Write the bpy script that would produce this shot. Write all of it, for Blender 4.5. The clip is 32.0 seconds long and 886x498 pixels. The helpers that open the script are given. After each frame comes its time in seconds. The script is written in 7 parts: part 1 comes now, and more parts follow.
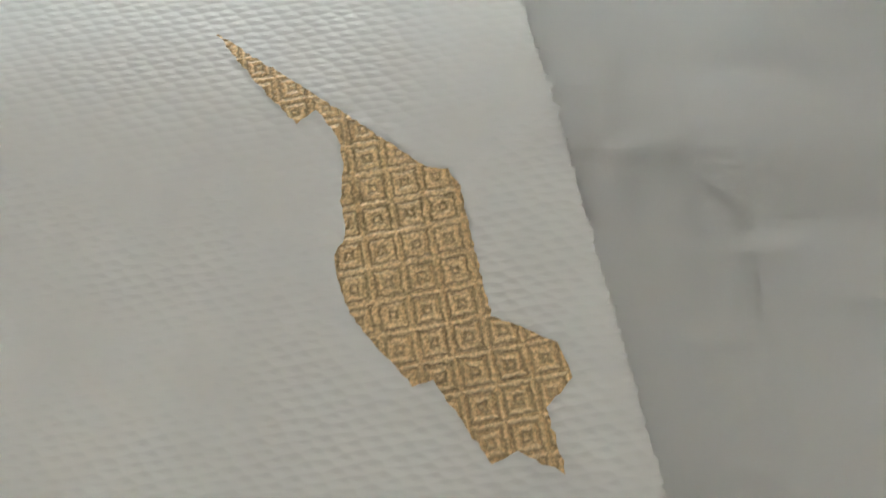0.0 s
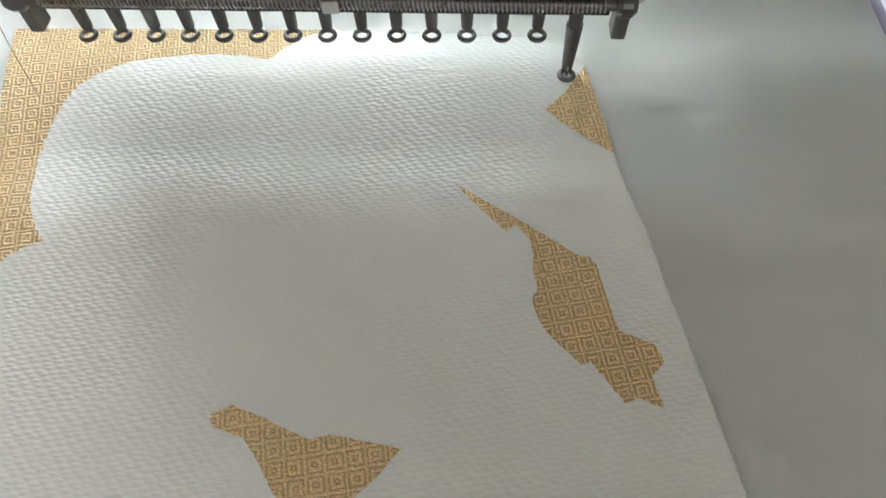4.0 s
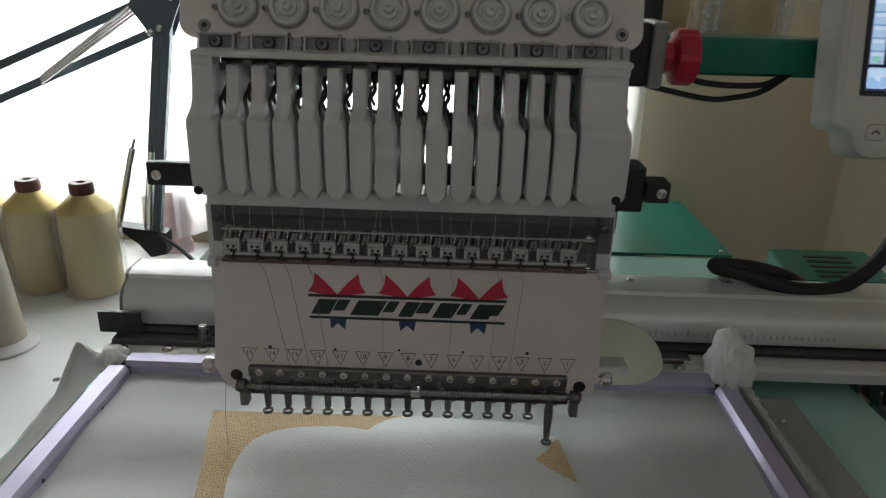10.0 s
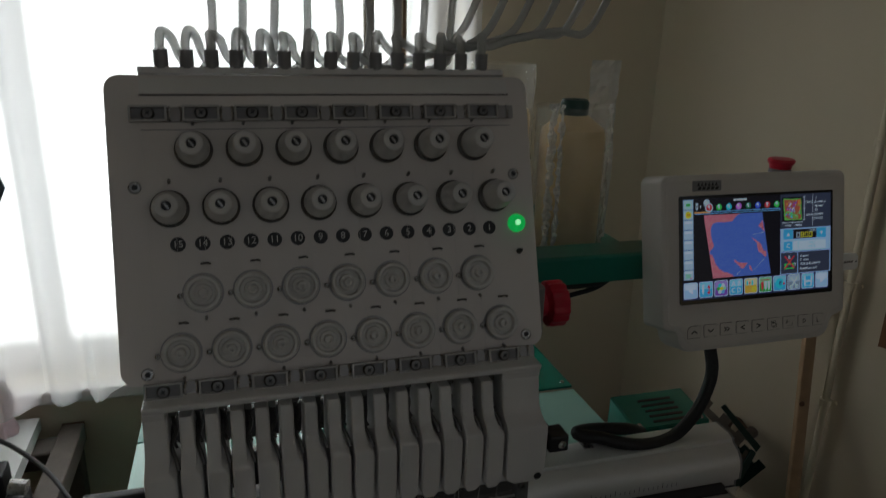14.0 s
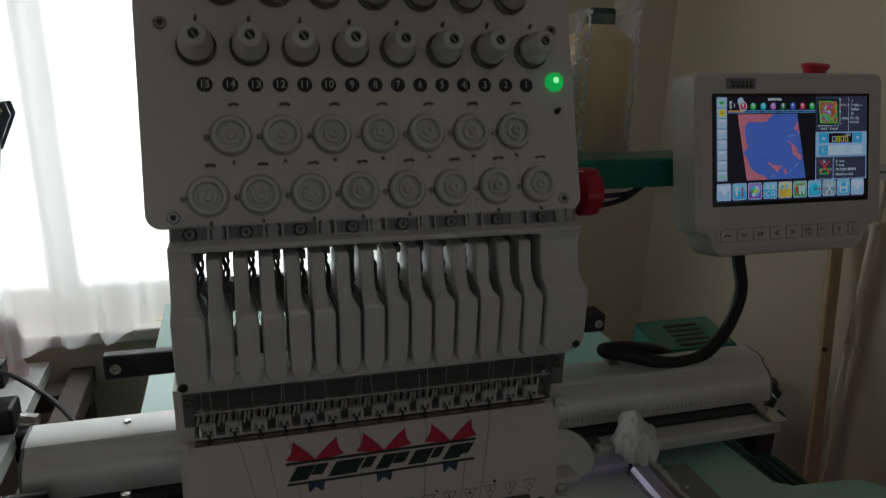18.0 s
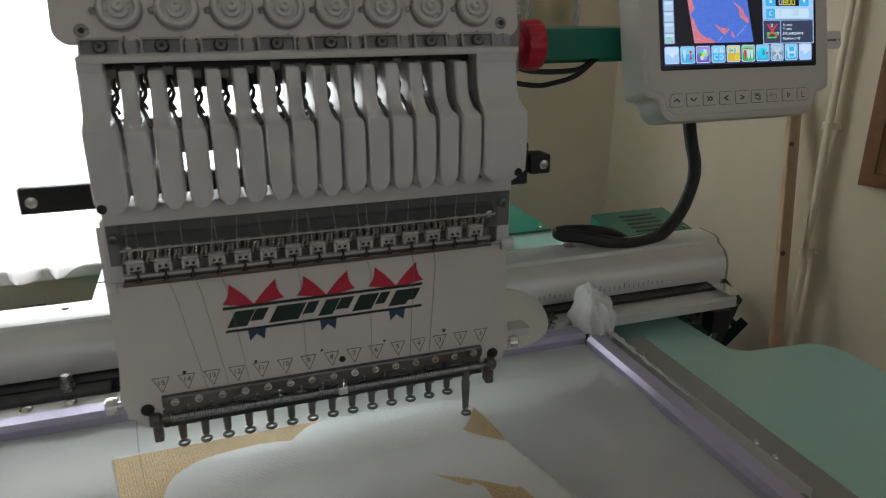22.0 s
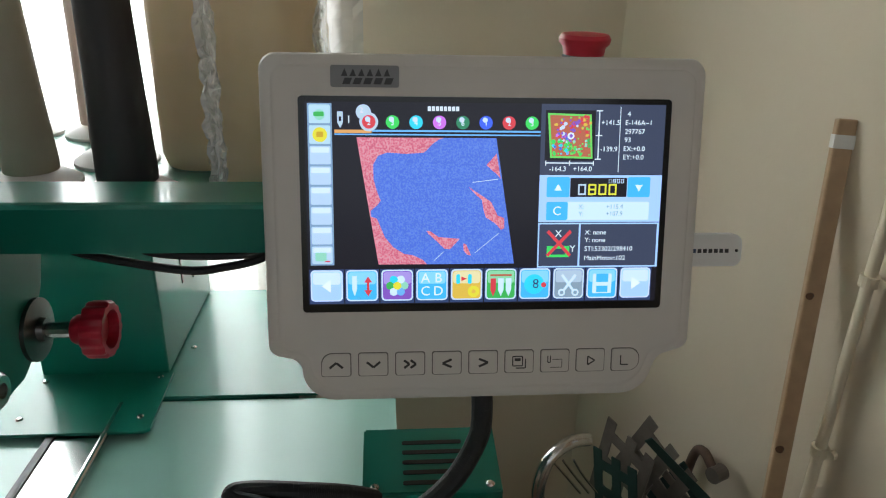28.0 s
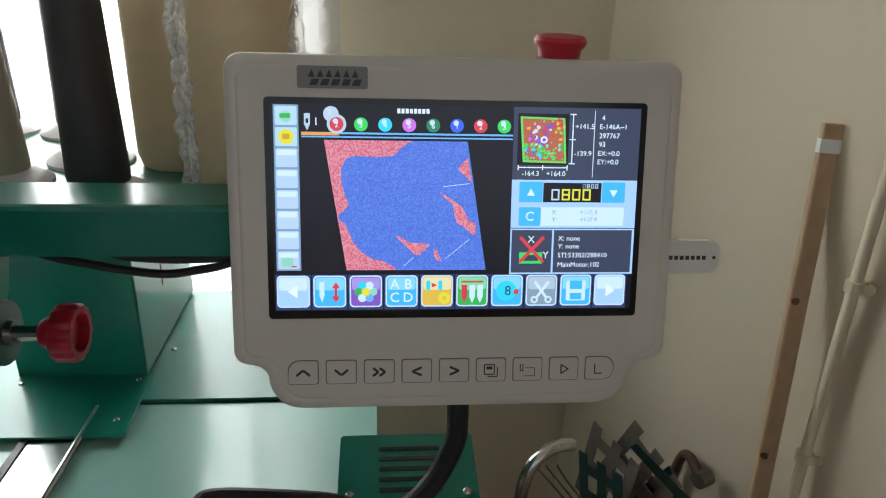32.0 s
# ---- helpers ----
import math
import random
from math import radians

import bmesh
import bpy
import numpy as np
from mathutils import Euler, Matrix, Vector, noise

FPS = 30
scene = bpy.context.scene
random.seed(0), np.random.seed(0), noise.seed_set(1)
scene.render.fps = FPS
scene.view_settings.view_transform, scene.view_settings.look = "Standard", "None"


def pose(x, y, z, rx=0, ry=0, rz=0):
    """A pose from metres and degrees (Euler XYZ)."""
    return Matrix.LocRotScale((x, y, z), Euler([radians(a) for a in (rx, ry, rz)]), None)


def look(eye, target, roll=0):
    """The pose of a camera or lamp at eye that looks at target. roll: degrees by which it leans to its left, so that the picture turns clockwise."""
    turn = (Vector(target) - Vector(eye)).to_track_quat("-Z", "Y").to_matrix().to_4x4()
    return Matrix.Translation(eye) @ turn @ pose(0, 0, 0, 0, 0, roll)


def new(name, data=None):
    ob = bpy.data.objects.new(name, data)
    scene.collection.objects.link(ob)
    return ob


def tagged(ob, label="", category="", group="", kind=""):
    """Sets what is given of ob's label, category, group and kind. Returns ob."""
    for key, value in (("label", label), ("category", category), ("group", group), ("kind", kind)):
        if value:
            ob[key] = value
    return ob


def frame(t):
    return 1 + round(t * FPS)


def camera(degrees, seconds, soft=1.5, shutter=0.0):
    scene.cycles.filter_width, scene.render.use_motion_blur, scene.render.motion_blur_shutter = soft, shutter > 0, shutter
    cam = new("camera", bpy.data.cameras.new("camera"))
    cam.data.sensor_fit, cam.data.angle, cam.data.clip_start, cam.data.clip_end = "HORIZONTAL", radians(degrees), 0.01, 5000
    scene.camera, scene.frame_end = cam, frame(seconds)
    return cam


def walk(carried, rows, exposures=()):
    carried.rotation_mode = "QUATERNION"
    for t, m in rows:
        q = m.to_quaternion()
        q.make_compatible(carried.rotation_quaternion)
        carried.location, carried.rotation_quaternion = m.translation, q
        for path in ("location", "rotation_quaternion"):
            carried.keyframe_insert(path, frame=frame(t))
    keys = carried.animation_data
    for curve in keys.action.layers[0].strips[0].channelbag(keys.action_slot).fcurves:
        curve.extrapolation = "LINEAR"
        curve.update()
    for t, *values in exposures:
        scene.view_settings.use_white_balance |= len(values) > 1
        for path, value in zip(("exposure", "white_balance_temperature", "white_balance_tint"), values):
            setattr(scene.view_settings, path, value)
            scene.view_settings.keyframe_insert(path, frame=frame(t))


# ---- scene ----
EXPOSE = [(0.0, 0.6), (1.0, 0.52), (2.0, 0.45), (5.0, 0.2), (6.0, 0.17), (7.0, 0.30), (8.0, 0.25), (9.0, -0.55), (10.0, -1.10), (10.5, -1.05), (11.5, -1.0), (12.0, -1.2), (13.0, -1.70), (14.0, -2.32), (14.5, -2.5), (16.5, -2.45), (19.0, -1.88), (21.0, -1.20), (22.0, -0.80), (23.0, 0.80), (24.0, 0.8), (24.6, 0.05), (25.0, -0.30), (26.0, -0.53), (32.0, -0.55)]
cam = camera(64.3, 32.0, soft=1.1, shutter=0.5)
PATH = [
    (0, (0.114, -0.149, 0.131), (0.05, 0.488, -1.763), -5.7),
    (0.5, (0.108, -0.163, 0.13), (0.016, 0.505, -1.753), -7.8),
    (1, (0.095, -0.177, 0.1345), (0.042, 0.534, -1.735), -3.9),
    (1.5, (0.098, -0.170, 0.146), (0.006, 0.555, -1.718), -6.0),
    (2, (0.093, -0.171, 0.159), (0.062, 0.61, -1.682), -1.6),
    (2.5, (0.083, -0.190, 0.175), (0.034, 0.680, -1.620), -1.9),
    (4.5, (0.049, -0.236, 0.244), (-0.003, 0.882, -1.413), -0.9),
    (5, (0.032, -0.252, 0.252), (-0.018, 0.981, -1.322), 0.1),
    (5.5, (0.021, -0.263, 0.27), (-0.064, 1.036, -1.248), -1.0),
    (6, (0.011, -0.265, 0.293), (-0.048, 1.083, -1.183), -0.5),
    (6.5, (0.012, -0.266, 0.318), (-0.005, 1.122, -1.122), 0.0),
    (7, (0.01, -0.279, 0.325), (0.005, 1.181, -1.042), 0.5),
    (7.5, (0.007, -0.297, 0.334), (0.039, 1.209, -0.981), 1.0),
    (8, (0.001, -0.331, 0.314), (0.083, 1.275, -0.875), 1.8),
    (8.5, (0.004, -0.354, 0.296), (0.07, 1.374, -0.708), 1.1),
    (9, (0.029, -0.369, 0.283), (0.023, 1.457, -0.532), 0.7),
    (9.5, (0.028, -0.405, 0.302), (-0.02, 1.44, -0.468), 1.5),
    (10, (0.031, -0.436, 0.326), (0.009, 1.428, -0.399), 1.7),
    (10.5, (0.027, -0.447, 0.359), (0.125, 1.409, -0.381), 1.6),
    (11, (-0.016, -0.441, 0.403), (0.263, 1.384, -0.368), 1.2),
    (11.5, (-0.042, -0.436, 0.435), (0.321, 1.35, -0.389), 1.0),
    (12, (-0.046, -0.433, 0.46), (0.374, 1.352, -0.338), 1.5),
    (12.5, (-0.051, -0.428, 0.475), (0.411, 1.357, -0.3), 2.3),
    (13, (-0.059, -0.427, 0.484), (0.4, 1.378, -0.246), 2.0),
    (13.5, (-0.061, -0.423, 0.496), (0.411, 1.395, -0.191), 1.8),
    (14, (-0.062, -0.418, 0.506), (0.485, 1.407, -0.104), 1.6),
    (14.5, (-0.068, -0.422, 0.519), (0.505, 1.414, -0.028), 1.4),
    (16.5, (-0.079, -0.426, 0.494), (0.522, 1.408, -0.029), 1.2),
    (17, (-0.08, -0.425, 0.473), (0.497, 1.407, -0.086), 0.9),
    (17.5, (-0.084, -0.423, 0.443), (0.445, 1.408, -0.164), 1.4),
    (18, (-0.083, -0.422, 0.408), (0.456, 1.404, -0.204), 1.6),
    (18.5, (-0.087, -0.427, 0.373), (0.458, 1.41, -0.2), 1.3),
    (19, (-0.088, -0.437, 0.34), (0.49, 1.389, -0.235), 2.0),
    (19.5, (-0.09, -0.449, 0.316), (0.515, 1.381, -0.216), 1.3),
    (20, (-0.086, -0.46, 0.294), (0.519, 1.359, -0.276), 1.4),
    (20.5, (-0.088, -0.464, 0.292), (0.501, 1.342, -0.333), 1.1),
    (21, (-0.084, -0.464, 0.297), (0.511, 1.33, -0.357), 1.1),
    (21.5, (-0.079, -0.455, 0.3), (0.521, 1.334, -0.363), 0.8),
    (22, (-0.065, -0.444, 0.311), (0.543, 1.339, -0.361), 0.0),
    (22.5, (-0.046, -0.425, 0.332), (0.606, 1.314, -0.412), 0.1),
    (23, (-0.019, -0.407, 0.361), (0.708, 1.309, -0.365), 0.7),
    (23.5, (0.043, -0.377, 0.379), (0.736, 1.356, -0.338), 0.5),
    (24, (0.105, -0.345, 0.397), (0.725, 1.42, -0.309), 0.7),
    (24.5, (0.18, -0.309, 0.406), (0.681, 1.482, -0.331), 0.9),
    (25, (0.253, -0.271, 0.413), (0.626, 1.57, -0.274), 0.8),
    (25.5, (0.306, -0.232, 0.422), (0.535, 1.629, -0.274), 1.5),
    (26, (0.352, -0.202, 0.419), (0.516, 1.636, -0.353), 2.5),
    (26.5, (0.381, -0.186, 0.419), (0.519, 1.648, -0.368), 1.4),
    (28.5, (0.393, -0.183, 0.418), (0.566, 1.647, -0.369), 1.8),
    (29, (0.395, -0.182, 0.419), (0.566, 1.649, -0.365), 1.9),
    (29.5, (0.397, -0.181, 0.42), (0.571, 1.653, -0.358), 1.9),
    (30, (0.399, -0.179, 0.419), (0.568, 1.652, -0.368), 2.0),
    (30.5, (0.401, -0.18, 0.42), (0.563, 1.653, -0.365), 1.8),
    (31, (0.403, -0.178, 0.419), (0.58, 1.65, -0.372), 2.3),
    (31.5, (0.403, -0.177, 0.417), (0.589, 1.65, -0.375), 2.3),
    (32, (0.405, -0.176, 0.418), (0.587, 1.653, -0.369), 2.2),
]
walk(cam, [(t, look(eye, target, roll)) for t, eye, target, roll in PATH], EXPOSE)

# ---- light ----
world = bpy.data.worlds.new("sky")
scene.world = world
world.use_nodes = True
wn = world.node_tree.nodes
sky = wn.new("ShaderNodeTexSky")
sky.sky_type, sky.sun_disc = "NISHITA", False
sky.sun_elevation, sky.sun_rotation = radians(38), radians(150)
wn["Background"].inputs[1].default_value = 0.1
world.node_tree.links.new(sky.outputs[0], wn["Background"].inputs[0])


def area_lamp(name, m, w, h, power, colour, spread=180):
    lamp = bpy.data.lights.new(name, "AREA")
    lamp.shape, lamp.size, lamp.size_y, lamp.energy, lamp.color, lamp.spread = "RECTANGLE", w, h, power, colour, radians(spread)
    ob = new(name, lamp)
    ob.matrix_world = m
    return ob


# daylight in the opening of the window beside the machine
area_lamp("window_daylight", pose(-0.49, 0.99, 0.355, -90, 0, 0), 1.28, 0.95, 32, (0.96, 0.98, 1.0))
# front fill, as from an added, unseen window behind the camera
area_lamp("rear_fill_light", pose(0.05, -2.75, 1.125, 90, 0, 0), 2.8, 1.2, 7.4, (1.0, 0.94, 0.86))
# the lamp strip under the sewing head
area_lamp("needle_light", pose(0.016, 0.0165, 0.0605, 0, 0, 0), 0.268, 0.004, 0.042, (0.82, 1.0, 0.98))
# added lamp past the strip's end, to brighten the cloth at the right
area_lamp("added_cloth_light", pose(0.152, 0.012, 0.0600, 0, 0, 0), 0.016, 0.012, 0.002, (0.86, 1.0, 0.97))


# ---- materials ----
def material(name, colour, rough=0.5, metal=0.0, vary=0.12, scale=40.0, bump=0.0, fine=400.0, coat=0.0, rand=0.0):
    m = bpy.data.materials.new(name)
    m.use_nodes = True
    n, k = m.node_tree.nodes, m.node_tree.links.new
    b = n["Principled BSDF"]
    tc = n.new("ShaderNodeTexCoord")
    big, small, mix, amt = n.new("ShaderNodeTexNoise"), n.new("ShaderNodeTexNoise"), n.new("ShaderNodeMix"), n.new("ShaderNodeMath")
    big.inputs["Scale"].default_value, small.inputs["Scale"].default_value = scale, fine
    big.inputs["Detail"].default_value = 5
    k(tc.outputs["Object"], big.inputs[0])
    k(tc.outputs["Object"], small.inputs[0])
    amt.operation, amt.inputs[1].default_value = "ADD", 0.0
    k(big.outputs[0], amt.inputs[0])
    if rand:
        info, scaled = n.new("ShaderNodeObjectInfo"), n.new("ShaderNodeMath")
        scaled.operation, scaled.inputs[1].default_value = "MULTIPLY_ADD", rand
        scaled.inputs[2].default_value = -rand / 2
        k(info.outputs["Random"], scaled.inputs[0])
        k(scaled.outputs[0], amt.inputs[1])
    mix.data_type = "RGBA"
    mix.inputs["A"].default_value = (*[c * (1 - vary) for c in colour], 1)
    mix.inputs["B"].default_value = (*[min(1, c * (1 + vary)) for c in colour], 1)
    k(amt.outputs[0], mix.inputs["Factor"])
    k(mix.outputs["Result"], b.inputs["Base Color"])
    b.inputs["Metallic"].default_value = metal
    b.inputs["Coat Weight"].default_value = coat
    r = n.new("ShaderNodeMapRange")
    r.inputs["To Min"].default_value, r.inputs["To Max"].default_value = rough * 0.85, min(1, rough * 1.15)
    k(small.outputs[0], r.inputs[0])
    k(r.outputs[0], b.inputs["Roughness"])
    if bump:
        bu = n.new("ShaderNodeBump")
        bu.inputs["Strength"].default_value, bu.inputs["Distance"].default_value = 0.5, bump
        k(small.outputs[0], bu.inputs["Height"])
        k(bu.outputs[0], b.inputs["Normal"])
    return m


def clear(name, colour, rough=0.08, ior=1.45, shade=0.75):
    """A thin clear plastic: part see-through, part gloss."""
    m = bpy.data.materials.new(name)
    m.use_nodes = True
    n, k = m.node_tree.nodes, m.node_tree.links.new
    out = n["Material Output"]
    tr, gl, mx, fr = n.new("ShaderNodeBsdfTransparent"), n["Principled BSDF"], n.new("ShaderNodeMixShader"), n.new("ShaderNodeFresnel")
    tr.inputs[0].default_value = (*[0.55 + 0.45 * c for c in colour], 1)
    gl.inputs["Base Color"].default_value = (*colour, 1)
    gl.inputs["Roughness"].default_value = rough
    gl.inputs["IOR"].default_value = ior
    mx.inputs[0].default_value = 1 - shade
    k(tr.outputs[0], mx.inputs[1])
    k(gl.outputs[0], mx.inputs[2])
    k(mx.outputs[0], out.inputs[0])
    return m


def glow(name, colour, strength):
    m = bpy.data.materials.new(name)
    m.use_nodes = True
    b = m.node_tree.nodes["Principled BSDF"]
    b.inputs["Base Color"].default_value = (*colour, 1)
    b.inputs["Emission Color"].default_value = (*colour, 1)
    b.inputs["Emission Strength"].default_value = strength
    b.inputs["Roughness"].default_value = 0.25
    return m


WHITE = material("white_enamel", (0.66, 0.62, 0.595), 0.35, vary=0.03, scale=12, fine=900, coat=0.2)
WHITE_PLASTIC = material("white_plastic", (0.61, 0.60, 0.595), 0.42, vary=0.03, scale=25, bump=0.00003, fine=1500)
DISC = material("grey_white_nylon", (0.64, 0.63, 0.61), 0.45, vary=0.04, scale=60)
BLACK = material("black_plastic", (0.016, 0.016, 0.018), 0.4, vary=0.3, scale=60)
RUBBER = material("black_rubber_hose", (0.012, 0.012, 0.013), 0.55, vary=0.3, scale=80, bump=0.0002, fine=900)
STEEL = material("bright_steel", (0.62, 0.61, 0.60), 0.22, 1.0, vary=0.1, scale=120)
DARK_STEEL = material("dark_steel", (0.16, 0.155, 0.15), 0.35, 1.0, vary=0.25, scale=90)
ALU = material("satin_aluminium", (0.68, 0.68, 0.67), 0.42, 0.45, vary=0.06, scale=30, fine=700)
GREEN = material("green_enamel", (0.004, 0.175, 0.125), 0.3, vary=0.12, scale=18, bump=0.00004, fine=1300, coat=0.3)
MINT = material("pale_green_laminate", (0.34, 0.58, 0.52), 0.17, vary=0.05, scale=10, fine=800, coat=0.3)
LILAC = material("lilac_anodised_bar", (0.45, 0.42, 0.57), 0.32, 0.35, vary=0.06, scale=30)
RED = material("red_plastic_knob", (0.50, 0.012, 0.035), 0.38, vary=0.15, scale=90)
LOGO_RED = material("red_print", (0.52, 0.02, 0.055), 0.4, vary=0.08, scale=50)
LOGO_DARK = material("dark_green_print", (0.012, 0.03, 0.025), 0.4, vary=0.2, scale=70)
LOGO_BLUE = material("blue_print", (0.03, 0.06, 0.13), 0.4, vary=0.2, scale=70)
CREAM = material("cream_wall_paint", (0.66, 0.575, 0.44), 0.8, vary=0.05, scale=2.5, bump=0.0006, fine=160)
CEILING = material("white_ceiling_paint", (0.86, 0.85, 0.83), 0.85, vary=0.03, scale=2)
FLOORING = material("brown_laminate_floor", (0.22, 0.14, 0.085), 0.45, vary=0.25, scale=6)
DESK = material("white_desk_top", (0.72, 0.73, 0.72), 0.4, vary=0.03, scale=6)
SATIN = material("white_backing_cloth", (0.87, 0.875, 0.87), 0.45, vary=0.03, scale=14, bump=0.00004, fine=2500)
PINE = material("pine_stick", (0.43, 0.285, 0.165), 0.6, vary=0.25, scale=50)
SCREEN_BLACK = material("screen_bezel", (0.008, 0.008, 0.01), 0.15, vary=0.2)


# ---- mesh helpers ----
def part(name, bm, mat, parent, label="", smooth=False):
    me = bpy.data.meshes.new(name)
    bmesh.ops.recalc_face_normals(bm, faces=bm.faces)
    bm.to_mesh(me)
    bm.free()
    me.materials.append(mat)
    if smooth:
        me.polygons.foreach_set("use_smooth", [True] * len(me.polygons))
        me.set_sharp_from_angle(angle=radians(38))
    ob = new(name, me)
    ob.parent = parent
    if parent:
        ob.matrix_parent_inverse = unshift(parent)
    if label:
        tagged(ob, label)
    return ob


def unshift(parent):
    """Parts are modelled in place: take back the shift of a top-level thing's own origin."""
    return Matrix() if parent.parent else Matrix.Translation(-parent.location)


def again(ob, name, move, parent=None):
    """Another object on the same mesh, moved by a vector or by a matrix."""
    o = new(name, ob.data)
    o.parent = parent or ob.parent
    o.matrix_parent_inverse = ob.matrix_parent_inverse
    o.matrix_basis = move if isinstance(move, Matrix) else Matrix.Translation(move)
    return o


def thing(name, at, label, category, group="", kind=""):
    ob = new(name)
    ob.location = at
    ob.empty_display_size = 0.02
    return tagged(ob, label, category, group, kind)


def solo(name, bm, mat, label="", category="", group="", kind="", smooth=False):
    ob = part(name, bm, mat, None, smooth=smooth)
    return tagged(ob, label, category, group, kind)


def B():
    return bmesh.new()


def box(bm, x0, x1, y0, y1, z0, z1, bevel=0.0, seg=2, m=None):
    r = bmesh.ops.create_cube(bm, size=1, matrix=Matrix.LocRotScale(((x0 + x1) / 2, (y0 + y1) / 2, (z0 + z1) / 2), None, (abs(x1 - x0), abs(y1 - y0), abs(z1 - z0))))
    vs = r["verts"]
    if bevel:
        es = list({e for v in vs for e in v.link_edges})
        r = bmesh.ops.bevel(bm, geom=es, offset=bevel, segments=seg, profile=0.5, affect="EDGES")
        vs = list({v for f in r["faces"] for v in f.verts} | {v for v in vs if v.is_valid})
    if m is not None:
        bmesh.ops.transform(bm, matrix=m, verts=vs)
    return bm


def cyl(bm, a, b, r0, r1=None, seg=20, caps=True):
    a, b = Vector(a), Vector(b)
    d = b - a
    m = Matrix.Translation((a + b) / 2) @ d.to_track_quat("Z", "Y").to_matrix().to_4x4()
    bmesh.ops.create_cone(bm, cap_ends=caps, segments=seg, radius1=r0, radius2=r0 if r1 is None else r1, depth=d.length, matrix=m)
    return bm


def lathe(bm, prof, m=Matrix(), seg=28):
    """Turn a profile of (radius, height) about z, then pose it by m."""
    rings = []
    for r, z in prof:
        if r < 1e-6:
            rings.append([bm.verts.new(m @ Vector((0, 0, z)))])
        else:
            rings.append([bm.verts.new(m @ Vector((r * math.cos(2 * math.pi * i / seg), r * math.sin(2 * math.pi * i / seg), z))) for i in range(seg)])
    for p, q in zip(rings, rings[1:]):
        for i in range(seg):
            j = (i + 1) % seg
            if len(p) == 1 and len(q) > 1:
                bm.faces.new((p[0], q[i], q[j]))
            elif len(q) == 1 and len(p) > 1:
                bm.faces.new((p[i], p[j], q[0]))
            elif len(p) > 1:
                bm.faces.new((p[i], p[j], q[j], q[i]))
    return bm


def tube(bm, pts, r, seg=8, closed_ends=True):
    pts = [Vector(p) for p in pts]
    rings = []
    side = None
    for i, p in enumerate(pts):
        d = (pts[min(i + 1, len(pts) - 1)] - pts[max(i - 1, 0)]).normalized()
        if side is None:
            side = d.orthogonal().normalized()
        side = (side - d * side.dot(d)).normalized()
        up = d.cross(side)
        rr = r[i] if isinstance(r, (list, tuple)) else r
        rings.append([bm.verts.new(p + rr * (math.cos(2 * math.pi * k / seg) * side + math.sin(2 * math.pi * k / seg) * up)) for k in range(seg)])
    for p, q in zip(rings, rings[1:]):
        for i in range(seg):
            bm.faces.new((p[i], p[(i + 1) % seg], q[(i + 1) % seg], q[i]))
    if closed_ends:
        bm.faces.new(rings[0])
        bm.faces.new(rings[-1])
    return bm


def smooth_path(pts, n=8):
    """Catmull-Rom through the points."""
    pts = [Vector(p) for p in pts]
    ext = [2 * pts[0] - pts[1], *pts, 2 * pts[-1] - pts[-2]]
    out = []
    for a, b, c, d in zip(ext, ext[1:], ext[2:], ext[3:]):
        for i in range(n):
            t = i / n
            out.append(0.5 * (2 * b + (c - a) * t + (2 * a - 5 * b + 4 * c - d) * t * t + (3 * b - a - 3 * c + d) * t ** 3))
    return out + [pts[-1]]


def slab(bm, outline, m, depth):
    """A flat outline (x, y) posed by m and thickened by depth along its -z."""
    a = [bm.verts.new(m @ Vector((x, y, 0))) for x, y in outline]
    b = [bm.verts.new(m @ Vector((x, y, -depth))) for x, y in outline]
    bm.faces.new(a)
    bm.faces.new(b[::-1])
    for i in range(len(a)):
        j = (i + 1) % len(a)
        bm.faces.new((a[i], b[i], b[j], a[j]))
    return bm


def rounded(x0, x1, y0, y1, r, n=5):
    out = []
    for cx, cy, a0 in ((x1 - r, y1 - r, 0), (x0 + r, y1 - r, 90), (x0 + r, y0 + r, 180), (x1 - r, y0 + r, 270)):
        out += [(cx + r * math.cos(radians(a0 + 90 * i / n)), cy + r * math.sin(radians(a0 + 90 * i / n))) for i in range(n + 1)]
    return out


def extrude_x(bm, prof, x0, x1):
    """A profile of (y, z) drawn out along x."""
    a = [bm.verts.new((x0, y, z)) for y, z in prof]
    b = [bm.verts.new((x1, y, z)) for y, z in prof]
    bm.faces.new(a)
    bm.faces.new(b[::-1])
    for i in range(len(a)):
        j = (i + 1) % len(a)
        bm.faces.new((a[i], b[i], b[j], a[j]))
    return bm


def text_bm(text, size, m, depth=0.0002, align="CENTER"):
    cu = bpy.data.curves.new("writing", "FONT")
    cu.body, cu.size, cu.align_x, cu.align_y, cu.resolution_u, cu.extrude = text, size, align, "CENTER", 3, depth / 2
    tmp = new("writing", cu)
    me = tmp.to_mesh()
    bm = B()
    bm.from_mesh(me)
    tmp.to_mesh_clear()
    bpy.data.objects.remove(tmp)
    bpy.data.curves.remove(cu)
    bmesh.ops.transform(bm, matrix=m, verts=bm.verts)
    return bm


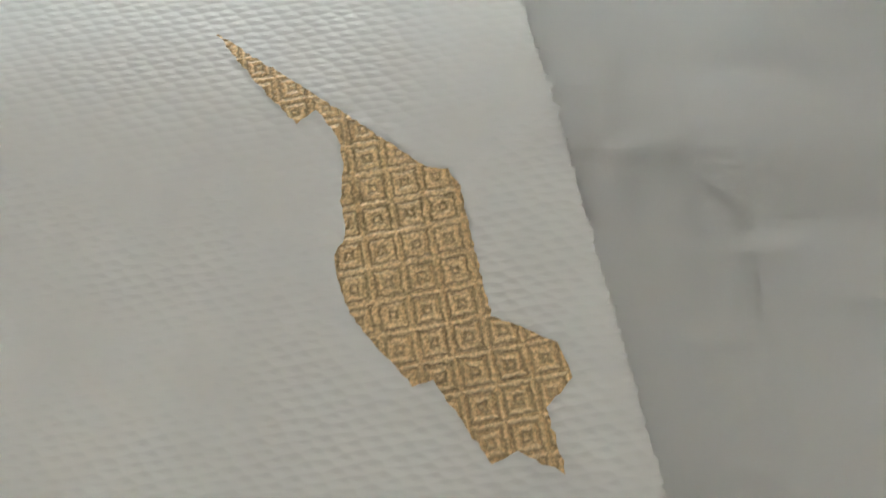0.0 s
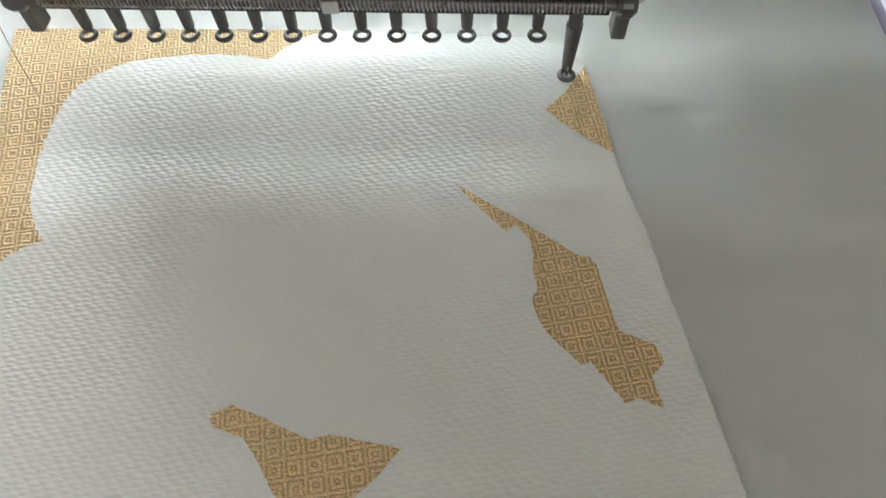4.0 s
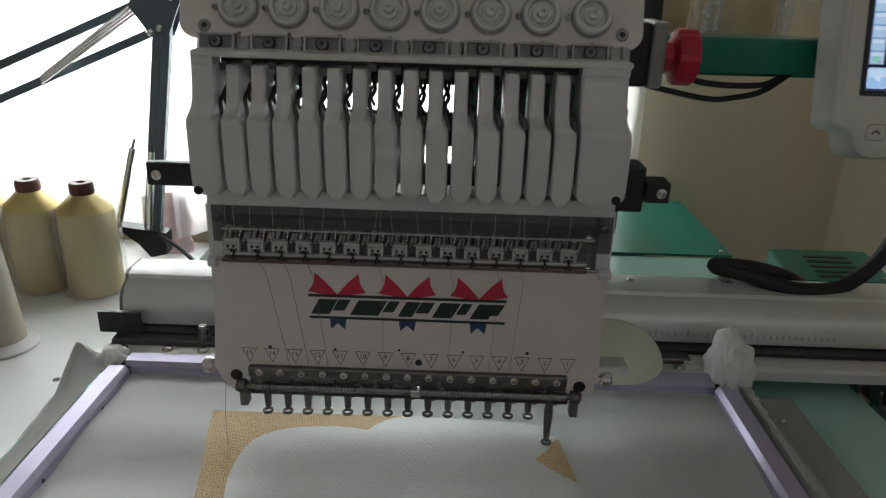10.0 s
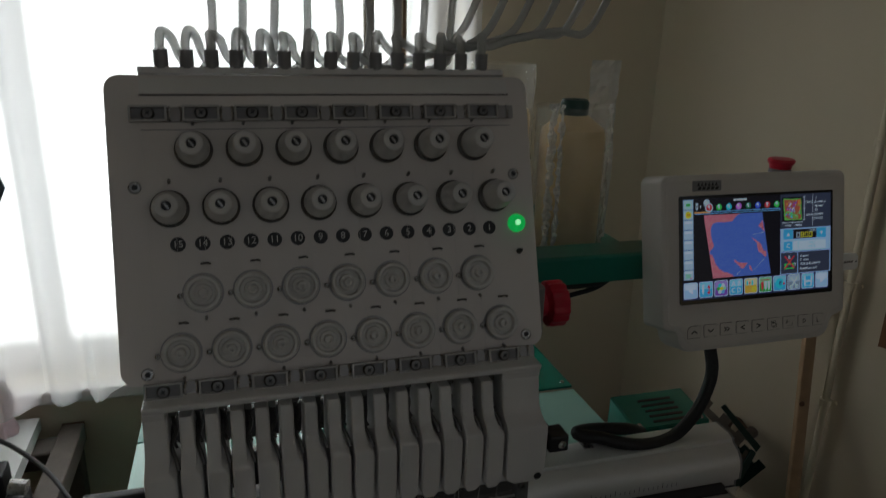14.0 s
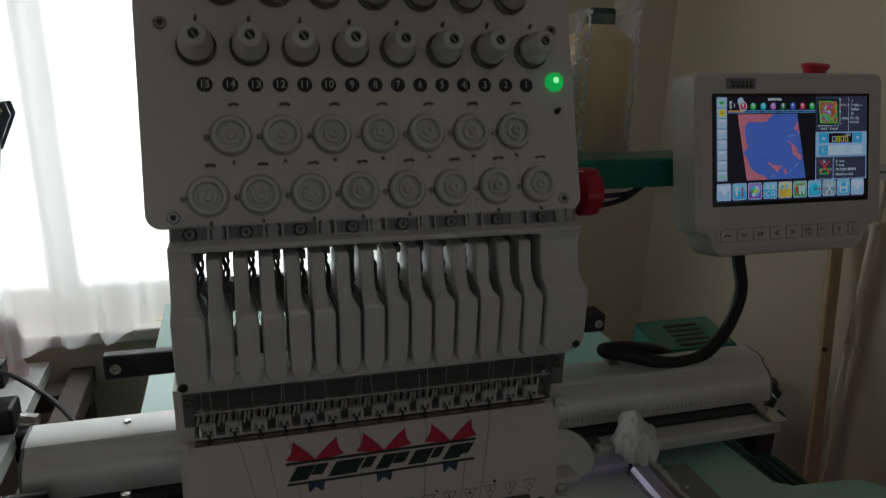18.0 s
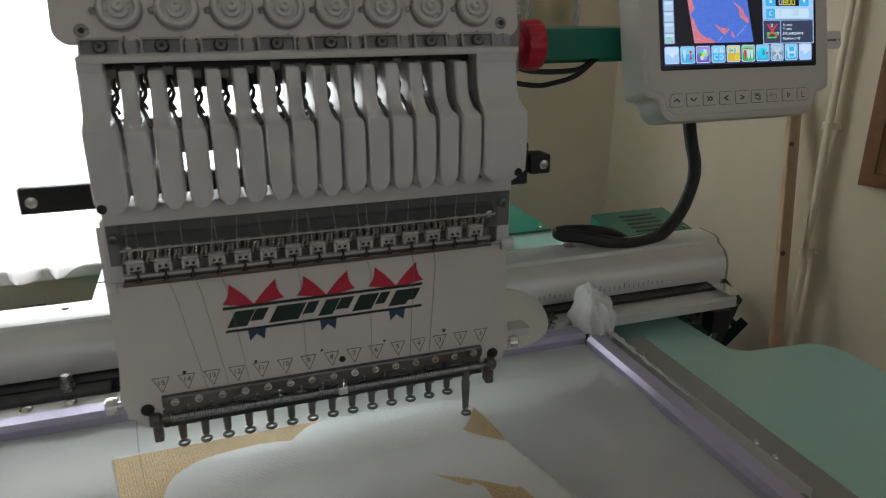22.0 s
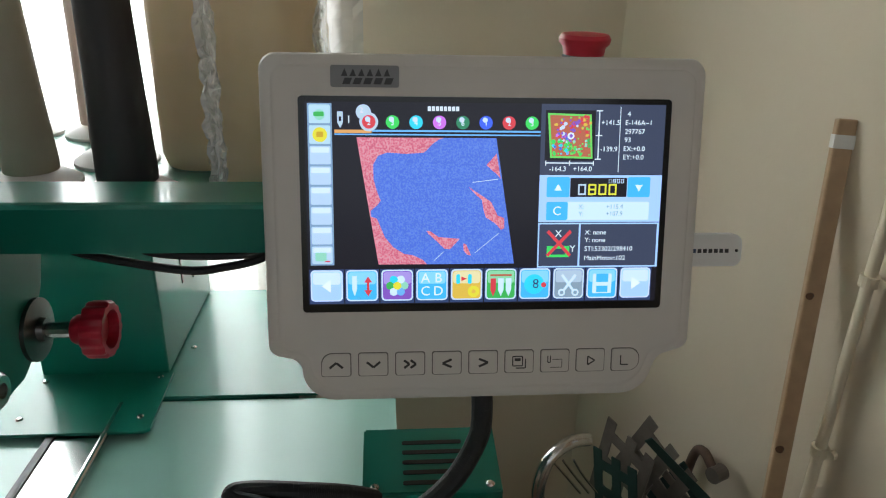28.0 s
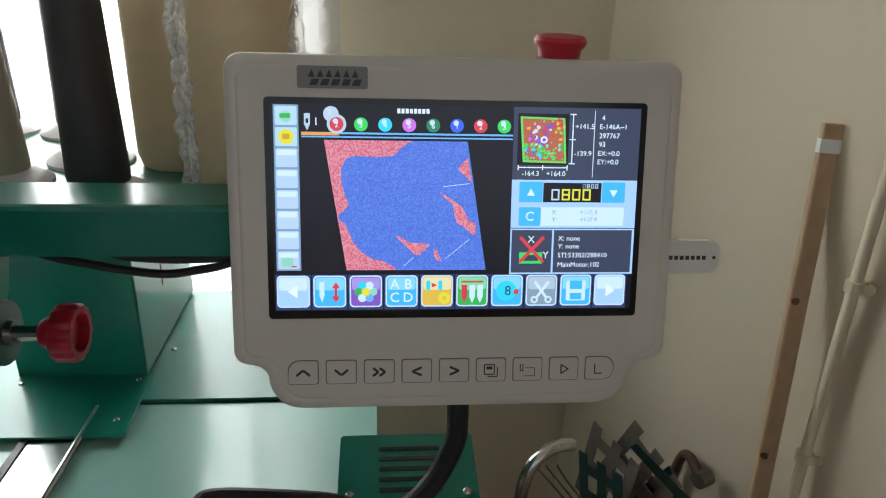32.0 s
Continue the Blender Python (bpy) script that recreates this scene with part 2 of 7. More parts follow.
FRONT = pose(0, 0, 0, 90, 0, 0)  # flat outlines stood up, facing -y
SHEER = bpy.data.materials.new("sheer_curtain_cloth")
SHEER.use_nodes = True
_n, _k = SHEER.node_tree.nodes, SHEER.node_tree.links.new
_n.remove(_n["Principled BSDF"])
_tl, _tr, _df, _m1, _m2 = (_n.new(s) for s in ("ShaderNodeBsdfTranslucent", "ShaderNodeBsdfTransparent", "ShaderNodeBsdfDiffuse", "ShaderNodeMixShader", "ShaderNodeMixShader"))
_tl.inputs[0].default_value, _df.inputs[0].default_value = (0.9, 0.9, 0.9, 1), (0.85, 0.85, 0.85, 1)
_m1.inputs[0].default_value, _m2.inputs[0].default_value = 0.25, 0.45
_k(_tl.outputs[0], _m1.inputs[1])
_k(_df.outputs[0], _m1.inputs[2])
_k(_m1.outputs[0], _m2.inputs[1])
_k(_tr.outputs[0], _m2.inputs[2])
_k(_m2.outputs[0], _n["Material Output"].inputs[0])
OUTSIDE = glow("overcast_sky", (0.95, 0.98, 1.0), 7.0)
PIPE = material("cream_pipe_paint", (0.66, 0.58, 0.43), 0.5, vary=0.06, scale=20)
KNOT = material("pine_knot", (0.10, 0.045, 0.02), 0.6, vary=0.3, scale=200)
LABEL = material("white_label", (0.75, 0.75, 0.73), 0.5, vary=0.04, scale=60)
CORK = material("cork", (0.42, 0.24, 0.12), 0.85, vary=0.4, scale=260, bump=0.0008, fine=700)
TIMBER = material("grey_brown_timber", (0.11, 0.09, 0.075), 0.7, vary=0.3, scale=40)
BROWN_WOOD = material("brown_frame_wood", (0.20, 0.09, 0.04), 0.5, vary=0.25, scale=60)
PAPER = material("white_paper", (0.76, 0.78, 0.80), 0.7, vary=0.02, scale=8)
INK = material("grey_print", (0.16, 0.16, 0.18), 0.7, vary=0.1)
DARK_GREEN = material("slot_shade_green", (0.006, 0.05, 0.035), 0.9, vary=0.1)
INK_DARK = material("dark_print", (0.05, 0.045, 0.045), 0.6, vary=0.1)
ALLOY = material("dull_cast_alloy", (0.27, 0.26, 0.25), 0.5, 0.3, vary=0.08, scale=40)
STEEL_GREY = material("grey_steel", (0.34, 0.33, 0.32), 0.28, 1.0, vary=0.15, scale=150)
CLEAR = clear("clear_clip_plastic", (0.70, 0.69, 0.68), 0.10, shade=0.28)
CLEAR_GREY = clear("clear_guide_plastic", (0.62, 0.61, 0.60), 0.12, shade=0.3)
GUIDE = material("grey_guide_strip", (0.34, 0.33, 0.33), 0.35, 0.3, vary=0.1)
SMOKE = clear("smoked_plastic", (0.34, 0.34, 0.34), 0.06, shade=0.80)
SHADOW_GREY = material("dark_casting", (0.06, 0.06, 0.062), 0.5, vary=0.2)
GREY_PLASTIC = material("grey_plastic", (0.22, 0.22, 0.23), 0.45, vary=0.1)
LED = glow("green_status_light", (0.01, 0.9, 0.16), 1.3)
THREAD = material("pale_thread", (0.62, 0.61, 0.58), 0.6)
THREAD_DARK = material("grey_thread", (0.16, 0.15, 0.14), 0.6)


def cloth_material(name, colour, rough, pattern):
    """Cloth with its weave or stitches as relief; pattern: 'stitch' or 'jacquard'."""
    m = material(name, colour, rough, vary=0.05, scale=30)
    n, k = m.node_tree.nodes, m.node_tree.links.new
    b = n["Principled BSDF"]
    tc, mp = n.new("ShaderNodeTexCoord"), n.new("ShaderNodeMapping")
    k(tc.outputs["Object"], mp.inputs[0])
    bu = n.new("ShaderNodeBump")
    if pattern == "stitch":
        mp.inputs["Rotation"].default_value = (0, 0, radians(-24))
        mp.inputs["Scale"].default_value = (250, 540, 1)
        vo = n.new("ShaderNodeTexVoronoi")
        vo.voronoi_dimensions, vo.feature = "2D", "SMOOTH_F1"
        vo.inputs["Scale"].default_value, vo.inputs["Randomness"].default_value, vo.inputs["Smoothness"].default_value = 1.0, 0.45, 0.35
        no = n.new("ShaderNodeTexNoise")
        no.inputs["Scale"].default_value = 60
        k(tc.outputs["Object"], no.inputs[0])
        k(mp.outputs[0], vo.inputs["Vector"])
        sub = n.new("ShaderNodeMath")
        sub.operation = "MULTIPLY"
        k(vo.outputs["Distance"], sub.inputs[0])
        k(no.outputs[0], sub.inputs[1])
        k(sub.outputs[0], bu.inputs["Height"])
        bu.invert = True
        bu.inputs["Strength"].default_value, bu.inputs["Distance"].default_value = 0.6, 0.0010
    else:
        mp.inputs["Scale"].default_value = (1 / 0.0066, 1 / 0.0066, 1)
        mp.inputs["Rotation"].default_value = (0, 0, radians(-11))
        fr = n.new("ShaderNodeVectorMath")
        fr.operation = "FRACTION"
        k(mp.outputs[0], fr.inputs[0])
        cen, ab, sp, mx = n.new("ShaderNodeVectorMath"), n.new("ShaderNodeVectorMath"), n.new("ShaderNodeSeparateXYZ"), n.new("ShaderNodeMath")
        cen.operation, ab.operation, mx.operation = "SUBTRACT", "ABSOLUTE", "MAXIMUM"
        cen.inputs[1].default_value = (0.5, 0.5, 0)
        k(fr.outputs[0], cen.inputs[0])
        k(cen.outputs[0], ab.inputs[0])
        k(ab.outputs[0], sp.inputs[0])
        k(sp.outputs[0], mx.inputs[0])
        k(sp.outputs[1], mx.inputs[1])
        no, wob = n.new("ShaderNodeTexNoise"), n.new("ShaderNodeMath")
        no.inputs["Scale"].default_value = 800
        k(tc.outputs["Object"], no.inputs[0])
        wob.operation, wob.inputs[1].default_value = "MULTIPLY_ADD", 0.20
        k(no.outputs[0], wob.inputs[0])
        k(mx.outputs[0], wob.inputs[2])
        sn, mu = n.new("ShaderNodeMath"), n.new("ShaderNodeMath")
        mu.operation, mu.inputs[1].default_value = "MULTIPLY", 23.0
        sn.operation = "SINE"
        k(wob.outputs[0], mu.inputs[0])
        k(mu.outputs[0], sn.inputs[0])
        k(sn.outputs[0], bu.inputs["Height"])
        bu.inputs["Strength"].default_value, bu.inputs["Distance"].default_value = 0.5, 0.0009
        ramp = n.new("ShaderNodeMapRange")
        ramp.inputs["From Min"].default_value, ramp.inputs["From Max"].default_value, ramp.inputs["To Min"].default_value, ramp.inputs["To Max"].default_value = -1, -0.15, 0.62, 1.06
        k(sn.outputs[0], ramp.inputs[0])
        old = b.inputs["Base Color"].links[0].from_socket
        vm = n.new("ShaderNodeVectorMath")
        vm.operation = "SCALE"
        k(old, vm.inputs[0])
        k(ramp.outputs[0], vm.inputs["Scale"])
        # thread glints painted into the base colour as fine light speckle
        glint, lift, vm2 = n.new("ShaderNodeTexNoise"), n.new("ShaderNodeMapRange"), n.new("ShaderNodeVectorMath")
        glint.inputs["Scale"].default_value, glint.inputs["Detail"].default_value = 1500, 1
        lift.inputs["From Min"].default_value, lift.inputs["From Max"].default_value = 0.36, 0.66
        lift.inputs["To Min"].default_value, lift.inputs["To Max"].default_value = 0.80, 1.24
        vm2.operation = "SCALE"
        k(tc.outputs["Object"], glint.inputs[0])
        k(glint.outputs[0], lift.inputs[0])
        k(vm.outputs[0], vm2.inputs[0])
        k(lift.outputs[0], vm2.inputs["Scale"])
        k(vm2.outputs[0], b.inputs["Base Color"])
    if pattern != "stitch":
        b.inputs["Metallic"].default_value = 0.2
    k(bu.outputs[0], b.inputs["Normal"])
    b.inputs["Sheen Weight"].default_value = 0.0 if pattern == "stitch" else 0.1
    return m


STITCH = cloth_material("white_satin_stitching", (0.71, 0.72, 0.715), 0.42, "stitch")
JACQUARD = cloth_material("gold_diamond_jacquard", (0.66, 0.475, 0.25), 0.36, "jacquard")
CLAMP = material("grey_clamp_strip", (0.30, 0.31, 0.31), 0.25, 0.2, vary=0.1, scale=30)
SHIELD = material("cream_plastic_shield", (0.62, 0.61, 0.52), 0.5, vary=0.05, scale=20)
MON_WHITE = material("off_white_casing", (0.635, 0.60, 0.565), 0.4, vary=0.03, scale=18, bump=0.00003, fine=1800)
KEY_LINE = material("key_groove", (0.16, 0.15, 0.14), 0.6, vary=0.1)
RACK = material("grey_zinc_plate", (0.19, 0.16, 0.135), 0.5, 0.5, vary=0.3, scale=60)
TUBE = clear("clear_tube_plastic", (0.62, 0.62, 0.60), 0.14, shade=0.40)
# dark slate arm colour, lightened to hold the haze of the window glare
LAMP_BLUE = material("glare_paled_lamp_arm", (0.10, 0.13, 0.16), 0.4, vary=0.1)
SC_COLOURS = dict(black=(0.006, 0.005, 0.010), strip=(0.22, 0.32, 0.42), tile=(0.50, 0.60, 0.72), gloss=(0.70, 0.78, 0.84), pale=(0.50, 0.66, 0.70), mint=(0.30, 0.62, 0.42), leaf=(0.05, 0.42, 0.08),
    yellow=(0.85, 0.68, 0.04), amber=(0.62, 0.36, 0.02), red=(0.72, 0.05, 0.06), silver=(0.52, 0.58, 0.64), white=(0.85, 0.88, 0.92), green=(0.05, 0.62, 0.10), cyan=(0.03, 0.62, 0.72), pink=(0.66, 0.16, 0.66), forest=(0.03, 0.22, 0.10),
    blue=(0.05, 0.12, 0.72), soft=(0.62, 0.70, 0.80), orange=(0.80, 0.34, 0.10), sky=(0.16, 0.42, 0.72), ground=(0.60, 0.10, 0.13), design=(0.05, 0.12, 0.66), slate=(0.045, 0.052, 0.085), lime=(0.16, 0.62, 0.10), rust=(0.50, 0.12, 0.06),
    violet=(0.24, 0.09, 0.42), frost=(0.42, 0.58, 0.80), aqua=(0.06, 0.45, 0.72), amberlit=(0.85, 0.72, 0.05), grey=(0.26, 0.32, 0.36), ice=(0.66, 0.78, 0.82), navy=(0.03, 0.05, 0.12), gold=(0.78, 0.46, 0.06), sheen_aqua=(0.26, 0.62, 0.80), sheen_violet=(0.42, 0.28, 0.62), sheen_gold=(0.88, 0.70, 0.34), sheen_leaf=(0.28, 0.62, 0.32), sheen_frost=(0.66, 0.76, 0.86), sheen_grey=(0.46, 0.52, 0.58))
SC = {k: glow("screen_" + k, (v[0] * 0.82, v[1] * 0.97, min(1, v[2] * 1.14)), 1.75) for k, v in SC_COLOURS.items()}
for _m in SC.values():
    _b = _m.node_tree.nodes["Principled BSDF"]
    _b.inputs["Base Color"].default_value = (0.01, 0.01, 0.012, 1)


def speckle(m, low, high):
    """Fine two-tone grain of stitches drawn on the screen."""
    n, k = m.node_tree.nodes, m.node_tree.links.new
    b = n["Principled BSDF"]
    tc, no, ra = n.new("ShaderNodeTexCoord"), n.new("ShaderNodeTexNoise"), n.new("ShaderNodeMix")
    st = n.new("ShaderNodeMapRange")
    no.inputs["Scale"].default_value, no.inputs["Detail"].default_value = 1100, 1
    k(tc.outputs["Object"], no.inputs[0])
    st.inputs["From Min"].default_value, st.inputs["From Max"].default_value = 0.42, 0.62
    k(no.outputs[0], st.inputs[0])
    ra.data_type = "RGBA"
    ra.inputs["A"].default_value, ra.inputs["B"].default_value = (*low, 1), (*high, 1)
    k(st.outputs[0], ra.inputs["Factor"])
    k(ra.outputs["Result"], b.inputs["Emission Color"])


speckle(SC["ground"], (0.52, 0.12, 0.20), (0.70, 0.28, 0.36))
speckle(SC["design"], (0.06, 0.14, 0.60), (0.10, 0.21, 0.74))

# ---- room: the long wall runs behind the machine, the side wall leaves its corner at an angle ----
CX, CY = 0.722, 0.80
SIDE = Vector((0.427, -0.904, 0)).normalized()
INWARD = Vector((SIDE.y, -SIDE.x, 0))
WX0, WY0, FLOOR, CEIL = -2.0, -2.6, -0.82, 1.85


def on_side_wall(s, z, off=0.0):
    """A place on the side wall: s metres from the corner, off metres out into the room."""
    return Vector((CX, CY, z)) + SIDE * s + INWARD * off


def wall_pose(s, z, off=0.0):
    """Flat outlines laid on the side wall, x along it away from the viewer's left, z out of it."""
    m = Matrix((SIDE, Vector((0, 0, 1)), INWARD)).transposed().to_4x4()
    return Matrix.Translation(on_side_wall(s, z, off)) @ m


EX = CX + SIDE.x * 3.0
solo("floor", box(B(), WX0 - 0.2, EX, WY0 - 0.2, CY + 0.3, FLOOR - 0.1, FLOOR), FLOORING, "brown laminate floor under the machine", "floor", kind="structure")
solo("ceiling", box(B(), WX0 - 0.2, EX, WY0 - 0.2, CY + 0.3, CEIL, CEIL + 0.1), CEILING, "plain white painted ceiling", "ceiling", kind="structure")
bm = B()
a, b_ = on_side_wall(-0.02, 0), on_side_wall(3.1, 0)
c, d = on_side_wall(3.1, 0, -0.15), on_side_wall(-0.02, 0, -0.15)
slab(bm, [(p.x, p.y) for p in (a, b_, c, d)], pose(0, 0, CEIL), CEIL - FLOOR)
solo("wall_east", bm, CREAM, "cream painted side wall with faint marks", "wall", kind="structure")
solo("wall_west", box(B(), WX0 - 0.15, WX0, WY0, CY + 0.15, FLOOR, CEIL), CREAM, "cream painted wall", "wall", kind="structure")


def wall_with_window(name, y0, y1, x0, x1, z0, z1, xe):
    bm = B()
    box(bm, WX0, x0, y0, y1, FLOOR, CEIL)
    box(bm, x1, xe, y0, y1, FLOOR, CEIL)
    box(bm, x0, x1, y0, y1, FLOOR, z0)
    box(bm, x0, x1, y0, y1, z1, CEIL)
    return solo(name, bm, CREAM, "cream painted wall with a window opening", "wall", kind="structure")


NX0, NX1, NZ0, NZ1 = -1.1, 0.33, -0.10, 0.80
wall_with_window("wall_north", CY, CY + 0.12, NX0, NX1, NZ0, NZ1, CX + 0.1)
wall_with_window("wall_south", WY0 - 0.12, WY0, -1.4, 1.5, 0.5, 1.75, EX)


def window(name, x0, x1, z0, z1, y, inner):
    w = thing(name, ((x0 + x1) / 2, y, z0), "white framed window with bright daylight outside", "window", kind="structure")
    for k in (x0, x1 - 0.05, (x0 + x1) / 2 - 0.03):
        part("window_frame", box(B(), k, k + 0.05, y, y + 0.05, z0, z1, 0.004), WHITE, w)
    for k in (z0, z1 - 0.05):
        part("window_frame", box(B(), x0 + 0.05, x1 - 0.05, y + 0.004, y + 0.046, k, k + 0.05, 0.004), WHITE, w)
    part("window_sill", box(B(), x0 - 0.02, x1 + 0.02, min(y, inner), max(y, inner), z0 - 0.025, z0 - 0.001, 0.004), WHITE, w)
    pane = part("pane", box(B(), x0 + 0.05, x1 - 0.05, y + 0.022, y + 0.026, z0 + 0.05, z1 - 0.05), GLASS, w)
    pane.visible_shadow = False


GLASS = clear("window_glass", (0.9, 0.95, 0.95), 0.02, shade=0.94)
window("window_1", NX0, NX1, NZ0, NZ1, CY + 0.06, CY - 0.03)
# added window behind the camera, never in view, where the front fill enters
window("unseen_fill_window", -1.4, 1.5, 0.5, 1.75, WY0 - 0.1, WY0 + 0.03)
solo("backdrop", box(B(), -4, 3, 2.2, 2.25, -2, 3.5), OUTSIDE, "bright overcast sky outside", "sky", kind="structure")

# sheer curtains: pleated hanging sheets with an uneven hem
def curtain(x0, x1, y, hem0, hem1, label, seed):
    rnd = random.Random(seed)
    bm, nx, nz = B(), 90, 14
    grid = []
    for i in range(nx + 1):
        u = i / nx
        x = x0 + (x1 - x0) * u
        fold = 0.014 * math.sin(u * (x1 - x0) * 95 + seed) + 0.008 * math.sin(u * (x1 - x0) * 41 + 2 * seed)
        hem = hem0 + (hem1 - hem0) * u + 0.012 * math.sin(u * 9 + seed) + 0.004 * rnd.random()
        grid.append([bm.verts.new((x + 0.25 * fold, y + fold * (1.15 - 0.6 * j / nz), hem + (0.88 - hem) * j / nz)) for j in range(nz + 1)])
    for p, q in zip(grid, grid[1:]):
        for j in range(nz):
            bm.faces.new((p[j], q[j], q[j + 1], p[j + 1]))
    return solo("curtain", bm, SHEER, label, "curtain", "sheer curtains", smooth=True)


curtain(-1.14, -0.43, CY - 0.06, -0.16, -0.115, "sheer white curtain hanging before the bright window", 1)
curtain(-0.46, 0.02, CY - 0.045, -0.135, -0.02, "sheer white curtain with its hem lifted at one end", 2)
curtain(0.10, 0.345, CY - 0.05, -0.09, -0.08, "sheer white curtain drawn to the window edge", 5)
rail = solo("curtain_rail", cyl(B(), (-1.2, CY - 0.05, 0.885), (0.38, CY - 0.05, 0.885), 0.009), WHITE, "white curtain rail over the window", "rail", kind="structure")

# ---- things on the side wall ----
pipe = thing("wall_pipe", on_side_wall(0.408, -0.6, 0.012), "thin cream-painted pipe clipped to the wall", "pipe")
part("pipe_run", cyl(B(), on_side_wall(0.408, FLOOR, 0.014), on_side_wall(0.408, CEIL, 0.014), 0.0062, seg=14), PIPE, pipe, smooth=True)
for z in (-0.32, -0.096, 0.118, 0.35, 0.58):
    bm = B()
    cyl(bm, on_side_wall(0.408, z - 0.006, 0.014), on_side_wall(0.408, z + 0.006, 0.014), 0.0095, seg=14)
    p = on_side_wall(0.420, z, 0.006)
    cyl(bm, p, p + INWARD * 0.007, 0.0055, seg=10)
    part("clip", bm, PIPE, pipe)

# the stick stands in front of the pipe, leaning against the wall
stick = thing("wooden_stick", (0.806, 0.318, -0.8), "slim knotty pine stick leaning on the cream wall", "stick")
s0, s1 = Vector((0.806, 0.318, -0.80)), Vector((0.8635, 0.494, 0.268))
ax = (s1 - s0).normalized()
m = Matrix.Translation(s0) @ ax.to_track_quat("Z", "Y").to_matrix().to_4x4()
part("shaft", box(B(), -0.0095, 0.0095, -0.007, 0.007, 0, (s1 - s0).length, 0.002, m=m), PINE, stick)
for k, r in ((0.660, 0.0042), (0.828, 0.0038)):
    c0 = s0.lerp(s1, k)
    nv = Vector((-0.72, -0.69, 0)).normalized()
    part("knot", cyl(B(), c0 + nv * 0.004, c0 + nv * 0.0105, r, seg=12), KNOT, stick, "dark brown knot in the wood")
part("sticker", box(B(), -0.0099, 0.0099, -0.0074, 0.0074, (s1 - s0).length - 0.030, (s1 - s0).length - 0.016, m=m), LABEL, stick, "white printed label round the end")

board = thing("cork_board", on_side_wall(0.66, 0.25), "cork notice board in a brown wooden frame on the wall", "notice board")
BS0, BZ0, BZ1, BS1 = 0.467, 0.033, 0.74, 1.15
part("cork_sheet", slab(B(), [(BS0 + 0.01, BZ0 + 0.01), (BS1, BZ0 + 0.01), (BS1, BZ1), (BS0 + 0.01, BZ1)], wall_pose(0, 0, 0.012), 0.009), CORK, board)
for o in ([(BS0, BZ0), (BS1, BZ0), (BS1 - 0.02, BZ0 + 0.02), (BS0 + 0.02, BZ0 + 0.02)], [(BS0, BZ0), (BS0 + 0.02, BZ0 + 0.02), (BS0 + 0.02, BZ1 - 0.02), (BS0, BZ1)],
          [(BS0, BZ1), (BS0 + 0.02, BZ1 - 0.02), (BS1 - 0.02, BZ1 - 0.02), (BS1, BZ1)], [(BS1, BZ0), (BS1, BZ1), (BS1 - 0.02, BZ1 - 0.02), (BS1 - 0.02, BZ0 + 0.02)]):
    part("frame_bar", slab(B(), o, wall_pose(0, 0, 0.02), 0.018), BROWN_WOOD, board)
sheet = thing("paper_sheet", on_side_wall(0.6, 0.1, 0.02), "white printed sheet pinned over the cork board", "paper")
pm = wall_pose(0, 0, 0.026) @ Matrix.Translation((0.471, 0.304, 0)) @ Matrix.Rotation(radians(11.5), 4, "Z")
part("page", slab(B(), [(0, 0), (0, -0.296), (0.003, -0.305), (0.010, -0.309), (0.21, -0.309), (0.21, 0)], pm, 0.0006), PAPER, sheet)
rnd = random.Random(5)
ink = pm @ Matrix.Translation((0, 0, 0.0006))
for i in range(29):
    if i in (3, 10, 11, 12, 19):
        continue
    z = -0.020 - i * 0.0098
    x0 = 0.008 if i < 20 else 0.045 + 0.004 * (i % 3)
    w = rnd.uniform(0.05, 0.19) if i < 20 else rnd.uniform(0.03, 0.07)
    part("text_line", slab(B(), [(x0, z), (x0 + w, z), (x0 + w, z + 0.0022), (x0, z + 0.0022)], ink, 0.0002), INK, sheet)
p = pm @ Vector((0.058, 0.012, -0.0135))
part("pin", cyl(B(), p, p + INWARD * 0.020, 0.0035, seg=12), BLACK, sheet, "dark pin pushed into the cork")

# ---- table of the machine ----
table = thing("machine_table", (0, 0, FLOOR), "pale mint-green laminate machine table with a side wing", "table")
wing = [(-0.30, -0.75), (0.515, -0.75)] + [(0.515 - 0.03 + 0.03 * math.cos(radians(a)), 0.015 + 0.03 * math.sin(radians(a))) for a in range(0, 91, 15)] + [(0.425, 0.05), (0.41, 0.06), (0.404, 0.16), (0.404, 0.19), (-0.30, 0.19)]
part("table_top", slab(B(), wing, pose(0, 0, -0.02), 0.022), MINT, table)
part("rear_top", slab(B(), [(-0.205, 0.19), (0.404, 0.19), (0.403, 0.431), (-0.205, 0.431)], pose(0, 0, -0.012), 0.02), MINT, table)
part("rear_strip", box(B(), 0.088, 0.1285, 0.19, 0.42, -0.011, -0.0085), STEEL, table, "bright steel plate between dark gaps")
part("gap_strip", box(B(), 0.0805, 0.0875, 0.19, 0.42, -0.0115, -0.007), BLACK, table)
part("edge_rod", cyl(B(), (0.1325, 0.19, -0.007), (0.1325, 0.42, -0.007), 0.0035, seg=12), STEEL, table)
for x in (-0.28, 0.38):
    for y in (-0.6, 0.1):
        part("leg", box(B(), x - 0.02, x + 0.02, y - 0.02, y + 0.02, FLOOR, -0.042, 0.003), GREEN, table)
part("leg_frame", box(B(), 0.20, 0.385, 0.16, 0.45, -0.1, -0.043, 0.004), GREEN, table)

